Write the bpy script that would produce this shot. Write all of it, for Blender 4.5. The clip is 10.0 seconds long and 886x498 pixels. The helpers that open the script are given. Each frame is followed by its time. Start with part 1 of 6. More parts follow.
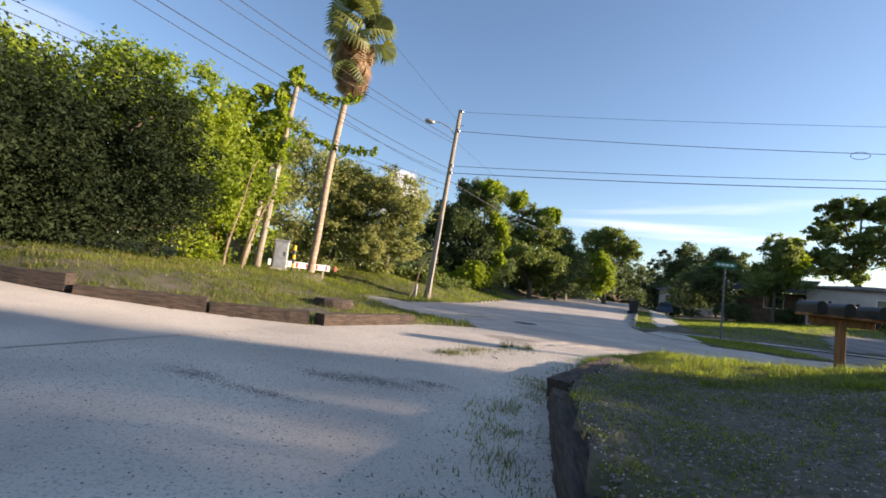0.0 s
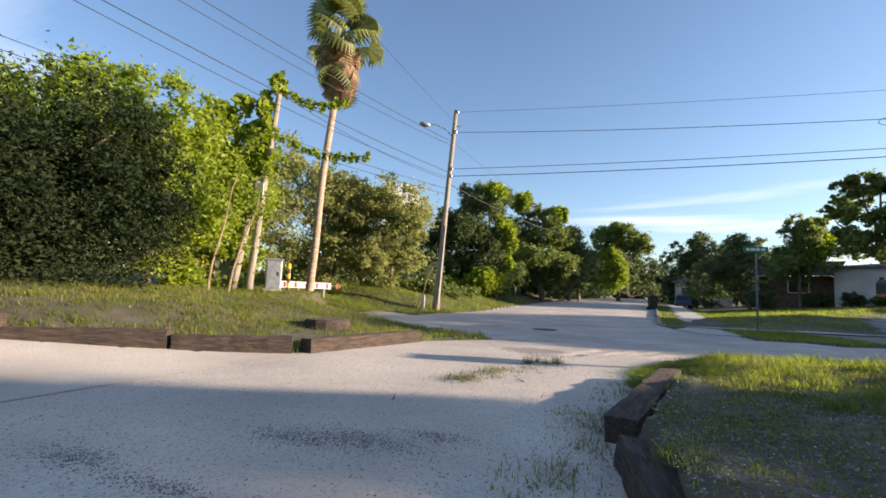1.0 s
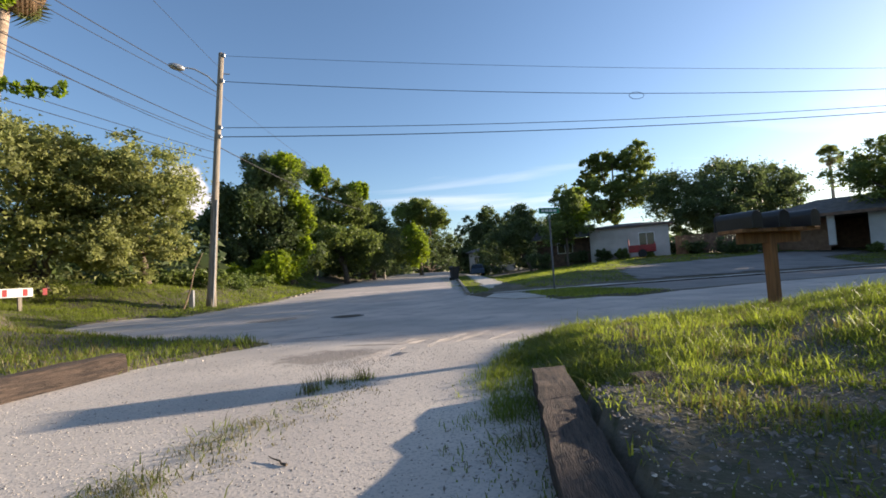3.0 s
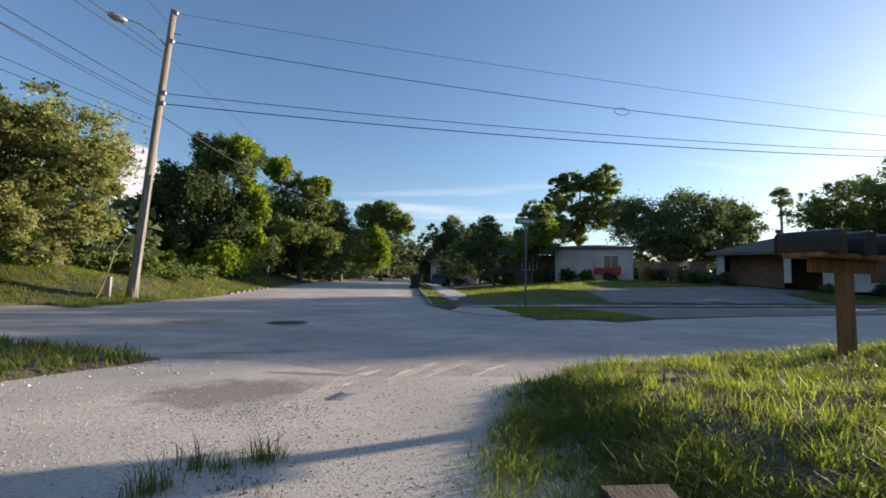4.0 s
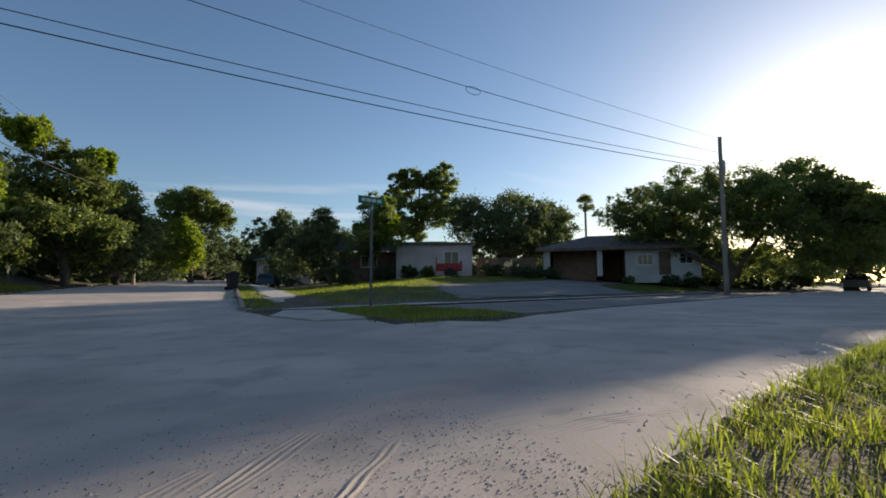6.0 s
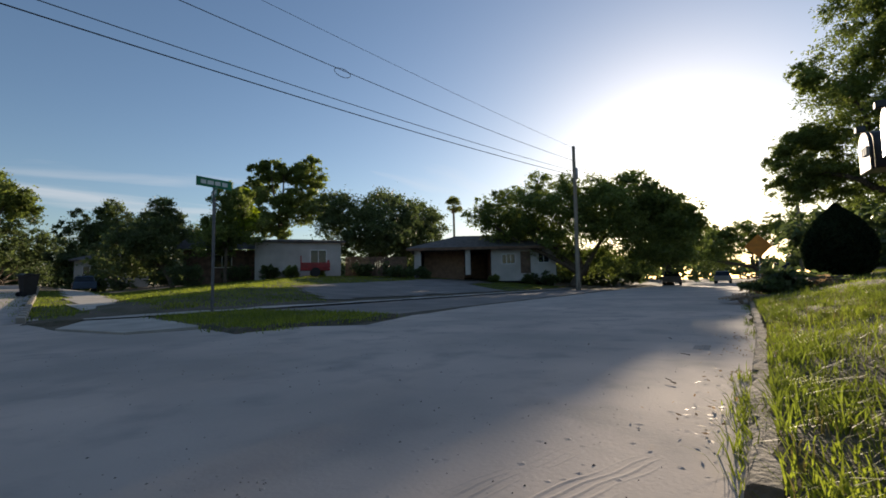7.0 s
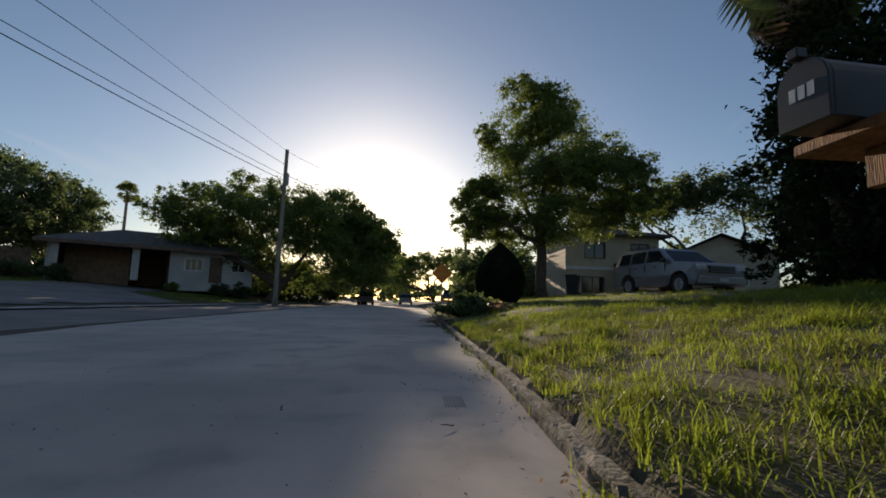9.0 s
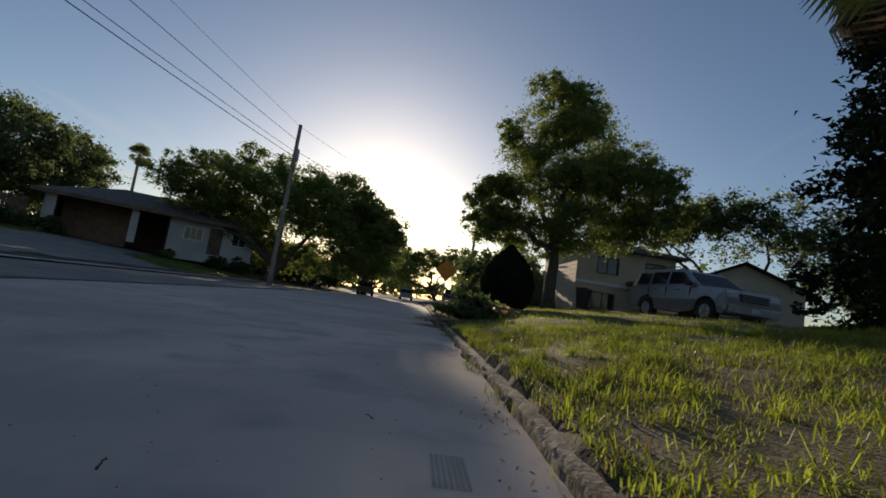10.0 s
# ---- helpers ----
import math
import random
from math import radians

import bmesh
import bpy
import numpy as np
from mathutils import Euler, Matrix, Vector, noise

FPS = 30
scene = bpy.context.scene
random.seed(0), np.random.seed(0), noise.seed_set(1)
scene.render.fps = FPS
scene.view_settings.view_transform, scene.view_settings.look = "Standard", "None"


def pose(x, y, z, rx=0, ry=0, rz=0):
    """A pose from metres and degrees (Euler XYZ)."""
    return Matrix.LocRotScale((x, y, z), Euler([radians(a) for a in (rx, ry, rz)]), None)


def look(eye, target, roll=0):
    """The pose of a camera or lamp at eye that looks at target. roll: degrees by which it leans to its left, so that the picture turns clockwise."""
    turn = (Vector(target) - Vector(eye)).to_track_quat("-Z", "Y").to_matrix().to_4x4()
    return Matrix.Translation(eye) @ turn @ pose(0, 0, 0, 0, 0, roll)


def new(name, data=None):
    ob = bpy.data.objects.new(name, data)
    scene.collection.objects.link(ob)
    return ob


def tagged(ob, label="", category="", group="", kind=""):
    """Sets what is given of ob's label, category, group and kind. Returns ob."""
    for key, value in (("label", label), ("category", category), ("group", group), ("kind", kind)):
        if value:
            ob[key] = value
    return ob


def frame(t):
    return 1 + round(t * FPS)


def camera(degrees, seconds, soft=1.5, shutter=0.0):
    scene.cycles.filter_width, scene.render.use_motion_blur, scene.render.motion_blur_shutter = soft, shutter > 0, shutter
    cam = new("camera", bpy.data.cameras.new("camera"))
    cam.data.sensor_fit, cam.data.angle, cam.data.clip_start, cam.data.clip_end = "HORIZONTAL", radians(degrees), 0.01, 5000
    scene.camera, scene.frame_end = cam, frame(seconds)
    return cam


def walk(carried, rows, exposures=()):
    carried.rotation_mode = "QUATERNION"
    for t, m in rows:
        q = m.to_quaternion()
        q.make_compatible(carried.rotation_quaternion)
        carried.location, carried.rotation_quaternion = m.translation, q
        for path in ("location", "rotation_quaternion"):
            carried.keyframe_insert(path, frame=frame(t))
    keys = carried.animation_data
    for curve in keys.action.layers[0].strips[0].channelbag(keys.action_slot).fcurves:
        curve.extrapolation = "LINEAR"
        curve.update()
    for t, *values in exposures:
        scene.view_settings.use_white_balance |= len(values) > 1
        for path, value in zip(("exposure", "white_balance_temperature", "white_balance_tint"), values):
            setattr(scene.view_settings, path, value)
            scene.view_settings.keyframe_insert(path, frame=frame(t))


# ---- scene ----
cam = camera(89.0, 10.0, 1.7)
PATH = [
    (0, (1.173, -1.787, 0.949), (0.476, 0.081, 1.107), 6.6),
    (0.5, (0.993, -1.264, 0.952), (0.244, 0.582, 1.121), 6.7),
    (1, (0.788, -0.570, 0.942), (0.062, 1.283, 1.141), 2.3),
    (1.5, (0.618, 0.093, 0.927), (0.062, 2.007, 1.090), -1.8),
    (2, (0.524, 0.772, 0.888), (0.385, 2.765, 0.990), -4.9),
    (2.5, (0.505, 1.515, 0.873), (0.536, 3.513, 0.973), -5.4),
    (4, (0.459, 3.998, 0.857), (0.741, 5.972, 1.006), 1.1),
    (4.5, (0.516, 4.823, 0.853), (0.886, 6.783, 1.002), 1.4),
    (5, (0.670, 5.589, 0.828), (1.194, 7.513, 0.982), 1.8),
    (6.5, (1.604, 7.666, 0.645), (2.791, 9.269, 0.798), -1.1),
    (7, (1.940, 8.040, 0.635), (3.352, 9.448, 0.787), -1.1),
    (7.5, (2.332, 8.391, 0.612), (3.985, 9.511, 0.735), -1.9),
    (8, (2.746, 8.698, 0.610), (4.574, 9.502, 0.731), -1.7),
    (8.5, (3.179, 8.898, 0.604), (5.095, 9.432, 0.807), 1.4),
    (9, (3.767, 9.026, 0.605), (5.733, 9.311, 0.837), 2.0),
    (9.5, (4.370, 9.131, 0.580), (6.343, 9.346, 0.829), 6.6),
    (10, (4.995, 9.216, 0.563), (6.957, 9.529, 0.791), 8.6),
]
walk(cam, [(t, look(eye, target, roll)) for t, eye, target, roll in PATH],
     [(0.0, 1.5, 6800, 18), (2.0, 1.4, 6600, 16), (4.5, 0.88, 6200, 13), (5.2, 0.72, 6150, 12), (6.5, 0.56, 6700, 14), (7.5, 0.46, 6750, 14), (8.5, 0.22, 6800, 15), (9.5, 0.02, 6800, 15), (10.0, -0.02, 6850, 15)])

# ---- world, sun, exposure ----
SUN_AZ, SUN_EL = radians(17.0), radians(11.5)
SUN_DIR = Vector((math.cos(SUN_EL) * math.cos(SUN_AZ), math.cos(SUN_EL) * math.sin(SUN_AZ), math.sin(SUN_EL)))
world = bpy.data.worlds.new("sky")
scene.world = world
world.use_nodes = True
wn, wl = world.node_tree.nodes, world.node_tree.links
wn.clear()
sky = wn.new("ShaderNodeTexSky")
sky.sky_type = "NISHITA"
sky.sun_disc = False
sky.sun_elevation = SUN_EL
sky.sun_rotation = math.pi / 2 - SUN_AZ
sky.air_density, sky.dust_density, sky.ozone_density = 1.0, 0.6, 2.7
bg = wn.new("ShaderNodeBackground")
bg.inputs["Strength"].default_value = 0.10
wo = wn.new("ShaderNodeOutputWorld")
# thin high cirrus, projected on a flat layer
geo = wn.new("ShaderNodeTexCoord")
sep = wn.new("ShaderNodeSeparateXYZ")
wl.new(geo.outputs["Generated"], sep.inputs[0])
zz = wn.new("ShaderNodeMath")
zz.operation = "MAXIMUM"
wl.new(sep.outputs["Z"], zz.inputs[0])
zz.inputs[1].default_value = 0.04
flatx, flaty = wn.new("ShaderNodeMath"), wn.new("ShaderNodeMath")
for nd, ax in ((flatx, "X"), (flaty, "Y")):
    nd.operation = "DIVIDE"
    wl.new(sep.outputs[ax], nd.inputs[0])
    wl.new(zz.outputs[0], nd.inputs[1])
cmb = wn.new("ShaderNodeCombineXYZ")
wl.new(flatx.outputs[0], cmb.inputs[0])
wl.new(flaty.outputs[0], cmb.inputs[1])
mpw = wn.new("ShaderNodeMapping")
mpw.inputs["Rotation"].default_value = (0, 0, 0.5)
mpw.inputs["Scale"].default_value = (0.16, 0.55, 1)
wl.new(cmb.outputs[0], mpw.inputs[0])
cn = wn.new("ShaderNodeTexNoise")
cn.inputs["Scale"].default_value, cn.inputs["Detail"].default_value, cn.inputs["Distortion"].default_value = 1.1, 8, 0.6
wl.new(mpw.outputs[0], cn.inputs["Vector"])
cr = wn.new("ShaderNodeValToRGB")
cr.color_ramp.elements[0].position, cr.color_ramp.elements[1].position = 0.56, 0.78
cr.color_ramp.elements[1].color = (0.55, 0.55, 0.55, 1)
wl.new(cn.outputs["Fac"], cr.inputs[0])
cm = wn.new("ShaderNodeMix")
cm.data_type = "RGBA"
wl.new(cr.outputs[0], cm.inputs["Factor"])
wl.new(sky.outputs[0], cm.inputs["A"])
cm.inputs["B"].default_value = (6.5, 6.3, 6.2, 1)
# one small bright cumulus low over the trees
dt = wn.new("ShaderNodeVectorMath")
dt.operation = "DISTANCE"
wl.new(geo.outputs["Generated"], dt.inputs[0])
dt.inputs[1].default_value = Vector((-0.448, 0.875, 0.184)).normalized()
pn = wn.new("ShaderNodeTexNoise")
pn.inputs["Scale"].default_value, pn.inputs["Detail"].default_value = 26, 5
wl.new(geo.outputs["Generated"], pn.inputs["Vector"])
ps = wn.new("ShaderNodeMath")
ps.operation = "MULTIPLY_ADD"
wl.new(pn.outputs["Fac"], ps.inputs[0])
ps.inputs[1].default_value = -0.07
wl.new(dt.outputs["Value"], ps.inputs[2])
pr = wn.new("ShaderNodeMapRange")
pr.interpolation_type = "SMOOTHSTEP"
pr.inputs["From Min"].default_value, pr.inputs["From Max"].default_value = 0.022, 0.008
wl.new(ps.outputs[0], pr.inputs["Value"])
cp = wn.new("ShaderNodeMix")
cp.data_type = "RGBA"
wl.new(pr.outputs["Result"], cp.inputs["Factor"])
wl.new(cm.outputs["Result"], cp.inputs["A"])
cp.inputs["B"].default_value = (5.0, 4.7, 4.6, 1)
wl.new(cp.outputs["Result"], bg.inputs[0])
wl.new(bg.outputs[0], wo.inputs[0])

sun = new("sun", bpy.data.lights.new("sun", "SUN"))
sun.data.energy, sun.data.angle, sun.data.color = 5.0, radians(0.6), (1.0, 0.84, 0.63)
sun.matrix_world = look(SUN_DIR * 100, (0, 0, 0))


# ---- materials ----
def mat(name, base, second=None, rough=0.8, scale=4.0, detail=6.0, bump=0.3, bump_scale=40.0, metal=0.0, spec=0.5,
        translucent=0.0, fine=None, fine_scale=60.0, vary=0.0, dist=0.02, stretch=(1, 1, 1), low=0.35, high=0.65):
    m = bpy.data.materials.new(name)
    m.use_nodes = True
    n, l = m.node_tree.nodes, m.node_tree.links
    b = n["Principled BSDF"]
    b.inputs["Roughness"].default_value = rough
    b.inputs["Metallic"].default_value = metal
    b.inputs["Specular IOR Level"].default_value = spec
    co = n.new("ShaderNodeTexCoord")
    mp = n.new("ShaderNodeMapping")
    mp.inputs["Scale"].default_value = stretch
    l.new(co.outputs["Object"], mp.inputs["Vector"])
    second = second or tuple(c * 0.75 for c in base)
    t1 = n.new("ShaderNodeTexNoise")
    t1.inputs["Scale"].default_value, t1.inputs["Detail"].default_value = scale, detail
    l.new(mp.outputs[0], t1.inputs["Vector"])
    r = n.new("ShaderNodeValToRGB")
    r.color_ramp.elements[0].position, r.color_ramp.elements[1].position = low, high
    r.color_ramp.elements[0].color, r.color_ramp.elements[1].color = (*second, 1), (*base, 1)
    l.new(t1.outputs["Fac"], r.inputs[0])
    col = r.outputs[0]
    if fine:
        t2 = n.new("ShaderNodeTexNoise")
        t2.inputs["Scale"].default_value, t2.inputs["Detail"].default_value = fine_scale, 4
        l.new(mp.outputs[0], t2.inputs["Vector"])
        r2 = n.new("ShaderNodeValToRGB")
        r2.color_ramp.elements[0].position, r2.color_ramp.elements[1].position = 0.5, 0.68
        l.new(t2.outputs["Fac"], r2.inputs[0])
        mx = n.new("ShaderNodeMix")
        mx.data_type = "RGBA"
        l.new(r2.outputs[0], mx.inputs["Factor"])
        l.new(col, mx.inputs["A"])
        mx.inputs["B"].default_value = (*fine, 1)
        col = mx.outputs["Result"]
    if vary:
        g = n.new("ShaderNodeNewGeometry")
        oi = n.new("ShaderNodeObjectInfo")
        ad = n.new("ShaderNodeMath")
        ad.operation = "ADD"
        l.new(g.outputs["Random Per Island"], ad.inputs[0])
        l.new(oi.outputs["Random"], ad.inputs[1])
        fr = n.new("ShaderNodeMath")
        fr.operation = "FRACT"
        l.new(ad.outputs[0], fr.inputs[0])
        mr = n.new("ShaderNodeMapRange")
        mr.inputs["To Min"].default_value, mr.inputs["To Max"].default_value = 1 - vary, 1 + vary
        l.new(fr.outputs[0], mr.inputs["Value"])
        hs = n.new("ShaderNodeHueSaturation")
        l.new(mr.outputs[0], hs.inputs["Value"])
        l.new(col, hs.inputs["Color"])
        col = hs.outputs[0]
    l.new(col, b.inputs["Base Color"])
    if bump:
        t3 = n.new("ShaderNodeTexNoise")
        t3.inputs["Scale"].default_value, t3.inputs["Detail"].default_value = bump_scale, 5
        l.new(mp.outputs[0], t3.inputs["Vector"])
        bp = n.new("ShaderNodeBump")
        bp.inputs["Strength"].default_value, bp.inputs["Distance"].default_value = bump, dist
        l.new(t3.outputs["Fac"], bp.inputs["Height"])
        l.new(bp.outputs[0], b.inputs["Normal"])
    if translucent:
        tr = n.new("ShaderNodeBsdfTranslucent")
        br = n.new("ShaderNodeHueSaturation")
        br.inputs["Value"].default_value, br.inputs["Saturation"].default_value = 1.5, 1.15
        l.new(col, br.inputs["Color"])
        l.new(br.outputs[0], tr.inputs["Color"])
        ms = n.new("ShaderNodeMixShader")
        ms.inputs[0].default_value = translucent
        l.new(b.outputs[0], ms.inputs[1])
        l.new(tr.outputs[0], ms.inputs[2])
        l.new(ms.outputs[0], n["Material Output"].inputs["Surface"])
    return m


def leafmat(name, base, second, tr=0.35, spec=0.3):
    return mat(name, base, second, rough=0.5, scale=0.5, detail=2, bump=0, translucent=tr, vary=0.35, spec=spec)


M_GROUND = mat("soil_and_grass", (0.075, 0.070, 0.036), (0.128, 0.106, 0.078), 0.95, 1.2, 10, 0.8, 40, fine=(0.06, 0.062, 0.032), fine_scale=11, dist=0.02, low=0.42, high=0.60)
M_GRAVEL = mat("shell_gravel", (0.64, 0.57, 0.49), (0.43, 0.385, 0.34), 0.95, 0.55, 9, 0.3, 80, fine=(0.34, 0.32, 0.29), fine_scale=60, dist=0.012)
M_OLDKERB = mat("mossy_old_concrete", (0.30, 0.27, 0.225), (0.095, 0.085, 0.06), 0.92, 5.5, 10, 0.9, 45, fine=(0.085, 0.085, 0.045), fine_scale=14, dist=0.015)
M_ROAD = mat("sandy_asphalt", (0.56, 0.485, 0.425), (0.37, 0.335, 0.30), 0.9, 0.5, 12, 0.25, 45, fine=(0.36, 0.325, 0.295), fine_scale=1.9, dist=0.006)
M_CONCRETE = mat("weathered_concrete", (0.40, 0.37, 0.32), (0.22, 0.20, 0.17), 0.9, 2.5, 8, 0.5, 60, dist=0.01)
M_PAVE = mat("pale_concrete", (0.50, 0.47, 0.42), (0.36, 0.34, 0.30), 0.9, 1.5, 8, 0.3, 60, dist=0.006)
M_APRON = mat("old_asphalt", (0.24, 0.22, 0.20), (0.16, 0.15, 0.14), 0.9, 0.8, 8, 0.4, 90, dist=0.01)
M_POLE = mat("grey_pole_wood", (0.33, 0.285, 0.225), (0.18, 0.15, 0.115), 0.85, 3, 8, 0.6, 30, stretch=(6, 6, 0.4), dist=0.02)
M_TIE = mat("weathered_timber", (0.118, 0.083, 0.062), (0.045, 0.033, 0.027), 0.9, 4, 8, 0.9, 24, stretch=(9, 0.8, 9), fine=(0.03, 0.022, 0.018), fine_scale=7, dist=0.03)
M_BARK = mat("bark", (0.16, 0.12, 0.085), (0.07, 0.055, 0.04), 0.95, 5, 8, 1.0, 20, stretch=(3, 3, 0.6), dist=0.05)
M_PALMBARK = mat("palm_bark", (0.45, 0.34, 0.25), (0.26, 0.19, 0.135), 0.9, 3, 8, 0.8, 12, stretch=(1, 1, 5), dist=0.04)
M_LEAF = leafmat("leaf_green", (0.185, 0.225, 0.068), (0.115, 0.152, 0.045), 0.45)
M_VINE = leafmat("vine_leaf", (0.27, 0.33, 0.05), (0.17, 0.23, 0.04), 0.5, 0.15)
M_OLIVE = leafmat("olive_leaf", (0.30, 0.31, 0.125), (0.21, 0.23, 0.085), 0.5, 0.15)
M_DARKLEAF = leafmat("dark_leaf", (0.120, 0.152, 0.060), (0.072, 0.100, 0.042), 0.42)
# near-black leaf: shade is put into the colour, not the plant's own green
M_SHADETONELEAF = leafmat("shade_toned_leaf", (0.034, 0.048, 0.022), (0.02, 0.03, 0.015), 0.25, 0.02)
M_GRASS = leafmat("grass_blade", (0.215, 0.255, 0.055), (0.125, 0.16, 0.038), 0.62)
M_DRYGRASS = leafmat("dry_grass", (0.20, 0.17, 0.07), (0.11, 0.11, 0.04), 0.35)
M_FROND = leafmat("palm_frond", (0.17, 0.19, 0.06), (0.10, 0.12, 0.04), 0.4)
M_DEADFROND = leafmat("dead_frond", (0.40, 0.29, 0.18), (0.22, 0.15, 0.09), 0.35, 0.15)
M_WHITE = mat("white_stucco", (0.50, 0.485, 0.455), (0.38, 0.365, 0.34), 0.9, 0.8, 8, 0.3, 60, dist=0.01)
M_CREAM = mat("cream_siding", (0.56, 0.48, 0.34), (0.45, 0.38, 0.27), 0.8, 1.0, 6, 0.2, 40, dist=0.01)
M_BRICKTAN = mat("tan_brick", (0.33, 0.20, 0.13), (0.22, 0.13, 0.085), 0.9, 3, 6, 0.4, 40, dist=0.01)
M_ROOF = mat("grey_shingle", (0.13, 0.122, 0.118), (0.075, 0.07, 0.068), 0.95, 2.5, 8, 0.6, 30, dist=0.02)
M_BLACK = mat("black_plastic", (0.022, 0.022, 0.024), (0.012, 0.012, 0.013), 0.45, 5, 4, 0.1, 60)
M_MAILBOX = mat("black_enamel", (0.030, 0.028, 0.027), (0.018, 0.017, 0.016), 0.42, 3, 5, 0.15, 25, dist=0.001)
M_WIRE = mat("cable", (0.015, 0.015, 0.016), None, 0.6, 5, 2, 0)
M_GREY = mat("galvanised_steel", (0.42, 0.43, 0.44), (0.30, 0.31, 0.32), 0.45, 6, 5, 0.1, 50, metal=0.6)
M_SIGNGREEN = mat("sign_green", (0.01, 0.20, 0.085), (0.008, 0.15, 0.06), 0.5, 4, 4, 0.05)
M_SIGNWHITE = mat("sign_white", (0.75, 0.75, 0.72), (0.62, 0.62, 0.6), 0.6, 4, 4, 0.05)
M_POST = mat("stained_post_wood", (0.30, 0.14, 0.05), (0.17, 0.075, 0.028), 0.8, 4, 8, 0.5, 30, stretch=(8, 8, 0.6), dist=0.01)
M_YELLOW = mat("yellow_paint", (0.70, 0.42, 0.02), (0.55, 0.32, 0.02), 0.6, 5, 5, 0.1)
M_ORANGE = mat("orange_sign", (0.75, 0.26, 0.02), (0.6, 0.2, 0.02), 0.6, 5, 5, 0.05)
M_RED = mat("red_paint", (0.33, 0.02, 0.02), (0.2, 0.012, 0.012), 0.5, 3, 5, 0.1)
M_CARPAINT = mat("silver_paint", (0.27, 0.29, 0.31), (0.24, 0.26, 0.28), 0.32, 3, 3, 0, metal=0.7)
M_CLADDING = mat("grey_plastic", (0.14, 0.14, 0.145), None, 0.6, 5, 4, 0.1)
M_GLASS = mat("dark_glass", (0.02, 0.025, 0.03), (0.015, 0.018, 0.02), 0.06, 2, 2, 0)
M_TYRE = mat("tyre_rubber", (0.018, 0.018, 0.018), None, 0.85, 5, 4, 0.2)
M_STEM = mat("cut_branch", (0.30, 0.22, 0.14), (0.16, 0.11, 0.07), 0.9, 5, 6, 0.4, 30)
M_FENCE = mat("brown_fence_wood", (0.19, 0.12, 0.08), (0.10, 0.065, 0.045), 0.9, 3, 6, 0.4, 20)


def stain(m, blobs, colour):
    """Damp or dirty patches (x, y, half length, half width, turn) with ragged edges on a ground material."""
    n, l = m.node_tree.nodes, m.node_tree.links
    sock = n["Principled BSDF"].inputs["Base Color"]
    col = sock.links[0].from_socket
    co = n.new("ShaderNodeTexCoord")
    for x, y, a, b, turn in blobs:
        mp = n.new("ShaderNodeMapping")
        mp.vector_type = "TEXTURE"
        mp.inputs["Location"].default_value = (x, y, 0)
        mp.inputs["Rotation"].default_value = (0, 0, turn)
        mp.inputs["Scale"].default_value = (a, b, 50)
        l.new(co.outputs["Object"], mp.inputs["Vector"])
        ln = n.new("ShaderNodeVectorMath")
        ln.operation = "LENGTH"
        l.new(mp.outputs[0], ln.inputs[0])
        nz = n.new("ShaderNodeTexNoise")
        nz.inputs["Scale"].default_value, nz.inputs["Detail"].default_value = 5, 8
        l.new(co.outputs["Object"], nz.inputs["Vector"])
        ad = n.new("ShaderNodeMath")
        ad.operation = "MULTIPLY_ADD"
        l.new(nz.outputs["Fac"], ad.inputs[0])
        ad.inputs[1].default_value = 1.5
        l.new(ln.outputs["Value"], ad.inputs[2])
        mr = n.new("ShaderNodeMapRange")
        mr.inputs["From Min"].default_value, mr.inputs["From Max"].default_value = 1.35, 1.85
        mr.inputs["To Min"].default_value, mr.inputs["To Max"].default_value = 0.75, 0.0
        l.new(ad.outputs[0], mr.inputs["Value"])
        mx = n.new("ShaderNodeMix")
        mx.data_type = "RGBA"
        l.new(mr.outputs[0], mx.inputs["Factor"])
        l.new(col, mx.inputs["A"])
        mx.inputs["B"].default_value = (*colour, 1)
        col = mx.outputs["Result"]
    l.new(col, sock)


for ground in (M_GRAVEL, M_ROAD):
    stain(ground, [(-0.6, 7.65, 0.66, 0.48, 0.2), (-3.25, 13.9, 0.55, 0.22, 0.5), (-1.0, 9.62, 0.7, 0.05, 0.12), (-0.1, 8.3, 0.5, 0.07, -0.25)], (0.20, 0.17, 0.145))


# ---- small builders ----
def part(name, bm, material, parent=None, label="", smooth=False, bevel=0.0):
    if bevel:
        bmesh.ops.bevel(bm, geom=bm.edges[:], offset=bevel, segments=1, affect="EDGES", profile=0.6)
    me = bpy.data.meshes.new(name)
    bm.to_mesh(me)
    bm.free()
    me.materials.append(material)
    if smooth:
        for p in me.polygons:
            p.use_smooth = True
    ob = new(name, me)
    if parent:
        ob.parent = parent
    if label:
        ob["label"] = label
    return ob


def raw(name, verts, faces, material, parent=None, label="", smooth=False):
    me = bpy.data.meshes.new(name)
    me.from_pydata([tuple(v) for v in verts], [], faces)
    me.materials.append(material)
    if smooth:
        me.polygons.foreach_set("use_smooth", [True] * len(me.polygons))
    ob = new(name, me)
    if parent:
        ob.parent = parent
    if label:
        ob["label"] = label
    return ob


def quads(name, v, material, parent=None, label=""):
    """v: array (n, 4, 3) of loose four-cornered leaves."""
    n = len(v)
    me = bpy.data.meshes.new(name)
    me.vertices.add(n * 4)
    me.vertices.foreach_set("co", v.reshape(-1).astype(np.float32))
    me.loops.add(n * 4)
    me.loops.foreach_set("vertex_index", np.arange(n * 4, dtype=np.int32))
    me.polygons.add(n)
    me.polygons.foreach_set("loop_start", np.arange(0, n * 4, 4, dtype=np.int32))
    me.update(calc_edges=True)
    me.materials.append(material)
    ob = new(name, me)
    if parent:
        ob.parent = parent
    if label:
        ob["label"] = label
    return ob


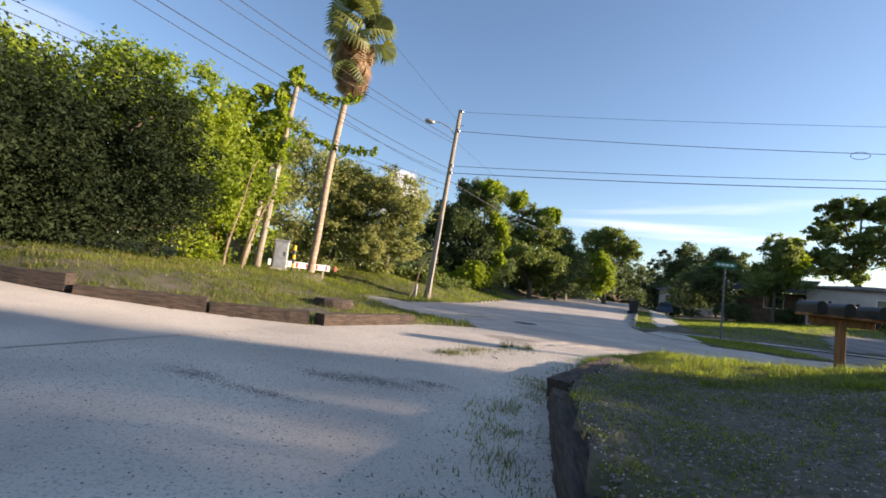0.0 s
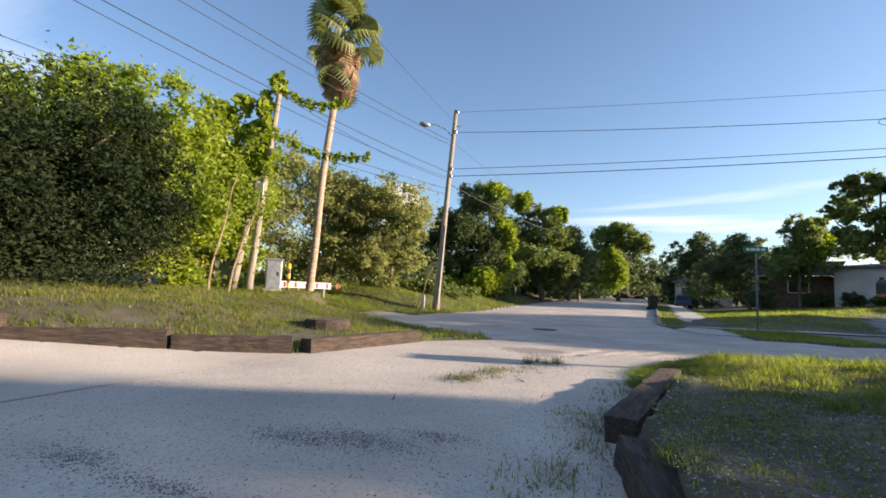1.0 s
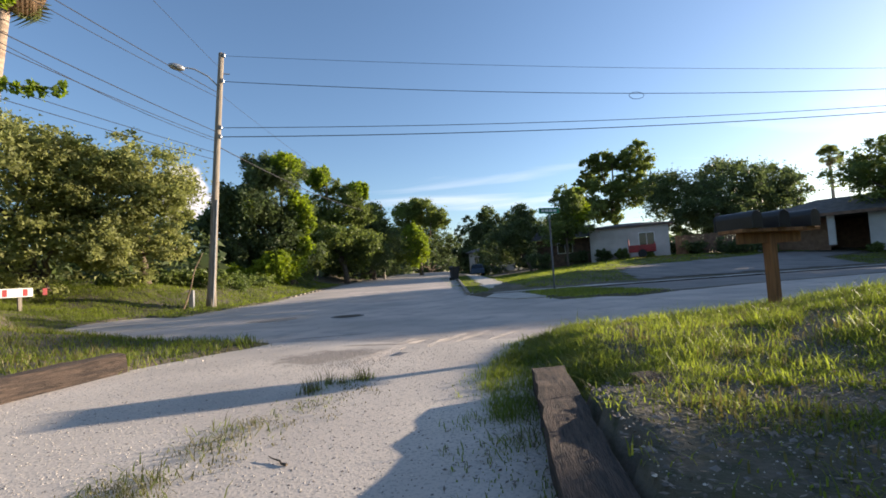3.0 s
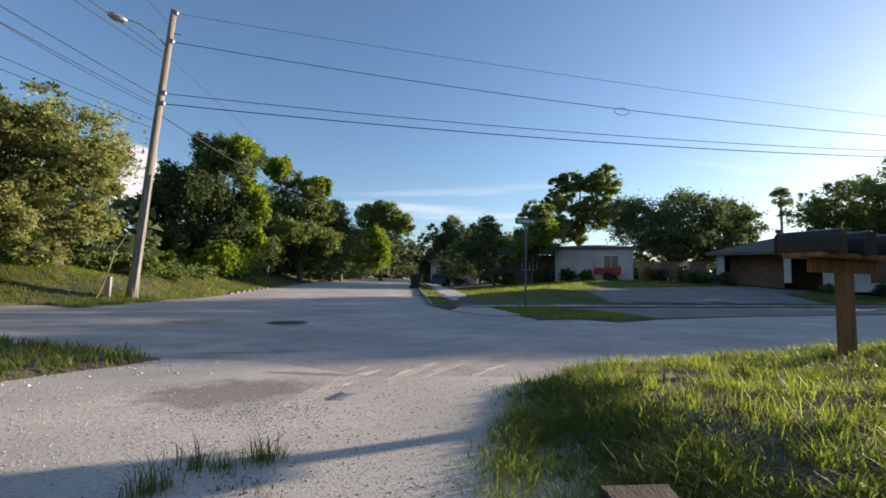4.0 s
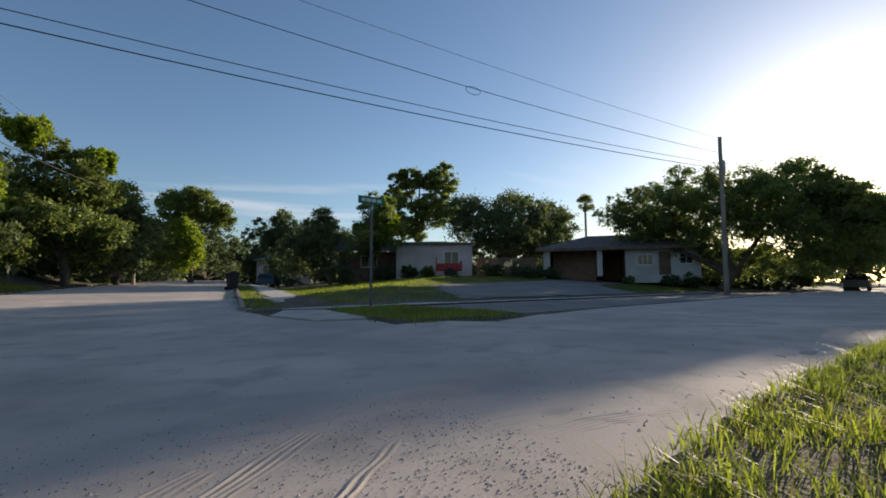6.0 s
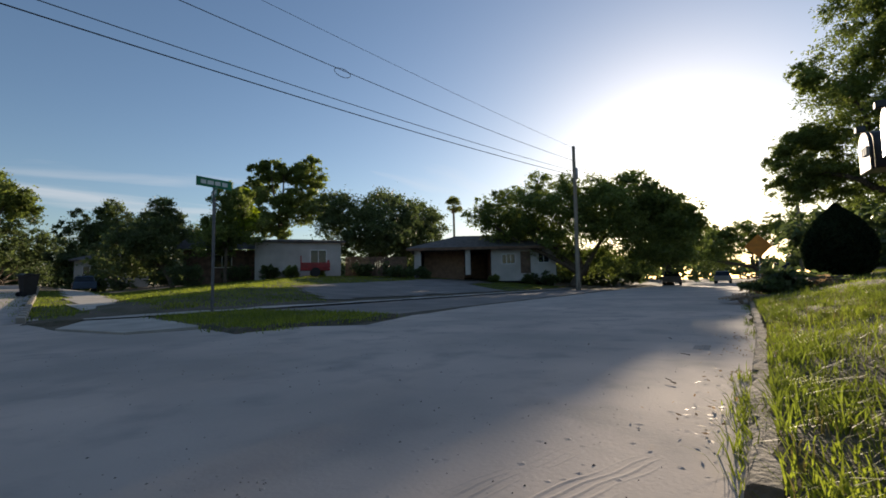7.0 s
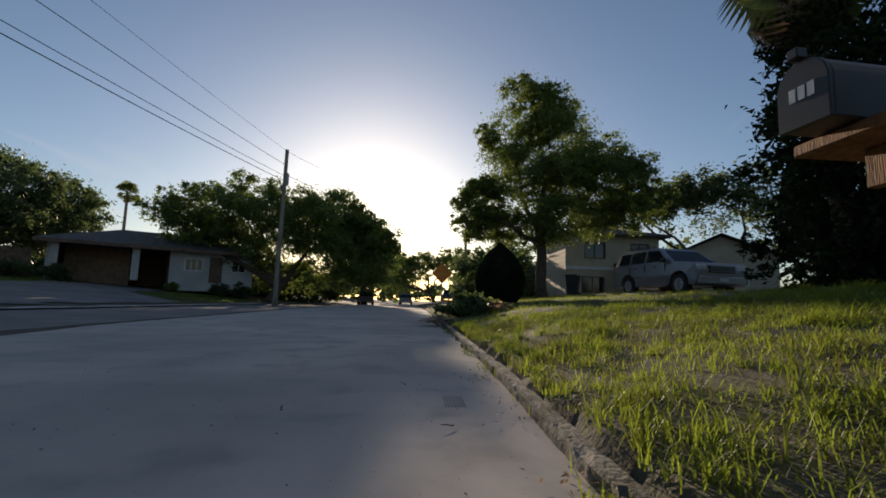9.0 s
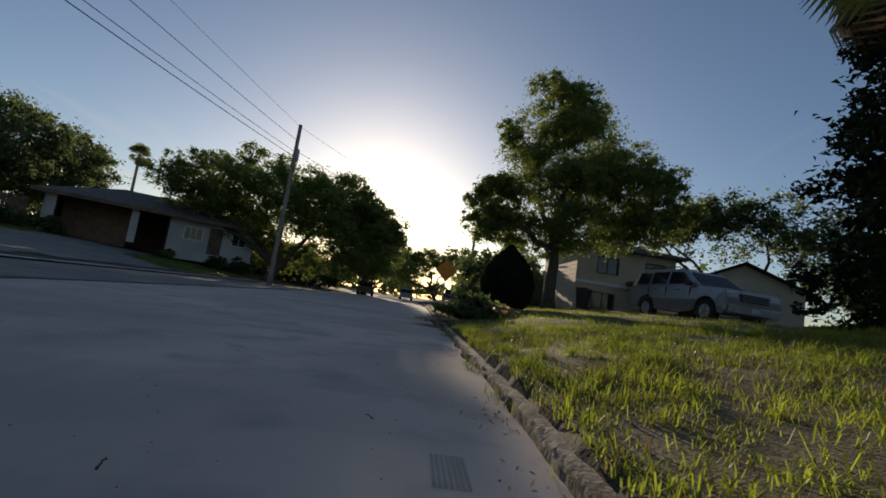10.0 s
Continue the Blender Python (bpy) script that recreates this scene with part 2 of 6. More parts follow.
def tris(name, v, material, parent=None, label=""):
    """v: array (n, 4, 3) of leaves; each is drawn as one slim triangle."""
    t = np.stack([v[:, 0], v[:, 1] + (v[:, 1] - v[:, 3]) * 0.25, v[:, 2] * 0.8 + v[:, 3] * 0.2], 1)
    n = len(t)
    me = bpy.data.meshes.new(name)
    me.vertices.add(n * 3)
    me.vertices.foreach_set("co", t.reshape(-1).astype(np.float32))
    me.loops.add(n * 3)
    me.loops.foreach_set("vertex_index", np.arange(n * 3, dtype=np.int32))
    me.polygons.add(n)
    me.polygons.foreach_set("loop_start", np.arange(0, n * 3, 3, dtype=np.int32))
    me.update(calc_edges=True)
    me.materials.append(material)
    ob = new(name, me)
    if parent:
        ob.parent = parent
    if label:
        ob["label"] = label
    return ob


def thing(name, m, label, category, group="", kind=""):
    ob = new(name)
    ob.matrix_world = m
    ob.empty_display_size = 0.2
    return tagged(ob, label, category, group, kind)


def box(bm, x0, x1, y0, y1, z0, z1):
    r = bmesh.ops.create_cube(bm, size=1)
    for v in r["verts"]:
        v.co = Vector(((x0 + x1) / 2 + v.co.x * (x1 - x0), (y0 + y1) / 2 + v.co.y * (y1 - y0), (z0 + z1) / 2 + v.co.z * (z1 - z0)))
    return r["verts"]


def boxed(name, b, material, parent=None, label="", bevel=0.01):
    bm = bmesh.new()
    box(bm, *b)
    return part(name, bm, material, parent, label, bevel=bevel)


def tube(pts, radii, sides=10):
    """A bmesh tube through the points."""
    bm = bmesh.new()
    pts = [Vector(p) for p in pts]
    rings = []
    for i, p in enumerate(pts):
        d = (pts[min(i + 1, len(pts) - 1)] - pts[max(i - 1, 0)]).normalized()
        a = d.orthogonal().normalized() if i == 0 else (rings[-1][1] - d * rings[-1][1].dot(d)).normalized()
        b = d.cross(a)
        r = radii[i] if isinstance(radii, (list, tuple)) else radii
        rings.append(([bm.verts.new(p + (a * math.cos(k * math.tau / sides) + b * math.sin(k * math.tau / sides)) * r) for k in range(sides)], a))
    for (r0, _), (r1, _) in zip(rings, rings[1:]):
        for k in range(sides):
            bm.faces.new((r0[k], r0[(k + 1) % sides], r1[(k + 1) % sides], r1[k]))
    bm.faces.new(rings[0][0][::-1])
    bm.faces.new(rings[-1][0])
    return bm


def prism(poly, z0, z1):
    bm = bmesh.new()
    f = bm.faces.new([bm.verts.new((x, y, z0)) for x, y in poly])
    r = bmesh.ops.extrude_face_region(bm, geom=[f])
    for v in r["geom"]:
        if isinstance(v, bmesh.types.BMVert):
            v.co.z = z1
    bmesh.ops.recalc_face_normals(bm, faces=bm.faces[:])
    return bm


def step(a, b, x):
    t = np.clip((np.asarray(x, float) - a) / (b - a), 0, 1)
    return t * t * (3 - 2 * t)


# ---- the lie of the land ----
# Street 2 runs along U; v is the way across it from the south kerb.
UX, UY = 0.9803, 0.1977
KX, KY = 6.3, 8.83


def uv(x, y):
    return (x - KX) * UX + (y - KY) * UY, -(x - KX) * UY + (y - KY) * UX


def xy(u, v):
    return KX + u * UX - v * UY, KY + u * UY + v * UX


def kerb_v(u):
    """How far the south kerb swings out at the corner."""
    return np.interp(u, [-2.9, -1.0, 1.5], [0.12, 0.08, 0.0])


def tie_x(y):
    """The east edge of the gravel drive."""
    return np.interp(y, [-14, -3, 2.0, 2.5, 5.3, 7.5, 8.2], [4.0, 1.6, 0.93, 0.88, 1.44, 1.60, 2.2])


def west_y(x):
    """The edge of the gravel along the west timbers."""
    return np.interp(x, [-60, -14, -9.5, -6.5, -3.55, -2.85, -1.8], [-4, 0.6, 1.5, 2.75, 4.9, 7.6, 8.9])


def north_west_y(x):
    """The south edge of the lane that leads west."""
    return np.interp(x, [-60, -10.4, -9.8, -9, -6, -3.5, -1.8], [60, 60, 17.0, 13.9, 11.7, 10.0, 9.1])


def side_rise(x, y):
    """The side street climbs gently to the north."""
    return 0.023 * np.clip(np.asarray(y, float) - 20.5, 0, 60) * step(11, 4.8, x)


def west_rise(x):
    """The drive climbs to the west."""
    return 0.36 * step(-3.4, -10, x)


def height(x, y):
    x, y = np.asarray(x, float), np.asarray(y, float)
    u, v = uv(x, y)
    n = 0.03 * np.sin(x * 1.7 + y * 0.6) * np.sin(y * 1.3 - x * 0.4) + 0.012 * np.sin(x * 5.1 + 1) * np.sin(y * 4.7)
    z = np.full(x.shape, -0.05)
    # south lawn
    d = kerb_v(u) - v - 0.09
    e = x - tie_x(y) - 0.02
    zl = 0.10 + 0.20 * np.clip(d, 0, 1.6) + 0.13 * np.clip(d - 1.6, 0, 5.0)
    zl = 0.12 + (zl - 0.10) * (0.12 + 0.88 * step(0.3, 5.0, e)) + n
    zl = np.where(y > 4.85, 0.012 + (zl - 0.012) * step(-0.1, 0.7, e), zl)
    lawn = (d > 0) & (e > 0)
    z = np.where(lawn, zl, z)
    # west verge
    s, t = y - west_y(x) - 0.1, north_west_y(x) - y
    t = np.where((y > 13.9) & (t > 0), np.minimum(t, -9.0 - x - np.minimum(0.8, (y - 13.9) * 0.258) + 1.6 * step(20.5, 25, y)), t)
    zw = 0.06 + 0.75 * step(0.0, 8.0, -x - 2.6) * step(-1.5, 3.5, s) + 0.65 * step(15, 21, y) * step(-10, -14, x) + n
    verge = (s > 0) & (t > 0) & (x < -1.7)
    z = np.where(verge, np.minimum(zw, 0.02 + 0.2 * np.minimum(s * 1.5, t) + n) + west_rise(x) * step(4.0, 0.0, s), z)
    # beyond the lane, west of street 1
    d1 = np.minimum(y - north_west_y(x) - 4.6, -6.4 - x - 0.9 * step(24, 20, y))
    z = np.where((d1 > 0), 0.05 + 0.75 * step(0, 9, d1) + n, z)
    # grass bank west of the side street
    b = -x - np.interp(y, [13.9, 16.6, 18.6, 20.6, 22.6, 26, 40], [9.2, 9.9, 9.3, 7.8, 7.0, 6.5, 6.4])
    zb = 0.05 + 0.05 * np.clip(b, 0, 4) + 1.0 * step(0.2, 5.5, b) * step(16.5, 22, y) + n
    z = np.where((y > 16.6) & (b > 0), np.maximum(z, zb), z)
    # north-east yards
    d2 = np.minimum(x - 2.4 - (y - 20) * 0.06, v - 11.3)
    z = np.where((d2 > 0.0), 0.02 + np.maximum(1.3 * np.clip(d2 / 15, 0, 1) - side_rise(x, y), 0) + n * 0.6, z)
    # strip of grass at the corner
    d3 = np.minimum(np.minimum(v - 5.9, 2.7 - u), np.minimum(10.8 - v, (x - 4.35) * 0.8))
    z = np.where(d3 > 0, 0.045 + n * 0.5, z)
    return z + side_rise(x, y)


def gz(x, y):
    return float(height(np.array([x]), np.array([y]))[0])


def ground_sheet():
    def ticks(a, b, fine, far):
        t = list(np.arange(a, b + 0.01, fine))
        lo, hi, s = [], [], fine
        p, q = a, b
        while q < far:
            s *= 1.22
            p, q = p - s, q + s
            lo.append(p), hi.append(q)
        return np.array(lo[::-1] + t + hi)

    X, Y = ticks(-14, 24, 0.11, 900), ticks(-4, 26, 0.11, 900)
    gx, gy = np.meshgrid(X, Y)
    z = height(gx, gy)
    far = np.hypot(gx, gy)
    z = np.where(far > 150, 0.3, z)
    v = np.stack([gx, gy, z], -1).reshape(-1, 3)
    w = len(X)
    f = [(j * w + i, j * w + i + 1, (j + 1) * w + i + 1, (j + 1) * w + i) for j in range(len(Y) - 1) for i in range(w - 1)]
    return tagged(raw("ground", v, f, M_GROUND, smooth=True), "uneven sandy soil with patchy green grass", "ground", kind="structure")


ground_sheet()


def sheet(name, poly, z, material, label, category, wob=0.0, cut=0.6):
    """A gently uneven flat sheet inside an outline, its rim a little ragged."""
    ring = []
    for (ax, ay), (bx, by) in zip(poly, poly[1:] + poly[:1]):
        k = max(1, int(math.hypot(bx - ax, by - ay) / cut)) if wob else 1
        for i in range(k):
            t = i / k
            px, py = ax + (bx - ax) * t, ay + (by - ay) * t
            ring.append((px + wob * noise.noise((px * 1.3, py * 1.3, 1.0)), py + wob * noise.noise((px * 1.3, py * 1.3, 7.0))))
    bm = prism(ring, z - 0.2, z)
    return tagged(part(name, bm, material), label, category, kind="structure")


P = lambda u, v: xy(u, v)
# the two streets, the lane to the west and the mouth of the drive
road = [P(-2.6, 0.0), P(95, 0.0), P(95, 7.6), P(40, 7.4), P(6.0, 6.2), P(2.5, 5.6), (6.2, 14.0), (4.3, 15.7), (3.3, 15.7), (2.7, 17.5), (2.4, 20.2), (-8.0, 20.2), (-9.2, 18.6), (-9.9, 16.6), (-9, 13.9), (-6, 11.7), (-3.5, 10.0), (-1.7, 9.2), (-1.2, 8.6), (0.4, 8.0), (2.6, 8.1)]
sheet("road", road, 0.0, M_ROAD, "pale sand-covered asphalt street with worn surface", "road", 0.10, 0.5)
drive = [(1.40, 5.3), (1.56, 6.4), (1.66, 7.6), (2.5, 8.0), (0.4, 8.2), (-0.8, 9.0), (-1.8, 9.25), (-1.95, 8.8), (-2.85, 7.6), (-3.55, 4.9), (-6.5, 2.75), (-9.5, 1.5), (-14, 0.6), (-26, -0.6), (-26, -14), (4, -14), (1.2, 0.1), (0.92, 1.9), (0.84, 2.5)]
sheet("gravel_drive", drive, 0.006, M_GRAVEL, "crushed white shell gravel drive with tyre tracks", "driveway", 0.12, 0.4)
sheet("corner_ramp", [(2.7, 17.6), (3.3, 15.8), (4.3, 15.9), (4.9, 18.7), (4.7, 19.6), (3.3, 19.6)], 0.028, M_PAVE, "worn concrete corner ramp", "pavement", 0.02)
sheet("asphalt_apron", [P(3.0, 6.2), P(26, 7.2), P(30, 10.9), P(1.8, 10.9)], 0.012, M_APRON, "dark worn asphalt apron beside the street", "driveway", 0.05)


def drape(name, poly, lift, cell, material, label, category, rise=None):
    """A sheet that follows the ground inside an outline."""
    xs, ys = [p[0] for p in poly], [p[1] for p in poly]
    keep, verts, faces = {}, [], []

    def inside(px, py):
        c = False
        for (ax, ay), (bx, by) in zip(poly, poly[1:] + poly[:1]):
            if (ay > py) != (by > py) and px < (bx - ax) * (py - ay) / (by - ay) + ax:
                c = not c
        return c

    def vert(i, j):
        if (i, j) not in keep:
            px, py = min(xs) + i * cell, min(ys) + j * cell
            keep[i, j] = len(verts)
            verts.append((px, py, (rise(px, py) if rise else gz(px, py)) + lift))
        return keep[i, j]

    for i in range(int((max(xs) - min(xs)) / cell)):
        for j in range(int((max(ys) - min(ys)) / cell)):
            if inside(min(xs) + (i + 0.5) * cell, min(ys) + (j + 0.5) * cell):
                faces.append((vert(i, j), vert(i + 1, j), vert(i + 1, j + 1), vert(i, j + 1)))
    return tagged(raw(name, verts, faces, material, smooth=True), label, category, kind="structure")


drape("house_driveway", [(10.4, 22.3), (24, 24.8), (27.0, 30.6), (33.0, 33.4), (29.4, 37.6), (24, 34.0), (13.5, 29.5), (11.3, 26)], 0.03, 0.4, M_APRON, "wide grey asphalt house driveway", "driveway")
drape("yard_driveway", [(16.5, 0.6), (33.5, -1.5), (34, 4.6), (27, 6.4), (18.0, 5.2)], 0.03, 0.4, M_APRON, "dark asphalt house driveway", "driveway")
drape("road_side", [(2.5, 19.9), (2.5, 21), (7.0, 98), (-1.6, 98), (-6.2, 40), (-6.3, 26), (-6.8, 22.6), (-7.8, 20.4), (-7.8, 19.9)], 0.004, 0.5, M_ROAD, "pale sandy side street climbing gently", "road", lambda px, py: float(side_rise(px, py)))
drape("pavement_side", [(3.3, 19.6), (4.7, 19.6), (8.4, 74), (7.1, 74)], 0.05, 0.35, M_PAVE, "pale concrete pavement beside the side street", "pavement", lambda px, py: float(side_rise(px, py)))
drape("pavement_north", [P(-0.6, 11.0), P(30, 10.9), P(30, 11.9), P(-0.2, 12.2)], 0.035, 0.25, M_PAVE, "narrow pale concrete pavement", "pavement", lambda px, py: float(side_rise(px, py)) + 0.02)
drape("gravel_slope", [(-3.4, 4.95), (-6.5, 2.85), (-9.5, 1.6), (-14, 0.7), (-26, -0.5), (-26, -14), (-3.4, -14)], 0.012, 0.25, M_GRAVEL, "gravel rising gently to the west", "driveway", lambda px, py: float(west_rise(px)))


# ---- trees ----
rng = np.random.default_rng(5)


def leaves(lumps, n, size, clump=0.30, droop=0.0, flat=0.3, long=1.9, core=0.76):
    """Loose leaf rhombs gathered in clumps over the surface of the lumps (x, y, z, rx, ry, rz)."""
    base_lumps = np.array(lumps, float)
    subs = []
    for L in base_lumps:
        subs.append((*L[:3], *(L[3:] * core)))
        if L[3] > 0.5:
            for _ in range(9):
                d = rng.normal(size=3)
                d[2] = abs(d[2]) * 0.9 - 0.35
                d /= np.linalg.norm(d)
                k = 0.20 + 0.40 * rng.random() ** 1.5
                subs.append((*(L[:3] + d * L[3:] * (0.62 + 0.42 * rng.random())), *(L[3:] * k * (1.1, 1.1, 0.8))))
    lumps = np.array(subs)
    area = (lumps[:, 3] * lumps[:, 4] + lumps[:, 3] * lumps[:, 5] + lumps[:, 4] * lumps[:, 5])
    share = area / area.sum()
    out = []
    for L, s in zip(lumps, share):
        m = max(40, int(n * s))
        k = max(10, m // 90)
        d = rng.normal(size=(k, 3))
        d /= np.linalg.norm(d, axis=1)[:, None]
        c = L[:3] + d * L[3:] * (0.35 + 0.72 * rng.random((k, 1)) ** 0.55)
        w = rng.integers(0, k, m)
        spread = clump * 1.45 * L[3:].mean() * (0.4 + 1.1 * rng.random((m, 1)) ** 1.5)
        p = c[w] + np.clip(rng.normal(size=(m, 3)), -1.7, 1.7) * spread * (0.55, 0.55, 0.4)
        if droop:
            p[:, 2] -= droop * rng.random(m) ** 2 * 1.5
        out.append(p)
    p = np.concatenate(out)
    m = len(p)
    a = rng.normal(size=(m, 3))
    a[:, 2] = a[:, 2] * 0.6 - 0.3
    a /= np.linalg.norm(a, axis=1)[:, None]
    up = rng.normal(size=(m, 3)) * (1 - flat) + np.array((0, 0, flat))
    b = np.cross(a, up)
    b /= np.linalg.norm(b, axis=1)[:, None] + 1e-6
    s = size * (0.5 + rng.random((m, 1)))
    h, wd = a * s * long / 2, b * s / 2
    return np.stack([p - h, p + wd - h * 0.1, p + h, p - wd - h * 0.1], 1)


def trunk_mesh(base, top, r0, r1, bend=0.3, seg=7, sides=10):
    base, top = Vector(base), Vector(top)
    pts, rad = [], []
    for i in range(seg + 1):
        t = i / seg
        q = base.lerp(top, t)
        q += Vector((noise.noise((q.x, q.y, t * 2.1)), noise.noise((q.y, q.x, t * 2.1 + 9)), 0)) * bend * math.sin(t * math.pi)
        pts.append(q)
        rad.append((r0 + (r1 - r0) * t) * (1.35 if i == 0 else 1))
    return tube(pts, rad, sides)


def tree(name, base, lumps, material, n, size, label, r=0.25, clump=0.3, droop=0.0, category="tree", vines=None, long=1.9, limbs=6, extra=(), core=0.76):
    """lumps are in world metres; the thing stands at base."""
    global rng
    bx, by = base
    rng = np.random.default_rng(int(abs(bx) * 100 + abs(by) * 7) + 3)
    bz = gz(bx, by) - 0.05
    t = thing(name, Matrix.Translation((bx, by, bz)), label, category)
    lum = np.array(lumps, float)
    lum[:, :3] -= (bx, by, bz)
    c = lum[:, :3].mean(0)
    low = (lum[:, 2] - lum[:, 5]).min()
    fork = Vector((c[0] * 0.35, c[1] * 0.35, max(0.5, min(c[2] * 0.55, low + 1.2))))
    part("trunk", trunk_mesh((0, 0, 0), fork, r, r * 0.75), M_BARK, t, smooth=True)
    pick = [lum[i % len(lum)] for i in range(limbs)]
    for L in pick:
        end = Vector(L[:3]) + Vector(rng.normal(size=3) * L[3:] * 0.35)
        part("limb", trunk_mesh(fork - Vector((0, 0, r)), end, r * 0.6, r * 0.12, 0.9, 6, 7), M_BARK, t, smooth=True)
    tris("crown", leaves(lum, int(n * 3.0), size * 0.52, clump * 0.95, droop, long=long, core=core), material, t)
    if vines:
        vl = np.array(vines, float)
        vl[:, :3] -= (bx, by, bz)
        tris("vine", leaves(vl, int(n * 1.2), size * 0.55, 0.34, 0.5), M_VINE, t, "bright green climbing vine")
    for en, el, em, es in extra:
        el = np.array(el, float)
        el[:, :3] -= (bx, by, bz)
        quads("foliage", leaves(el, en, es, clump, droop), em, t)
    return t


def fan(size, n=16, droop=0.5):
    """One palm fan leaf as narrow strips from the origin along +x."""
    out = []
    for i in range(n):
        a = (i / (n - 1) - 0.5) * 2.5
        d = np.array((math.cos(a), math.sin(a), 0.0))
        s = np.array((-d[1], d[0], 0.0)) * size * 0.035
        ln = size * (0.75 + 0.25 * math.cos(a))
        m = d * ln * 0.55 + (0, 0, -droop * ln * 0.06)
        e = d * ln * (0.9 - 0.25 * droop) + (0, 0, -droop * ln * 0.45)
        out.append(np.stack([d * 0.0, m - s * 1.4, m + s * 1.4, d * 0.02]))
        out.append(np.stack([m - s * 1.4, e - s * 0.1, e + s * 0.1, m + s * 1.4]))
    return np.array(out)


def palm(base, top, r0, r1, n_green, n_dead, size, skirt, label, lean=0.0):
    bx, by = base
    bz = gz(bx, by) - 0.05
    t = thing("palm_tree", Matrix.Translation((bx, by, bz)), label, "palm")
    tp = Vector(top) - Vector((bx, by, bz))
    part("trunk", trunk_mesh((0, 0, 0), tp, r0, r1, 0.15, 14, 14), M_PALMBARK, t, smooth=True)

    def crown(n, lo, hi, material, part_name, drop, sz, zoff, stalk=1.0):
        al = []
        for i in range(n):
            az = rng.random() * math.tau
            el = lo + (hi - lo) * rng.random()
            f = fan(sz * (0.8 + 0.4 * rng.random()), 14, drop)
            st = sz * (0.5 + 0.4 * rng.random()) * stalk
            m = Matrix.Rotation(az, 3, "Z") @ Matrix.Rotation(-el, 3, "Y") @ Matrix.Rotation((rng.random() - 0.5) * (1.0 if zoff == 0 else 2.6), 3, "X")
            m = np.array(m)
            stem = np.array([[[0, -0.02, 0], [st, -0.015, 0], [st, 0.015, 0], [0, 0.02, 0]]])
            f = np.concatenate([f + (st, 0, 0), stem])
            al.append(f @ m.T + np.array(tp) + (0, 0, zoff - skirt * rng.random() if zoff < 0 else 0))
        quads(part_name, np.concatenate(al), material, t)

    crown(n_green, -0.55, 1.35, M_FROND, "frond", 0.8, size, 0)
    if n_dead:
        crown(n_dead, -1.54, -0.65, M_DEADFROND, "dead_frond", 1.6, size * 0.72, -0.05, 0.62)
        crown(max(2, n_dead // 12), -1.3, -0.2, M_FROND, "wilting_frond", 1.0, size * 0.85, -0.02, 0.7)
    return t


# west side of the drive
# this crown's shade comes from the near-black leaf colour
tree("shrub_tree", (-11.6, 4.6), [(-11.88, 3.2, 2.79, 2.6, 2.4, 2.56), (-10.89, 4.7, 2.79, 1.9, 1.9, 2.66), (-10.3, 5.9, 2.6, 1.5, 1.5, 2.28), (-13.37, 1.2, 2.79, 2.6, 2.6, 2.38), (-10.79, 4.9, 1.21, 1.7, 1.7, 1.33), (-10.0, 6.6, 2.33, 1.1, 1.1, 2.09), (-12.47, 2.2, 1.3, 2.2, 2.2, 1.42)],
     M_SHADETONELEAF, 40000, 0.115, "dense overgrown shrub tree on the verge, green darkened for shade", 0.16, core=0.95)
tree("vine_thicket", (-11.6, 9.8), [(-11.06, 8.14, 3.5, 1.46, 1.46, 2.6), (-11.4, 10.02, 3.27, 1.47, 1.47, 2.94), (-11.4, 11.38, 3.95, 0.9, 1.02, 2.15), (-11.52, 10.36, 1.46, 1.36, 1.36, 1.36), (-12.51, 7.93, 4.54, 1.87, 1.87, 2.18), (-13.76, 6.06, 4.75, 1.98, 1.98, 1.98), (-11.86, 11.83, 5.75, 0.79, 0.79, 1.02)],
     M_VINE, 26000, 0.17, "tall sunlit thicket covered in bright green vine", 0.12, category="thicket")
tree("olive_tree", (-14.0, 20.6), [(-15.2, 19.8, 4.44, 2.99, 2.99, 3.15), (-17.5, 18.0, 5.21, 2.68, 2.68, 3.57), (-12.4, 21.6, 4.82, 2.37, 2.47, 3.26), (-14.0, 20.0, 2.11, 2.68, 2.47, 1.58), (-14.2, 20.4, 6.72, 1.44, 1.44, 1.16), (-16.6, 19.2, 7.52, 1.24, 1.24, 1.05), (-11.6, 21.8, 2.51, 1.65, 1.44, 1.89)],
     M_OLIVE, 20000, 0.19, "large grey-green broad shrub tree behind the grass", 0.22)
tree("olive_tree", (-11.6, 23.0), [(-10.47, 21.73, 3.97, 1.29, 1.29, 1.19), (-11.28, 21.27, 5.65, 1.26, 1.26, 1.16), (-13.09, 21.3, 6.01, 1.47, 1.47, 1.35), (-9.71, 21.56, 2.52, 0.81, 0.81, 0.74), (-13.65, 20.9, 3.73, 1.68, 1.68, 1.55), (-11.33, 20.65, 2.64, 1.25, 1.25, 1.15), (-10.55, 22.82, 5.41, 0.83, 0.83, 0.76)],
     M_OLIVE, 20000, 0.16, "rounded grey-green shrub tree behind the street pole", 0.2)
tree("olive_tree", (-21.0, 15.0), [(-21.0, 15.0, 5.09, 3.5, 3.5, 3.99), (-24.0, 11.0, 5.18, 3.6, 3.6, 4.2), (-19.5, 17.0, 2.64, 2.68, 2.68, 2.1)], M_OLIVE, 14000, 0.2, "wide grey-green shrub tree at the lane", 0.25)
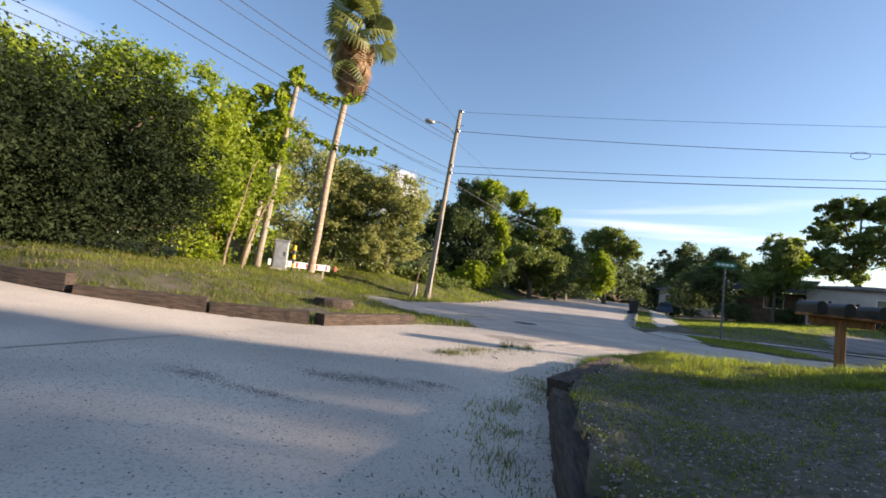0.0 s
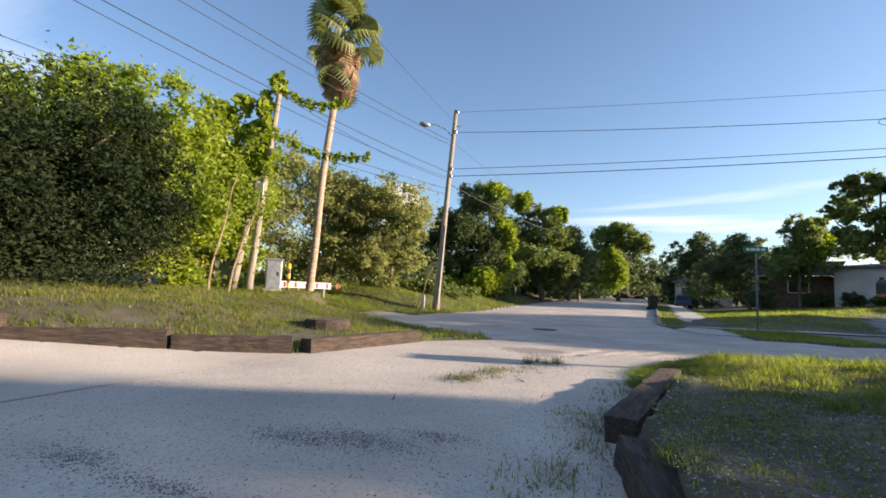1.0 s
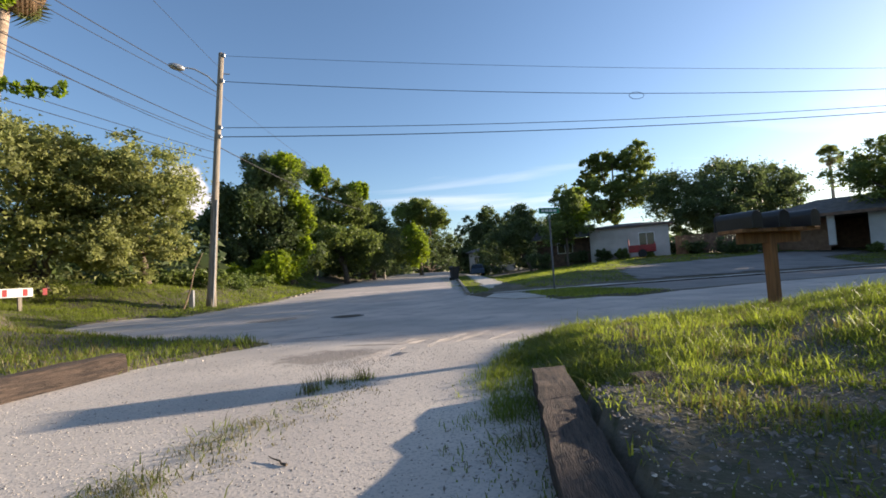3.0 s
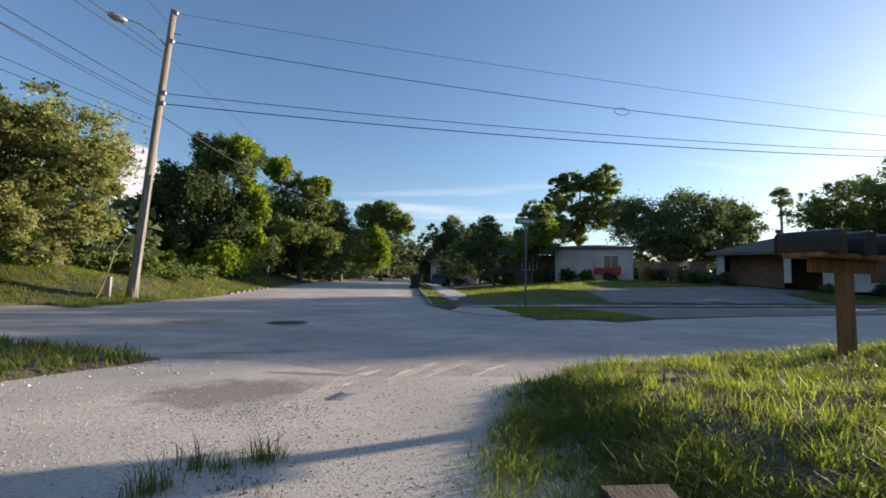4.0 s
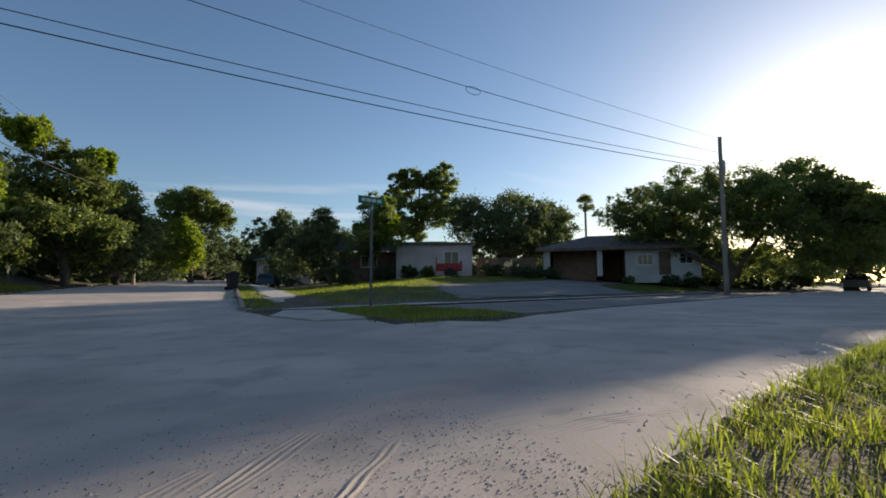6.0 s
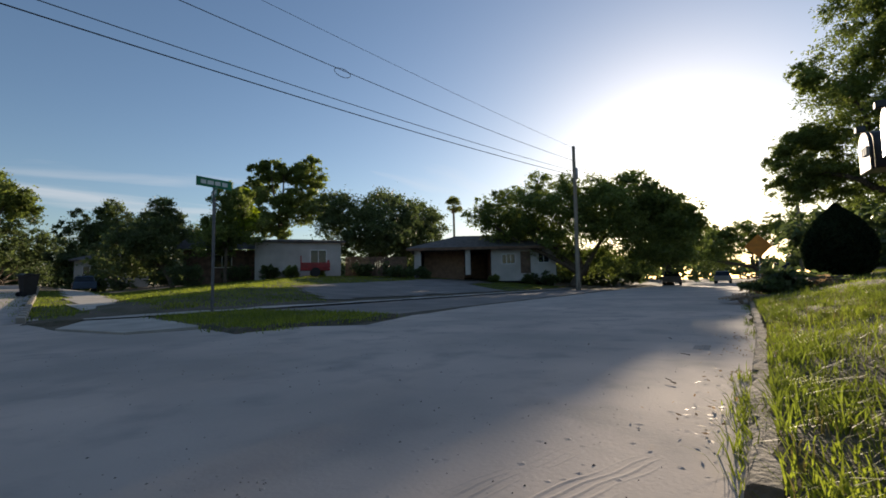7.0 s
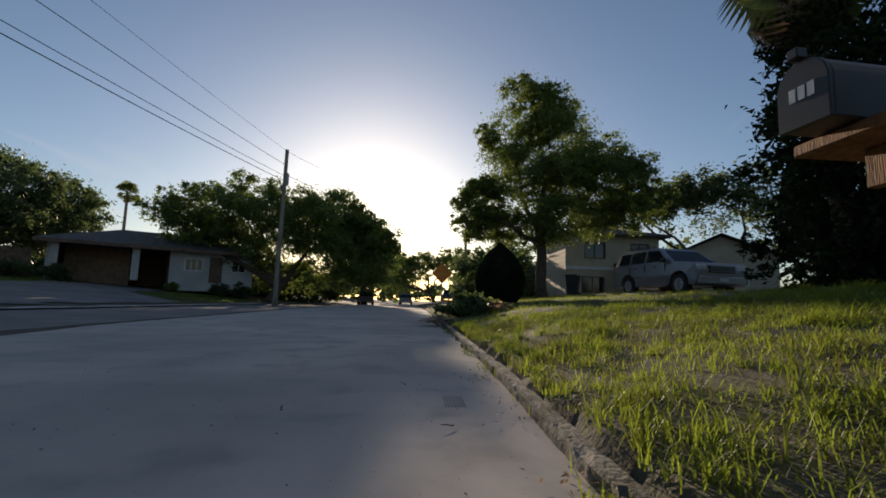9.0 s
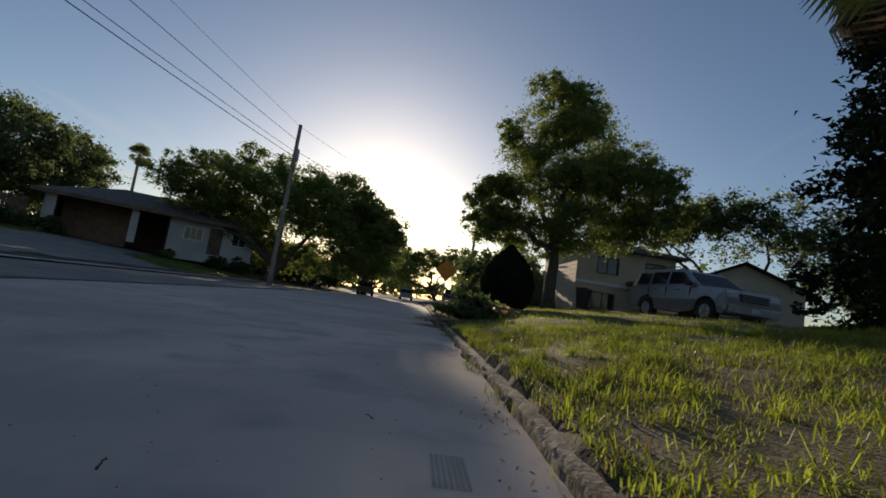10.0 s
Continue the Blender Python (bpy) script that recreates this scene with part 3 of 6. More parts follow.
# west side of the side street
tree("vine_covered_tree", (-8.6, 35.4), [(-10.84, 35.45, 9.39, 1.52, 1.52, 1.4), (-9.13, 36.58, 9.58, 1.4, 1.4, 1.29), (-9.69, 35.34, 8.34, 1.48, 1.48, 1.36), (-11.69, 35.11, 7.23, 1.63, 1.63, 1.5), (-13.22, 35.52, 6.4, 1.46, 1.46, 1.34), (-14.04, 35.13, 5.44, 1.11, 1.11, 1.02), (-10.72, 35.49, 5.47, 2.35, 2.35, 2.16), (-8.81, 36.68, 5.94, 1.5, 1.5, 1.38), (-11.94, 35.0, 3.5, 2.0, 2.0, 1.84), (-9.56, 36.44, 3.08, 2.23, 2.23, 2.05)],
     M_DARKLEAF, 22000, 0.26, "tall tree draped with bright green vine", 0.3, vines=[(-8.03, 35.34, 7.11, 0.66, 0.66, 0.61), (-7.64, 35.45, 5.44, 0.59, 0.59, 0.54), (-7.89, 35.38, 3.74, 0.65, 0.65, 0.59), (-7.53, 35.49, 6.3, 0.52, 0.52, 0.48), (-8.95, 35.06, 9.6, 0.87, 0.87, 0.8), (-9.18, 33.93, 2.24, 1.24, 1.24, 1.15), (-11.32, 33.09, 1.77, 1.12, 1.12, 1.03), (-10.88, 33.28, 6.51, 0.44, 0.44, 0.41)], droop=0.5)
tree("roadside_tree", (-6.4, 46.0), [(-8.82, 46.5, 10.93, 1.1, 1.1, 1.01), (-8.12, 47.17, 9.78, 1.57, 1.57, 1.44), (-5.44, 47.14, 9.21, 1.36, 1.36, 1.25), (-6.61, 46.45, 7.59, 2.14, 2.14, 1.97), (-9.14, 46.43, 7.21, 1.98, 1.98, 1.82), (-4.92, 48.22, 7.02, 1.84, 1.84, 1.7), (-8.05, 45.65, 4.43, 2.62, 2.62, 2.41), (-5.27, 47.17, 3.79, 2.41, 2.41, 2.22), (-9.46, 44.29, 3.36, 2.12, 2.12, 1.95)],
     M_LEAF, 22000, 0.28, "dense green tree crowding the side street", 0.3, vines=[(-8.56, 45.54, 11.16, 0.88, 0.88, 0.81), (-5.25, 46.16, 9.63, 0.87, 0.87, 0.8), (-9.2, 44.35, 5.55, 0.67, 0.67, 0.61)])
tree("roadside_tree", (-4.5, 53.0), [(-4.4, 53.0, 4.55, 2.06, 2.27, 3.78), (-5.6, 49.0, 3.26, 2.06, 2.06, 2.52), (-3.6, 51.0, 3.47, 1.34, 1.44, 2.52)], M_DARKLEAF, 14000, 0.28, "dark leafy tree beside the side street", 0.25)
tree("round_tree", (0.8, 62.0), [(-0.8, 62.0, 8.66, 2.37, 2.27, 2.1), (1.8, 62.0, 9.09, 2.27, 2.06, 1.89), (-2.2, 61.0, 5.42, 1.85, 1.85, 3.36), (0.2, 60.0, 4.12, 1.65, 1.54, 2.73), (3.2, 62.0, 8.01, 1.44, 1.44, 1.26)],
     M_LEAF, 16000, 0.3, "spreading round-topped green tree at the bend", 0.3, vines=[(0.2, 59.5, 4.99, 1.24, 1.03, 3.15)])
tree("far_tree", (3.0, 92.0), [(2.0, 92.0, 6.93, 4.12, 3.09, 4.62), (6.5, 95.0, 5.63, 4.12, 3.09, 4.73), (-2.0, 88.0, 5.85, 3.6, 3.09, 4.83)], M_DARKLEAF, 9000, 0.45, "distant dark tree closing the side street", 0.3)
tree("far_tree", (12.0, 80.0), [(9.6, 79.0, 6.5, 2.68, 2.58, 3.57), (13.2, 79.0, 7.58, 2.88, 2.58, 3.36), (10.0, 76.0, 3.15, 3.09, 2.06, 2.1)], M_DARKLEAF, 12000, 0.36, "dark rounded oak in the distance", 0.3)
tree("far_tree", (19.0, 78.0), [(17.4, 78.0, 7.36, 2.88, 2.58, 3.36), (21.0, 76.0, 6.71, 3.09, 2.58, 3.78), (17.0, 75.0, 3.26, 4.12, 2.06, 2.1)], M_DARKLEAF, 12000, 0.36, "dark rounded oak in the distance", 0.3)
# around the white house and the ranch house
# extra east clump in the brighter vine leaf paints in the sunlit side
tree("young_tree", (13.9, 42.3), [(14.2, 42.2, 5.42, 1.54, 1.54, 2.31), (13.2, 42.6, 4.12, 1.65, 1.54, 1.89), (14.6, 41.8, 7.15, 0.93, 0.93, 1.37)], M_LEAF, 9000, 0.22, "young tree, its east-side leaves coloured lighter for sunlight", 0.12, extra=[(4000, [(15.0, 42.0, 5.63, 0.93, 0.93, 1.89)], M_VINE, 0.22)])
tree("dark_tree", (11.5, 46.0), [(11.0, 47.0, 4.12, 2.06, 2.06, 2.73), (9.4, 50.0, 3.47, 2.27, 2.06, 2.31)], M_DARKLEAF, 8000, 0.25, "dark bushy tree beside the white house", 0.15)
tree("tall_tree", (27.21, 60.9), [(25.51, 60.95, 14.49, 2.37, 2.27, 1.68), (29.69, 59.3, 14.06, 2.68, 2.47, 2.1), (24.21, 62.0, 12.11, 1.85, 1.85, 1.68), (28.3, 59.85, 10.17, 3.5, 3.09, 2.73), (24.05, 59.98, 8.01, 2.27, 2.06, 2.52)],
     M_LEAF, 15000, 0.42, "tall tree with open clumped crown behind the white house", 0.4, clump=0.22)
tree("broad_tree", (32.67, 51.55), [(29.55, 50.66, 8.01, 3.5, 3.09, 2.73), (34.78, 49.42, 8.44, 3.91, 3.09, 2.94), (39.45, 50.21, 8.23, 3.09, 2.68, 2.73), (31.68, 47.52, 5.85, 3.71, 2.47, 1.89), (36.81, 53.41, 10.82, 2.47, 2.27, 1.68), (42.55, 50.56, 8.01, 2.06, 2.06, 2.31), (35.82, 49.88, 5.2, 3.3, 2.27, 2.31), (40.49, 50.16, 5.42, 3.09, 2.06, 2.31), (31.63, 51.09, 4.99, 2.68, 2.06, 1.89)],
     M_DARKLEAF, 22000, 0.34, "broad dark tree spreading over the white house", 0.4, core=0.95)
palm((59.5, 62.6), (59.5, 62.6, 14.3), 0.24, 0.18, 30, 8, 1.25, 0.5, "tall slender fan palm in the distance")
tree("street_oak", (37.4, 27.6), [(33.51, 34.33, 6.59, 1.68, 1.68, 1.55), (35.39, 33.66, 7.61, 1.91, 1.91, 1.76), (35.01, 30.85, 6.85, 2.14, 2.14, 1.97), (37.11, 29.53, 8.42, 2.13, 2.13, 1.96), (39.57, 27.25, 8.18, 2.18, 2.18, 2.0), (39.86, 24.33, 7.63, 2.03, 2.03, 1.87), (41.64, 22.57, 7.09, 1.82, 1.82, 1.67), (41.34, 20.31, 5.48, 1.59, 1.59, 1.47), (37.21, 31.2, 4.53, 2.57, 2.57, 2.37), (37.27, 27.31, 4.76, 2.69, 2.69, 2.47), (40.62, 25.08, 4.99, 2.49, 2.49, 2.29), (40.73, 22.13, 4.26, 1.92, 1.92, 1.77), (39.06, 28.2, 2.12, 1.88, 1.88, 1.73), (39.53, 25.07, 2.39, 1.91, 1.91, 1.76), (41.47, 23.01, 2.45, 1.54, 1.54, 1.41), (35.6, 33.39, 5.05, 1.98, 1.98, 1.82), (41.46, 19.9, 3.99, 1.08, 1.08, 1.0), (35.18, 28.84, 6.23, 2.39, 2.39, 2.2), (40.19, 28.23, 6.61, 2.74, 2.74, 2.53), (37.77, 24.1, 6.07, 2.23, 2.23, 2.05), (42.36, 23.49, 5.96, 2.21, 2.21, 2.03), (37.13, 33.03, 5.65, 2.21, 2.21, 2.03), (42.95, 21.83, 6.04, 1.59, 1.59, 1.46), (41.23, 20.68, 6.18, 1.68, 1.68, 1.55), (41.81, 22.09, 7.27, 1.73, 1.73, 1.59), (42.42, 20.19, 5.22, 1.46, 1.46, 1.34), (41.09, 24.0, 8.43, 1.92, 1.92, 1.76)],
     M_LEAF, 44000, 0.25, "broad street oak in front of the ranch house", 0.42, core=0.9)
tree("street_oak", (51.67, 24.5), [(48.09, 23.34, 6.08, 2.88, 2.47, 2.52), (51.17, 24.79, 5.86, 3.3, 2.68, 3.15), (48.6, 23.4, 2.62, 2.68, 2.27, 1.89), (55.25, 25.48, 5.43, 3.5, 3.09, 3.36), (59.36, 28.38, 4.35, 3.5, 3.09, 2.73)], M_LEAF, 12000, 0.32, "street oak farther along the street", 0.35, core=0.95)
tree("verge_oak", (27.4, 7.28), [(27.36, 7.96, 11.15, 1.53, 1.53, 1.41), (26.89, 9.28, 9.11, 1.45, 1.45, 1.34), (27.72, 6.39, 9.36, 1.81, 1.81, 1.66), (27.38, 8.37, 7.0, 1.95, 1.95, 1.79), (27.66, 5.28, 7.35, 2.0, 2.0, 1.84), (26.76, 10.51, 4.84, 1.02, 1.02, 0.93), (27.8, 9.16, 4.87, 1.29, 1.29, 1.19), (26.36, 3.95, 6.91, 1.5, 1.5, 1.38), (26.77, 2.81, 5.47, 1.34, 1.34, 1.23), (26.4, 6.32, 4.93, 1.53, 1.53, 1.41), (27.66, 4.26, 5.03, 1.36, 1.36, 1.25), (27.93, 7.49, 4.38, 1.16, 1.16, 1.06), (26.98, 10.04, 6.55, 0.91, 0.91, 0.83), (26.26, 2.18, 6.18, 0.87, 0.87, 0.8), (25.99, 6.25, 7.41, 1.33, 1.33, 1.23), (27.32, 11.02, 4.54, 0.9, 0.9, 0.83), (27.81, 11.13, 5.94, 0.8, 0.8, 0.73), (26.36, 10.5, 6.19, 0.79, 0.79, 0.73), (28.38, 9.96, 4.82, 1.04, 1.04, 0.96)],
     M_LEAF, 60000, 0.15, "large oak with airy crown on the sloping lawn", 0.3, clump=0.27, core=0.95)
tree("far_tree", (75.35, 20.54), [(71.51, 25.98, 4.55, 2.68, 2.58, 3.15), (74.42, 22.32, 6.28, 2.68, 2.58, 3.15), (76.18, 17.14, 5.85, 3.3, 3.09, 3.78), (81.69, 27.69, 4.77, 5.15, 5.15, 3.68)], M_LEAF, 9000, 0.38, "distant tree along the street", 0.3)
tree("far_tree", (58.49, 9.0), [(58.49, 9.0, 5.42, 2.88, 2.68, 2.94), (62.75, 12.18, 4.99, 2.68, 2.47, 2.73)], M_LEAF, 7000, 0.32, "distant tree along the street", 0.25)
tree("yard_tree", (36.61, -5.02), [(36.61, -5.02, 8.01, 3.3, 3.09, 2.73), (35.71, -1.38, 7.58, 2.27, 2.47, 2.1), (39.77, 0.1, 7.79, 2.47, 2.47, 2.31), (32.54, -8.62, 6.71, 2.68, 2.68, 2.73), (27.57, -9.79, 5.85, 2.88, 2.88, 3.15), (29.6, -8.6, 3.2, 2.5, 2.5, 2.4), (31.5, -12.0, 3.6, 3.0, 3.0, 2.9)], M_DARKLEAF, 16000, 0.28, "dark tree behind the houses", 0.3)
# thicket leaves carry the deep shade in their base colour
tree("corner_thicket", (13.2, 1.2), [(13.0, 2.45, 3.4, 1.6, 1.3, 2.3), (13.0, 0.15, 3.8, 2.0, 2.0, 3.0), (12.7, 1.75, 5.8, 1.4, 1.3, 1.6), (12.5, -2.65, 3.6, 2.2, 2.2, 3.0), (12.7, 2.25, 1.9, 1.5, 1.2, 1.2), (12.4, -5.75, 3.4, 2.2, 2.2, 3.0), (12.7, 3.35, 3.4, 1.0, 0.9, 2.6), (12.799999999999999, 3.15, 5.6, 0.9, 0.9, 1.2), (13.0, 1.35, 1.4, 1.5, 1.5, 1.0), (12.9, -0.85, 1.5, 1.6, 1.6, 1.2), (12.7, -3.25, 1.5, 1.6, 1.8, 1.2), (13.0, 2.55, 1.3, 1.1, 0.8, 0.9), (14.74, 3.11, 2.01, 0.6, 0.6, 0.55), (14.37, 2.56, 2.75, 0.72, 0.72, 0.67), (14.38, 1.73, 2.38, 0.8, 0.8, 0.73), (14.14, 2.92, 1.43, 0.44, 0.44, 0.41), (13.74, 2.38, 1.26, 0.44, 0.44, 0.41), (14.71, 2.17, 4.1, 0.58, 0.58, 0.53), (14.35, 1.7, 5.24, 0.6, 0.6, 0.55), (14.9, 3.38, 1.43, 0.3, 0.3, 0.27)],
     M_SHADETONELEAF, 30000, 0.15, "tall leafy thicket on the lawn, leaf colour darkened for shade", 0.2, category="thicket", core=0.95)
palm((13.2, 2.6), (12.9, 3.4, 9.3), 0.2, 0.17, 26, 170, 1.5, 2.3, "fan palm with hanging brown skirt over the lawn")
palm((-11.1, 14.8), (-10.45, 15.1, 11.9), 0.16, 0.13, 34, 150, 1.35, 1.9, "tall fan palm with shaggy brown skirt")


def cone_bush():
    x, y = 22.8, 9.35
    z = gz(x, y)
    t = thing("clipped_bush", Matrix.Translation((x, y, z)), "large clipped cone-shaped dark bush on the verge", "bush")
    part("trunk", trunk_mesh((0, 0, -0.05), (0, 0, 0.8), 0.08, 0.05), M_BARK, t)
    n = 24000
    zz = rng.random(n)
    rad = np.sqrt(np.clip(np.interp(zz, [0, 0.12, 0.38, 0.6, 0.78, 0.9, 1], [0.66, 0.9, 1.0, 0.86, 0.58, 0.28, 0.03]), 0, 1) ** 2 * (0.72 + 0.3 * rng.random(n)))
    a = rng.random(n) * math.tau
    p = np.stack([np.cos(a) * rad * 1.05, np.sin(a) * rad * 1.05, 0.1 + zz * 2.45], 1)
    d = rng.normal(size=(n, 3))
    d /= np.linalg.norm(d, axis=1)[:, None]
    b = np.cross(d, rng.normal(size=(n, 3)))
    b /= np.linalg.norm(b, axis=1)[:, None]
    # near-black leaf again, with shade already in its colour
    quads("crown", np.stack([p - d * 0.06, p + b * 0.035, p + d * 0.06, p - b * 0.035], 1), M_SHADETONELEAF, t)


cone_bush()


# ---- poles and wires ----
def pole(name, base, top, r0, r1, label, category="utility pole"):
    b, t = Vector(base), Vector(top)
    p = thing(name, Matrix.Translation(b), label, category)
    part("shaft", trunk_mesh((0, 0, -0.3), t - b, r0, r1, 0.05, 10, 12), M_POLE, p, smooth=True)
    return p


def insulator(p, at):
    part("insulator", tube([Vector(at) - Vector((0, 0, 0.09)), Vector(at), Vector(at) + Vector((0, 0, 0.09))], [0.05, 0.06, 0.03], 8), M_GREY, p)


def wire(a, b, sag, r=0.014, label="black overhead cable strung between poles"):
    a, b = Vector(a), Vector(b)
    pts = [a.lerp(b, i / 24) - Vector((0, 0, sag * 4 * (i / 24) * (1 - i / 24))) for i in range(25)]
    return tagged(part("overhead_wire", tube(pts, r, 5), M_WIRE), label, "cable", group="overhead wires")


PB, PT = Vector((-7.95, 21.0, 0.2)), Vector((-7.45, 21.6, 10.9))
on1 = lambda z: PB.lerp(PT, (z - PB.z) / (PT.z - PB.z))
p1 = pole("utility_pole", PB, PT, 0.16, 0.11, "leaning grey wooden utility pole at the corner")
rel = lambda q: Vector(q) - PB
for z in (10.8, 9.65, 7.6, 7.2):
    insulator(p1, rel(on1(z)) + Vector((0.14, -0.05, 0)))
arm0 = rel(on1(9.35))
part("lamp_arm", tube([arm0, arm0 + Vector((-0.35, -0.25, 0.4)), arm0 + Vector((-0.8, -0.5, 0.62)), arm0 + Vector((-1.15, -0.7, 0.62))], 0.03, 8), M_GREY, p1, "grey bracket arm")
bm = bmesh.new()
bmesh.ops.create_uvsphere(bm, u_segments=14, v_segments=8, radius=0.5)
lh = part("lamp_head", bm, M_GREY, p1, "pale street lamp head", smooth=True)
lh.scale = (0.62, 0.36, 0.26)
lh.location = arm0 + Vector((-1.35, -0.82, 0.58))
lh.rotation_euler = (0, 0.1, 0.55)
part("transformer_bracket", tube([rel(on1(10.0)), rel(on1(10.0)) + Vector((0.35, 0.1, 0.0))], 0.025, 6), M_GREY, p1)
part("conduit", tube([rel(on1(0.1)) + Vector((0.15, -0.1, 0)), rel(on1(4.5)) + Vector((0.13, -0.1, 0))], 0.025, 6), M_GREY, p1)

b2 = Vector((-3.5, 54.2, gz(-3.5, 54.2)))
p2 = pole("utility_pole", b2, (-3.5, 54.2, 9.4), 0.14, 0.1, "distant wooden utility pole on the side street")
part("crossarm", tube([Vector((-0.5, 0, 8.0)), Vector((0.5, 0, 8.0))], 0.05, 6), M_POLE, p2)
b3 = Vector((29.3, 22.8, gz(29.3, 22.8)))
p3 = pole("utility_pole", b3, (29.4, 22.8, 9.7), 0.15, 0.11, "wooden utility pole in front of the oak")
bm = tube([Vector((0.25, 0, 7.5)), Vector((0.25, 0, 7.6000000000000005)), Vector((0.25, 0, 8.2)), Vector((0.25, 0, 8.3))], [0.12, 0.17, 0.17, 0.12], 12)
part("transformer", bm, M_GREY, p3, "grey transformer can", smooth=True)
for z, dx in ((9.1, 0.3), (8.6, 0.25)):
    insulator(p3, (dx, 0.1, z))
b4 = Vector((45, 12.9, gz(45, 12.9)))
p4 = pole("utility_pole", b4, (45, 12.9, 7.4), 0.15, 0.11, "distant wooden utility pole on the verge")
part("crossarm", tube([Vector((0, -0.7, 6.4)), Vector((0, 0.7, 6.4))], 0.05, 6), M_POLE, p4)

T3 = Vector((29.4, 22.8, 9.6))
wire(on1(10.8), T3, 0.3, 0.008)
wire(on1(9.65), T3 - Vector((0, 0, 0.9)), 0.5)
wire(on1(7.6), T3 - Vector((0, 0, 1.6)), 0.35)
wire(on1(7.2), T3 - Vector((0, 0, 1.9)), 0.35, 0.018)
loop_at = on1(9.65).lerp(T3 - Vector((0, 0, 0.9)), 0.50) - Vector((0, 0, 0.6))
tagged(part("cable_loop", tube([loop_at + Vector((math.cos(a) * 0.35, 0, math.sin(a) * 0.16)) for a in np.linspace(0.3, math.pi * 2 + 0.2, 22)], 0.012, 5), M_WIRE),
       "small slack loop of spare cable on the wire", "cable", group="overhead wires")
pq = pole("utility_pole", (-12.3, -1.2, gz(-12.3, -1.2)), (-12.3, -1.2, 9.8), 0.15, 0.11, "wooden utility pole behind the west shrubs")
insulator(pq, (0.15, 0, 9.0))
pr = pole("utility_pole", (-17.4, -1.2, gz(-17.4, -1.2)), (-17.4, -1.2, 8.6), 0.15, 0.11, "wooden utility pole by the lane")
insulator(pr, (0.15, 0, 8.0))
for z, zq, sg, r in ((9.1, 9.6, 0.35, 0.014), (8.9, 9.3, 0.5, 0.011), (7.4, 8.3, 0.4, 0.014), (7.1, 8.1, 0.55, 0.011)):
    wire(on1(z), (-12.3, -1.2, zq), sg, r)
wire(on1(10.2), (-7.2, -7.5, 10.6), 0.3, 0.008)
for z, zq in ((6.5, 8.1), (6.2, 7.7)):
    wire(on1(z), (-17.4, -1.2, zq), 0.4, 0.011)
wire(on1(6.8), (-3.5, 54.2, 8.4), 0.6, 0.02)
wire(on1(9.1), (-3.5, 54.2, 9.2), 0.5, 0.008)
wire(T3, (45, 12.9, 7.3), 0.4, 0.01)
wire(T3 - Vector((0, 0, 1.5)), (45, 12.9, 6.2), 0.4, 0.014)
tagged(part("guy_wire", tube([on1(8.7), Vector((-9.6, 24.5, 0.4))], 0.008, 5), M_WIRE), "thin steel guy wire bracing the corner pole", "cable")

# vine poles on the verge
pole("vine_pole", (-10.90, 10.60, gz(-10.90, 10.60)), (-10.45, 10.95, 4.6), 0.12, 0.10, "short grey wooden pole leaning beside its taller neighbour", "pole")
v2 = pole("vine_pole", (-10.50, 10.90, gz(-10.50, 10.90)), (-10.10, 11.25, 8.0), 0.12, 0.085, "tall grey wooden pole overgrown with vine", "pole")
boxed("notice", (0.16, 0.46, -0.14, -0.11, 2.95, 3.55), M_SIGNWHITE, v2, "small white notice plate")
quads("vine", leaves([(0.1, 0.1, 6.0, 0.3, 0.3, 1.0), (0.2, 0.2, 4.6, 0.25, 0.25, 0.9), (0.35, 0.3, 7.2, 0.25, 0.25, 0.5), (-0.5, -0.4, 6.3, 0.35, 0.35, 0.3), (-1.2, -1.0, 5.3, 0.45, 0.45, 0.6), (-0.9, -0.75, 5.9, 0.4, 0.4, 0.35), (0.1, 0.1, 5.4, 0.3, 0.3, 1.0)], 2600, 0.13, 0.3), M_VINE, v2, "bright green climbing vine")
for a, b in (((0.3, 0.3, 7.1), (2.2, 1.7, 6.9)), ((0.2, 0.2, 5.5), (2.9, 2.2, 5.0)), ((-1.5, -1.3, 5.0), (0.3, 0.3, 7.2))):
    a, b = Vector(a), Vector(b)
    pts = [a.lerp(b, i / 20) + Vector((0.05 * math.sin(i * 1.7), 0, -0.35 * math.sin(i / 20 * math.pi) + 0.06 * math.sin(i * 2.3))) for i in range(21)]
    part("vine_stem", tube(pts, 0.012, 5), M_STEM, v2)
    quads("vine", leaves([(*q, 0.09, 0.09, 0.09 + 0.08 * (i % 4 == 1)) for i, q in enumerate(pts)], 840, 0.075, 0.6, 0.14), M_VINE, v2, "trailing vine strand")
wire(on1(7.0), (-10.10, 11.25, 7.6), 0.3, 0.01)


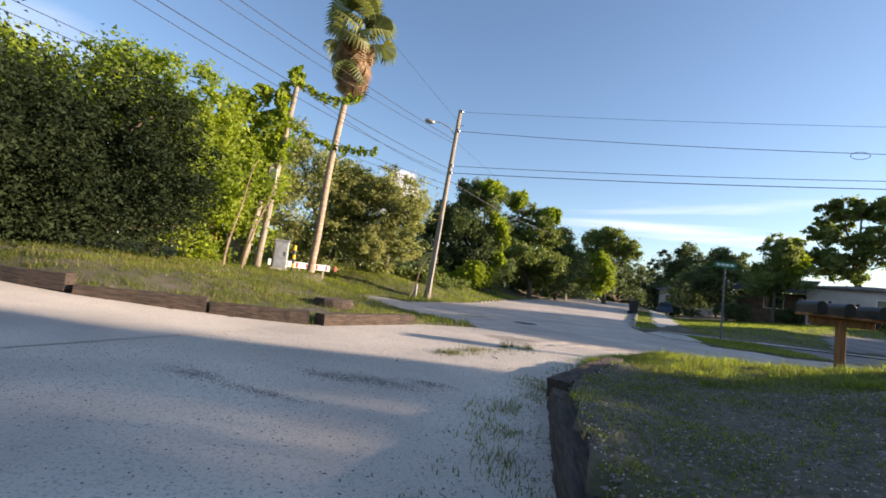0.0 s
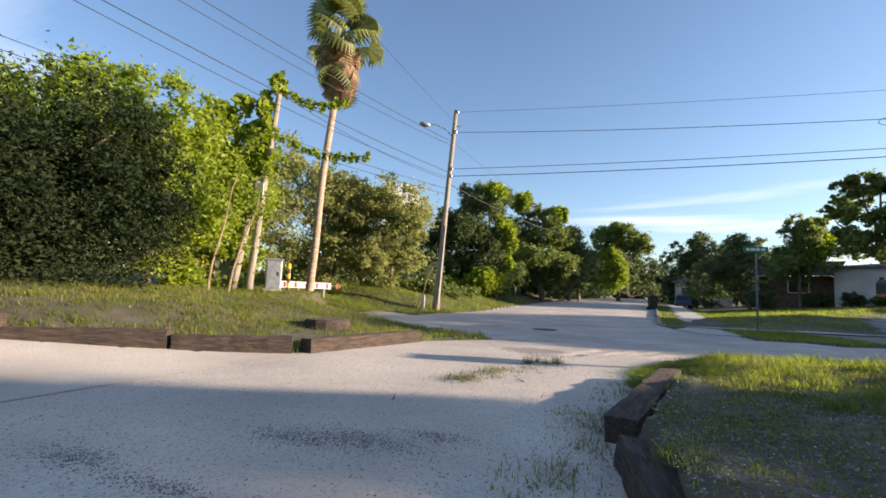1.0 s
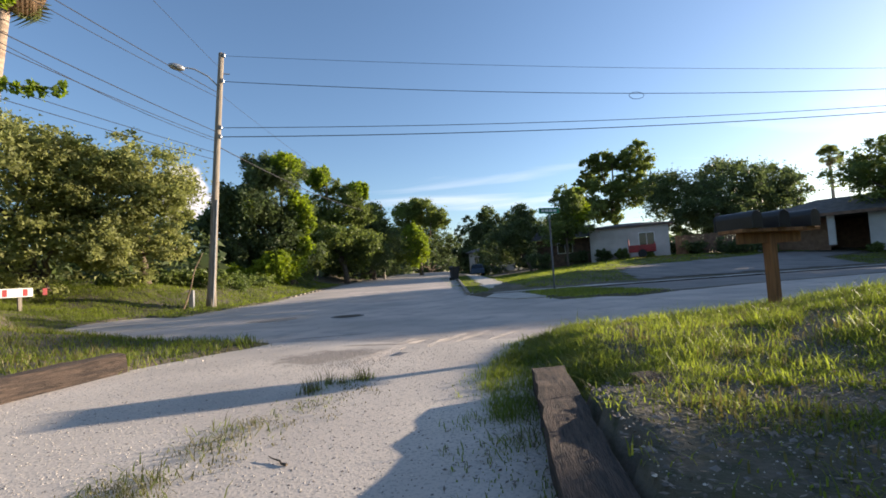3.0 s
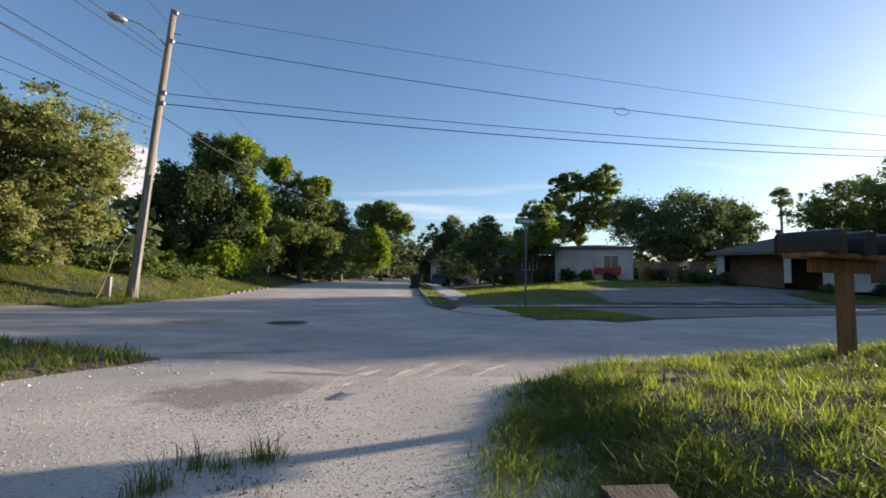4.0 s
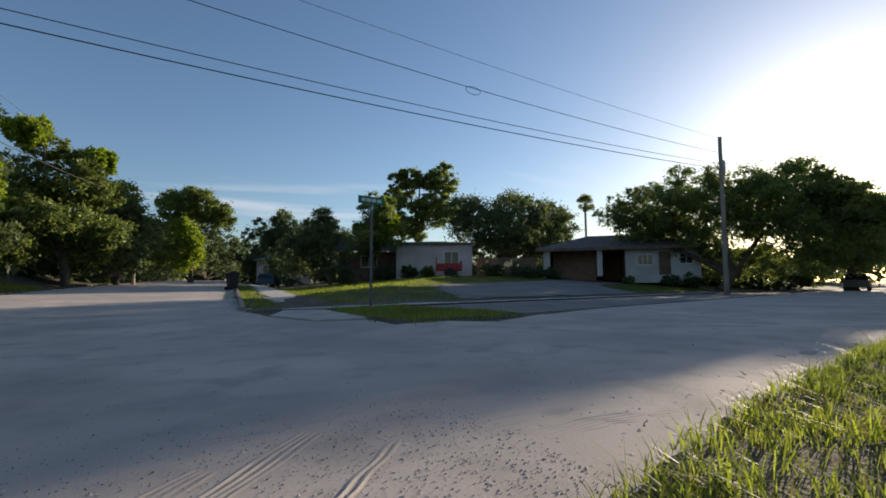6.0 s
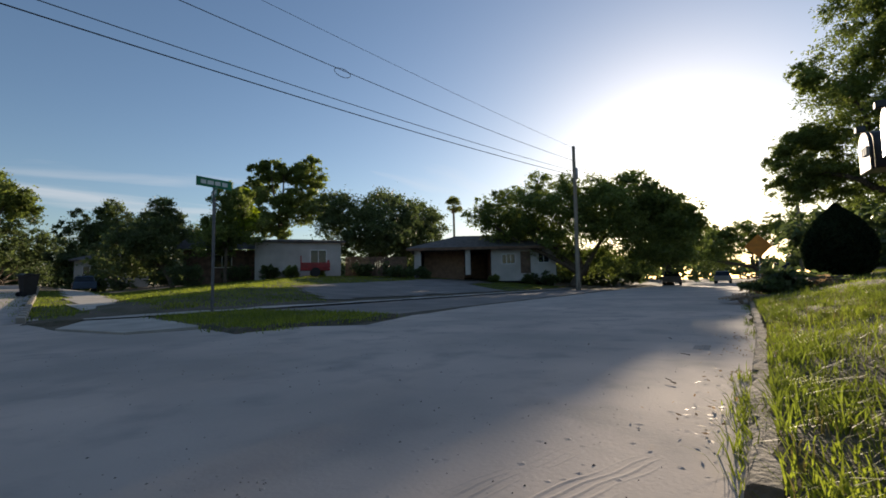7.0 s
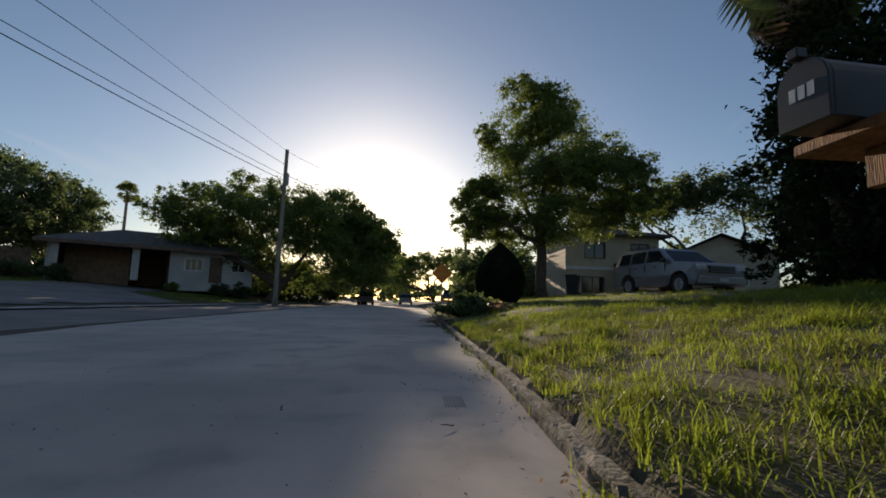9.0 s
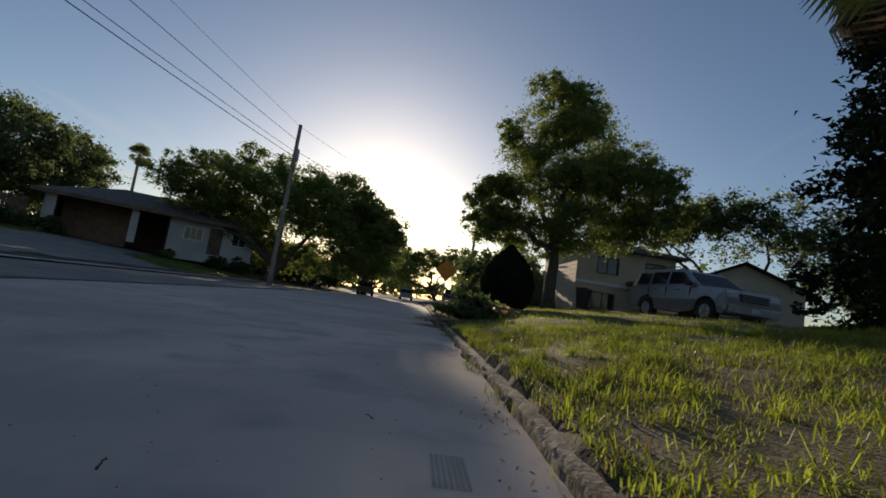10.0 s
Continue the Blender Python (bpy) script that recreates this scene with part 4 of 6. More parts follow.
# ---- street name sign ----
def street_sign():
    x, y = 5.5, 19.0
    z = gz(x, y)
    s = thing("street_sign", Matrix.Translation((x, y, z)), "green street name sign on a thin steel post", "street sign")
    part("post", tube([(0, 0, -0.2), (0, 0, 2.9)], 0.036, 8), M_CLADDING, s)
    for rot, zz in ((0.2, 2.9), (1.4, 2.66)):
        pl = boxed("name_plate", (-0.42, 0.42, -0.006, 0.006, 0, 0.21), M_SIGNGREEN, s, "green name plate", bevel=0)
        pl.location, pl.rotation_euler = (0, 0, zz), (0, 0, rot)
        for k, (a, b) in enumerate(((-0.32, -0.2), (-0.17, -0.02), (0.01, 0.14), (0.18, 0.31))):
            for yy in (-0.008, 0.008):
                bar = boxed("lettering_bar", (a, b, yy - 0.001, yy + 0.001, 0.06, 0.15), M_SIGNWHITE, pl, bevel=0)


street_sign()


# ---- letter boxes ----
def mailbox(m, label):
    b = thing("mailbox", m, label, "mailbox", group="mailboxes on the shared post")
    w, h, ln = 0.085, 0.13, 0.50
    sec = [(-w, 0), (w, 0), (w, h)] + [(w * math.cos(a), h + w * math.sin(a)) for a in np.linspace(0.2, math.pi - 0.2, 9)] + [(-w, h)]
    bm = bmesh.new()
    f = bm.faces.new([bm.verts.new((x, 0, z)) for x, z in sec])
    r = bmesh.ops.extrude_face_region(bm, geom=[f])
    for v in r["geom"]:
        if isinstance(v, bmesh.types.BMVert):
            v.co.y = -ln
    bmesh.ops.recalc_face_normals(bm, faces=bm.faces[:])
    part("body", bm, M_MAILBOX, b, bevel=0.004)
    bm = bmesh.new()
    f = bm.faces.new([bm.verts.new((x * 1.06, 0.004, z * 1.03 - 0.004)) for x, z in sec])
    r = bmesh.ops.extrude_face_region(bm, geom=[f])
    for v in r["geom"]:
        if isinstance(v, bmesh.types.BMVert):
            v.co.y = 0.022
    bmesh.ops.recalc_face_normals(bm, faces=bm.faces[:])
    d = part("door", bm, M_MAILBOX, b, "black pressed door", bevel=0.003)
    boxed("latch", (-0.02, 0.02, 0.01, 0.05, h + w + 0.0, h + w + 0.035), M_MAILBOX, d, bevel=0.004)
    for k in range(3):
        boxed("number_bar", (-0.045 + k * 0.032, -0.022 + k * 0.032, 0.022, 0.0245, 0.085, 0.13), M_SIGNWHITE, d, bevel=0)
    boxed("flag", (w + 0.004, w + 0.010, -0.32, -0.12, 0.10, 0.135), M_RED, b, "small red flag", bevel=0)
    return b


def mail_post():
    x, y = 4.9, 7.75
    z = gz(x, y)
    top = 1.16
    t = thing("mailbox_post", Matrix.Translation((x, y, z - 0.05)) @ Matrix.Rotation(math.atan2(UY, UX), 4, "Z"), "brown wooden post with a wide board for mailboxes", "post")
    boxed("post", (-0.055, 0.055, -0.055, 0.055, -0.3, top - z + 0.04), M_POST, t, bevel=0.006)
    boxed("board", (-0.62, 0.62, -0.18, 0.16, top - z + 0.042, top - z + 0.085), M_POST, t, bevel=0.006)
    boxed("brace", (-0.5, 0.5, -0.02, 0.02, top - z - 0.09, top - z + 0.04), M_POST, t, bevel=0.004)
    return x, y, top + 0.036


mx_, my_, mz_ = mail_post()
R2 = Matrix.Rotation(math.atan2(UY, UX), 4, "Z")
for k, (u, turn) in enumerate(((-0.46, 0.05), (0.0, -0.04), (0.44, 0.07))):
    mailbox(Matrix.Translation((mx_ + u * UX, my_ + u * UY, mz_)) @ R2 @ Matrix.Translation((0, 0.26, 0)) @ Matrix.Rotation(turn, 4, "Z"), "black metal mailbox with rounded top on the board")


# ---- timbers and stump ----
def timber(a, b, w, h, lift=0.0, label="weathered dark railway timber edging the gravel", roll=0.0):
    a, b = Vector((*a, 0)), Vector((*b, 0))
    ln = (b - a).length
    bm = bmesh.new()
    box(bm, -w / 2, w / 2, 0, ln, 0, h)
    bmesh.ops.subdivide_edges(bm, edges=[e for e in bm.edges if e.calc_length() > ln * 0.9], cuts=14)
    bmesh.ops.subdivide_edges(bm, edges=[e for e in bm.edges if e.calc_length() < ln * 0.5 and abs((e.verts[0].co - e.verts[1].co).y) < 0.01], cuts=2)
    for v in bm.verts:
        q = v.co * 5 + a * 3
        s = Vector((noise.noise(q), 0.5 * noise.noise(q + Vector((7, 3, 1))), noise.noise(q + Vector((3, 9, 5)))))
        v.co += s * 0.022
    m = Matrix.Translation((a.x, a.y, lift - 0.03)) @ Matrix.Rotation(math.atan2(b.y - a.y, b.x - a.x) - math.pi / 2, 4, "Z") @ Matrix.Rotation(roll, 4, "Y")
    t = part("railway_timber", bm, M_TIE)
    t.matrix_world = m
    return tagged(t, label, "timber", group="timbers edging the drive")


timber((0.80, 2.72), (1.36, 5.5), 0.22, 0.205)
timber((1.24, -0.3), (0.87, 2.32), 0.21, 0.205, 0.0, "split weathered timber beside the gravel", 0.12)
timber((-6.45, 2.85), (-4.95, 3.93), 0.22, 0.24, 0.10)
timber((-4.9, 3.96), (-3.62, 4.85), 0.22, 0.24, 0.03)
timber((-9.6, 1.55), (-6.55, 2.8), 0.22, 0.26, 0.24)
timber((-12.4, 0.9), (-9.7, 1.5), 0.22, 0.26, 0.36)
timber((-3.5, 5.0), (-2.9, 7.55), 0.24, 0.24)
timber((1.75, 4.3), (1.86, 5.1), 0.18, 0.16, 0.06, "short half-buried timber end in the lawn")
tagged(part("tree_stump", tube([(-4.7, 7.2, -0.1), (-4.7, 7.2, 0.30), (-4.7, 7.2, 0.35)], [0.52, 0.46, 0.42], 14), M_TIE), "low flat-cut old tree stump in the grass", "stump")


# ---- kerbs ----
def kerb_run(pts, w, h, label, material=M_CONCRETE, chips=0.035):
    k = thing("kerb", Matrix.Identity(4), label, "kerb", kind="structure")
    for (ax, ay), (bx, by) in zip(pts, pts[1:]):
        a, b = Vector((ax, ay, 0)), Vector((bx, by, 0))
        n = max(1, int((b - a).length / 0.9))
        ang = math.atan2(by - ay, bx - ax)
        for i in range(n):
            p = a.lerp(b, i / n)
            ln = (b - a).length / n - 0.004
            sec = [(-w, -0.12), (0, -0.12), (0, h * 0.5), (-0.004, h * 0.8), (-0.016, h * 0.97), (-w * 0.5, h), (-w, h * 0.98)]
            m, verts, faces = 22, [], []
            for c in range(m + 1):
                q = p + Vector((math.cos(ang), math.sin(ang), 0)) * (ln * c / m)
                wear = 0.5 + 1.3 * max(0.0, noise.noise(q * 1.9))
                for j, (yy, zz) in enumerate(sec):
                    o = Vector((q.x * 9 + j * 1.7, q.y * 9, j * 2.3))
                    chip = max(0.0, noise.noise(o * 0.8)) * chips * wear if 1 < j < 5 else 0.0
                    verts.append((ln * c / m, yy - chip + 0.004 * noise.noise(o * 2), zz - chip * 0.8 + 0.004 * noise.noise(o * 2.4)))
            s_ = len(sec)
            for c in range(m):
                for j in range(s_ - 1):
                    faces.append((c * s_ + j, (c + 1) * s_ + j, (c + 1) * s_ + j + 1, c * s_ + j + 1))
            faces += [tuple(range(s_))[::-1], tuple(m * s_ + j for j in range(s_))]
            o = raw("kerb_stone", verts, faces, material, k)
            o.matrix_local = Matrix.Translation((p.x, p.y, float(side_rise(p.x, p.y)))) @ Matrix.Rotation(ang, 4, "Z")
    return k


kerb_run([P(-2.9, 0.12), P(-1.0, 0.08), P(1.5, 0.0), P(24, 0.0)], 0.09, 0.075, "chipped mossy concrete kerb along the lawn", M_OLDKERB, 0.05)
kerb_run([P(24, 0.0), P(60, 0.0)], 0.13, 0.10, "weathered concrete kerb along the far lawn")
kerb_run([(6.9, 90), (2.45, 20.2)], 0.14, 0.11, "concrete kerb along the side street")
kerb_run([(-6.35, 26), (-6.2, 40), (-1.6, 95)], 0.14, 0.09, "low sandy concrete kerb on the side street")


# ---- houses ----
def facade(name, a, b, z0, z1, depth, material, label, category="house"):
    """A house whose front runs from a to b; local x along the front, y back from it."""
    a, b = Vector((*a, 0)), Vector((*b, 0))
    m = Matrix.Translation((a.x, a.y, z0)) @ Matrix.Rotation(math.atan2(b.y - a.y, b.x - a.x), 4, "Z")
    h = thing(name, m, label, category)
    return h, (b - a).length, z1 - z0


def wall_box(h, name, x0, x1, y0, y1, z0, z1, material, holes=()):
    """A wall with real openings; its front is y0. holes: (x0, x1, z0, z1)."""
    z0 = -0.6 if z0 == 0 else z0
    bm = bmesh.new()
    xs = sorted({x0, x1, *[q for o in holes for q in o[:2]]})
    zs = sorted({z0, z1, *[q for o in holes for q in o[2:]]})
    vs = {}

    def at(i, j):
        if (i, j) not in vs:
            vs[i, j] = bm.verts.new((xs[i], y0, zs[j]))
        return vs[i, j]

    for i in range(len(xs) - 1):
        for j in range(len(zs) - 1):
            cx, cz = (xs[i] + xs[i + 1]) / 2, (zs[j] + zs[j + 1]) / 2
            if not any(o[0] < cx < o[1] and o[2] < cz < o[3] for o in holes):
                bm.faces.new((at(i, j), at(i + 1, j), at(i + 1, j + 1), at(i, j + 1)))
    r = bmesh.ops.extrude_face_region(bm, geom=bm.faces[:])
    for v in r["geom"]:
        if isinstance(v, bmesh.types.BMVert):
            v.co.y = y1
    bmesh.ops.recalc_face_normals(bm, faces=bm.faces[:])
    return part(name, bm, material, h)


def window(h, x0, x1, z0, z1, y=0.0, bars=1, frame_mat=None):
    w = boxed("window", (x0, x1, y + 0.10, y + 0.12, z0, z1), M_GLASS, h, "dark glass window", bevel=0)
    fm = frame_mat or M_SIGNWHITE
    f = 0.06
    for q in ((x0 - f, x1 + f, z1, z1 + f), (x0 - f, x1 + f, z0 - f, z0), (x0 - f, x0, z0, z1), (x1, x1 + f, z0, z1)):
        boxed("window_frame", (q[0], q[1], y - 0.03, y + 0.09, q[2], q[3]), fm, w, bevel=0)
    for k in range(bars):
        xm = x0 + (x1 - x0) * (k + 1) / (bars + 1)
        boxed("mullion", (xm - 0.025, xm + 0.025, y + 0.05, y + 0.098, z0, z1), fm, w, bevel=0)
    return w


def hip_roof(h, x0, x1, y0, y1, z, rise, over, inset, material, name="roof"):
    bm = bmesh.new()
    X0, X1, Y0, Y1 = x0 - over, x1 + over, y0 - over, y1 + over
    ym = (Y0 + Y1) / 2
    lo = [bm.verts.new(p) for p in ((X0, Y0, z), (X1, Y0, z), (X1, Y1, z), (X0, Y1, z))]
    ed = [bm.verts.new((v.co.x, v.co.y, z + 0.14)) for v in lo]
    r0, r1 = bm.verts.new((X0 + inset, ym, z + rise)), bm.verts.new((X1 - inset, ym, z + rise))
    bm.faces.new(lo[::-1])
    for i in range(4):
        bm.faces.new((lo[i], lo[(i + 1) % 4], ed[(i + 1) % 4], ed[i]))
    bm.faces.new((ed[0], ed[1], r1, r0))
    bm.faces.new((ed[2], ed[3], r0, r1))
    bm.faces.new((ed[1], ed[2], r1))
    bm.faces.new((ed[3], ed[0], r0))
    return part(name, bm, material, h)


def white_house():
    h, L, H = facade("house", (16.47, 43.34), (22.35, 40.35), 1.4, 4.3, 9, M_WHITE, "low white stucco house with dark flat-pitched roof")
    wall_box(h, "wall", 0, L, 0, 0.2, 0, 2.75, M_WHITE, [(4.2, 5.4, 0.9, 2.1)])
    wall_box(h, "wall", 0, 0.2, 0.2, 9, 0, 2.75, M_WHITE)
    wall_box(h, "wall", L - 0.2, L, 0.2, 9, 0, 2.75, M_WHITE)
    wall_box(h, "wall", 0.2, L - 0.2, 8.8, 9, 0, 2.75, M_WHITE)
    window(h, 4.2, 5.4, 0.9, 2.1)
    hip_roof(h, 0, L, 0, 9, 2.75, 0.7, 0.35, 3.0, M_ROOF)
    # carport wing to the west
    wall_box(h, "wing_wall", -5.5, -0.05, 2.6, 2.8, 0, 2.3, M_FENCE, [(-3.4, -2.0, 0.9, 1.9)])
    window(h, -3.4, -2.0, 0.9, 1.9, 2.6)
    bm = bmesh.new()
    bm.faces.new([bm.verts.new(p) for p in ((-6.0, 1.6, 2.3), (0.0, 1.6, 2.3), (0.0, 7, 3.9), (-6.0, 7, 3.9))])
    bmesh.ops.solidify(bm, geom=bm.faces[:], thickness=0.16)
    part("wing_roof", bm, M_ROOF, h, "dark sloping wing roof")


def ranch_house():
    h, L, H = facade("house", (28.84, 38.29), (37.22, 29.15), 1.35, 3.7, 8, M_WHITE, "single-storey ranch house with hipped grey roof and carport")
    # open carport, then the pale rooms
    wall_box(h, "wall", 6.7, L, 0, 0.2, 0, 2.3, M_WHITE, [(7.7, 8.8, 0.95, 1.75), (9.3, 10.2, 0.05, 2.0), (10.9, 11.8, 1.0, 1.8)])
    window(h, 7.7, 8.8, 0.95, 1.75, 0, 2)
    window(h, 10.9, 11.8, 1.0, 1.8, 0, 1)
    boxed("door", (9.3, 10.2, 0.08, 0.13, 0.05, 2.0), M_FENCE, h, "brown front door", bevel=0.01)
    wall_box(h, "wall", 6.7, 6.9, 0.2, 8, 0, 2.3, M_BRICKTAN)
    wall_box(h, "wall", L - 0.2, L, 0.2, 8, 0, 2.3, M_WHITE)
    wall_box(h, "wall", 0.0, L - 0.2, 7.8, 8, 0, 2.3, M_BRICKTAN)
    wall_box(h, "wall", -0.2, 0.0, 0.2, 8, 0, 2.3, M_WHITE)
    wall_box(h, "wall", 0.5, 4.3, 2.6, 2.8, 0, 2.3, M_BRICKTAN)
    for x in (0.0, 4.4):
        boxed("carport_column", (x, x + 0.45, -0.3, 0.15, 0, 2.3), M_WHITE, h, "pale square carport column", bevel=0.01)
    boxed("fascia", (-0.8, L + 0.7, -0.85, -0.8, 2.2, 2.42), M_FENCE, h, bevel=0)
    hip_roof(h, 0, L, 0, 8, 2.3, 1.6, 0.8, 4.4, M_ROOF)


def yellow_house():
    h, L, H = facade("house", (34.4, 5.2), (35.5, -1.0), 0.75, 5.2, 8, M_CREAM, "two-storey cream house with lapped siding")
    wall_box(h, "wall", 0, L, 0, 0.2, 0, 4.6, M_CREAM, [(1.1, 2.5, 0.8, 1.8), (1.3, 2.6, 3.1, 4.1), (4.6, 5.5, 0.05, 2.1), (4.4, 5.6, 3.1, 4.1)])
    window(h, 1.1, 2.5, 0.8, 1.8, 0, 1, M_FENCE)
    window(h, 1.3, 2.6, 3.1, 4.1, 0, 1, M_FENCE)
    window(h, 4.4, 5.6, 3.1, 4.1, 0, 1, M_FENCE)
    boxed("door", (4.6, 5.5, 0.08, 0.14, 0.05, 2.1), M_FENCE, h, "brown door", bevel=0.01)
    wall_box(h, "wall", 0, 0.2, 0.2, 8, 0, 4.6, M_CREAM)
    wall_box(h, "wall", L - 0.2, L, 0.2, 8, 0, 4.6, M_CREAM)
    wall_box(h, "wall", 0.2, L - 0.2, 7.8, 8, 0, 4.6, M_CREAM)
    for k in range(15):
        boxed("siding_board", (-0.035, -0.004, 0.0, 8, 0.12 + k * 0.3, 0.40 + k * 0.3), M_CREAM, h, bevel=0)
    boxed("belt_course", (-0.05, L, -0.05, -0.004, 2.3, 2.5), M_SIGNWHITE, h, bevel=0)
    hip_roof(h, 0, L, 0, 8, 4.6, 1.3, 0.6, 4.0, M_ROOF)
    # carport roof over the drive
    boxed("porch_roof", (3.2, L + 0.2, -3.0, -0.01, 2.55, 2.75), M_ROOF, h, bevel=0.01)
    for x in (3.4, L):
        boxed("porch_post", (x, x + 0.12, -2.9, -2.78, -0.3, 2.55), M_FENCE, h, bevel=0.005)


def gable_house():
    h, L, H = facade("house", (30.3, 0.1), (28.7, -4.6), 1.1, 3.6, 7, M_CREAM, "small cream gabled house with brown trim")
    wall_box(h, "wall", 0, L, 0, 0.2, 0, 2.4, M_CREAM, [(0.6, 1.5, 0.05, 2.0), (2.4, 3.6, 0.9, 1.8)])
    window(h, 2.4, 3.6, 0.9, 1.8, 0, 1)
    boxed("door", (0.6, 1.5, 0.08, 0.13, 0.05, 2.0), M_FENCE, h, "brown door", bevel=0.01)
    wall_box(h, "wall", 0, 0.2, 0.2, 7, 0, 2.4, M_CREAM)
    wall_box(h, "wall", L - 0.2, L, 0.2, 7, 0, 2.4, M_CREAM)
    wall_box(h, "wall", 0.2, L - 0.2, 6.8, 7, 0, 2.4, M_CREAM)
    bm = bmesh.new()
    g = [bm.verts.new(p) for p in ((0, 0.05, 2.4), (L, 0.05, 2.4), (L / 2, 0.05, 3.5))]
    f = bm.faces.new(g)
    r = bmesh.ops.extrude_face_region(bm, geom=[f])
    for v in r["geom"]:
        if isinstance(v, bmesh.types.BMVert):
            v.co.y += 0.15
    part("gable", bm, M_CREAM, h)
    for s in (0, 1):
        bm = bmesh.new()
        e = L / 2 + 0.5
        q = [(-0.5, -0.5, 2.22), (L / 2, -0.5, 3.62), (L / 2, 7.4, 3.62), (-0.5, 7.4, 2.22)]
        if s:
            q = [(L - x, y, z) for x, y, z in q][::-1]
        bm.faces.new([bm.verts.new(p) for p in q])
        bmesh.ops.solidify(bm, geom=bm.faces[:], thickness=0.12)
        part("roof", bm, M_ROOF, h)


white_house()
ranch_house()
yellow_house()
gable_house()


def far_house():
    h, L, H = facade("house", (8.4, 72.5), (15.3, 71.5), 1.5, 3, 7, M_CREAM, "low pale house at the end of the side street")
    wall_box(h, "wall", 0, L, 0, 0.2, 0, 2.4, M_WHITE, [(0.8, 2.0, 0.9, 1.8), (3.0, 3.9, 0.05, 2.0), (5.0, 6.2, 0.9, 1.8)])
    window(h, 0.8, 2.0, 0.9, 1.8)
    window(h, 5.0, 6.2, 0.9, 1.8)
    boxed("door", (3.0, 3.9, 0.08, 0.13, 0.05, 2.0), M_FENCE, h, "brown door", bevel=0.01)
    for x0, x1, y0, y1 in ((0, 0.2, 0.2, 7), (L - 0.2, L, 0.2, 7), (0.2, L - 0.2, 6.8, 7)):
        wall_box(h, "wall", x0, x1, y0, y1, 0, 2.4, M_WHITE)
    hip_roof(h, 0, L, 0, 7, 2.4, 1.3, 0.5, 3.0, M_ROOF)


far_house()


# ---- car ----
def wheel(car, x, y, side):
    w = part("wheel", tube([(x, y - 0.12 * side, 0.36), (x, y + 0.02 * side, 0.36), (x, y + 0.10 * side, 0.36)], [0.36, 0.37, 0.33], 20), M_TYRE, car, "black tyre on a steel rim", smooth=False)
    part("rim", tube([(x, y + 0.09 * side, 0.36), (x, y + 0.112 * side, 0.36)], [0.22, 0.20], 16), M_GREY, w)
    for k in range(5):
        a = k * math.tau / 5
        part("spoke", tube([(x, y + 0.114 * side, 0.36), (x + 0.19 * math.cos(a), y + 0.114 * side, 0.36 + 0.19 * math.sin(a))], 0.022, 5), M_CARPAINT, w)


def extruded(profile, y0, y1, taper=0.0, ztop=1.0):
    """A side profile (x, z) drawn out across y, its upper part narrower."""
    bm = bmesh.new()
    def yy(z, s):
        k = max(0.0, (z - ztop)) * taper
        return y1 - k if s else y0 + k
    a = [bm.verts.new((x, yy(z, 0), z)) for x, z in profile]
    b = [bm.verts.new((x, yy(z, 1), z)) for x, z in profile]
    bm.faces.new(a[::-1])
    bm.faces.new(b)
    for i in range(len(a)):
        j = (i + 1) % len(a)
        bm.faces.new((a[i], a[j], b[j], b[i]))
    bmesh.ops.recalc_face_normals(bm, faces=bm.faces[:])
    return bm


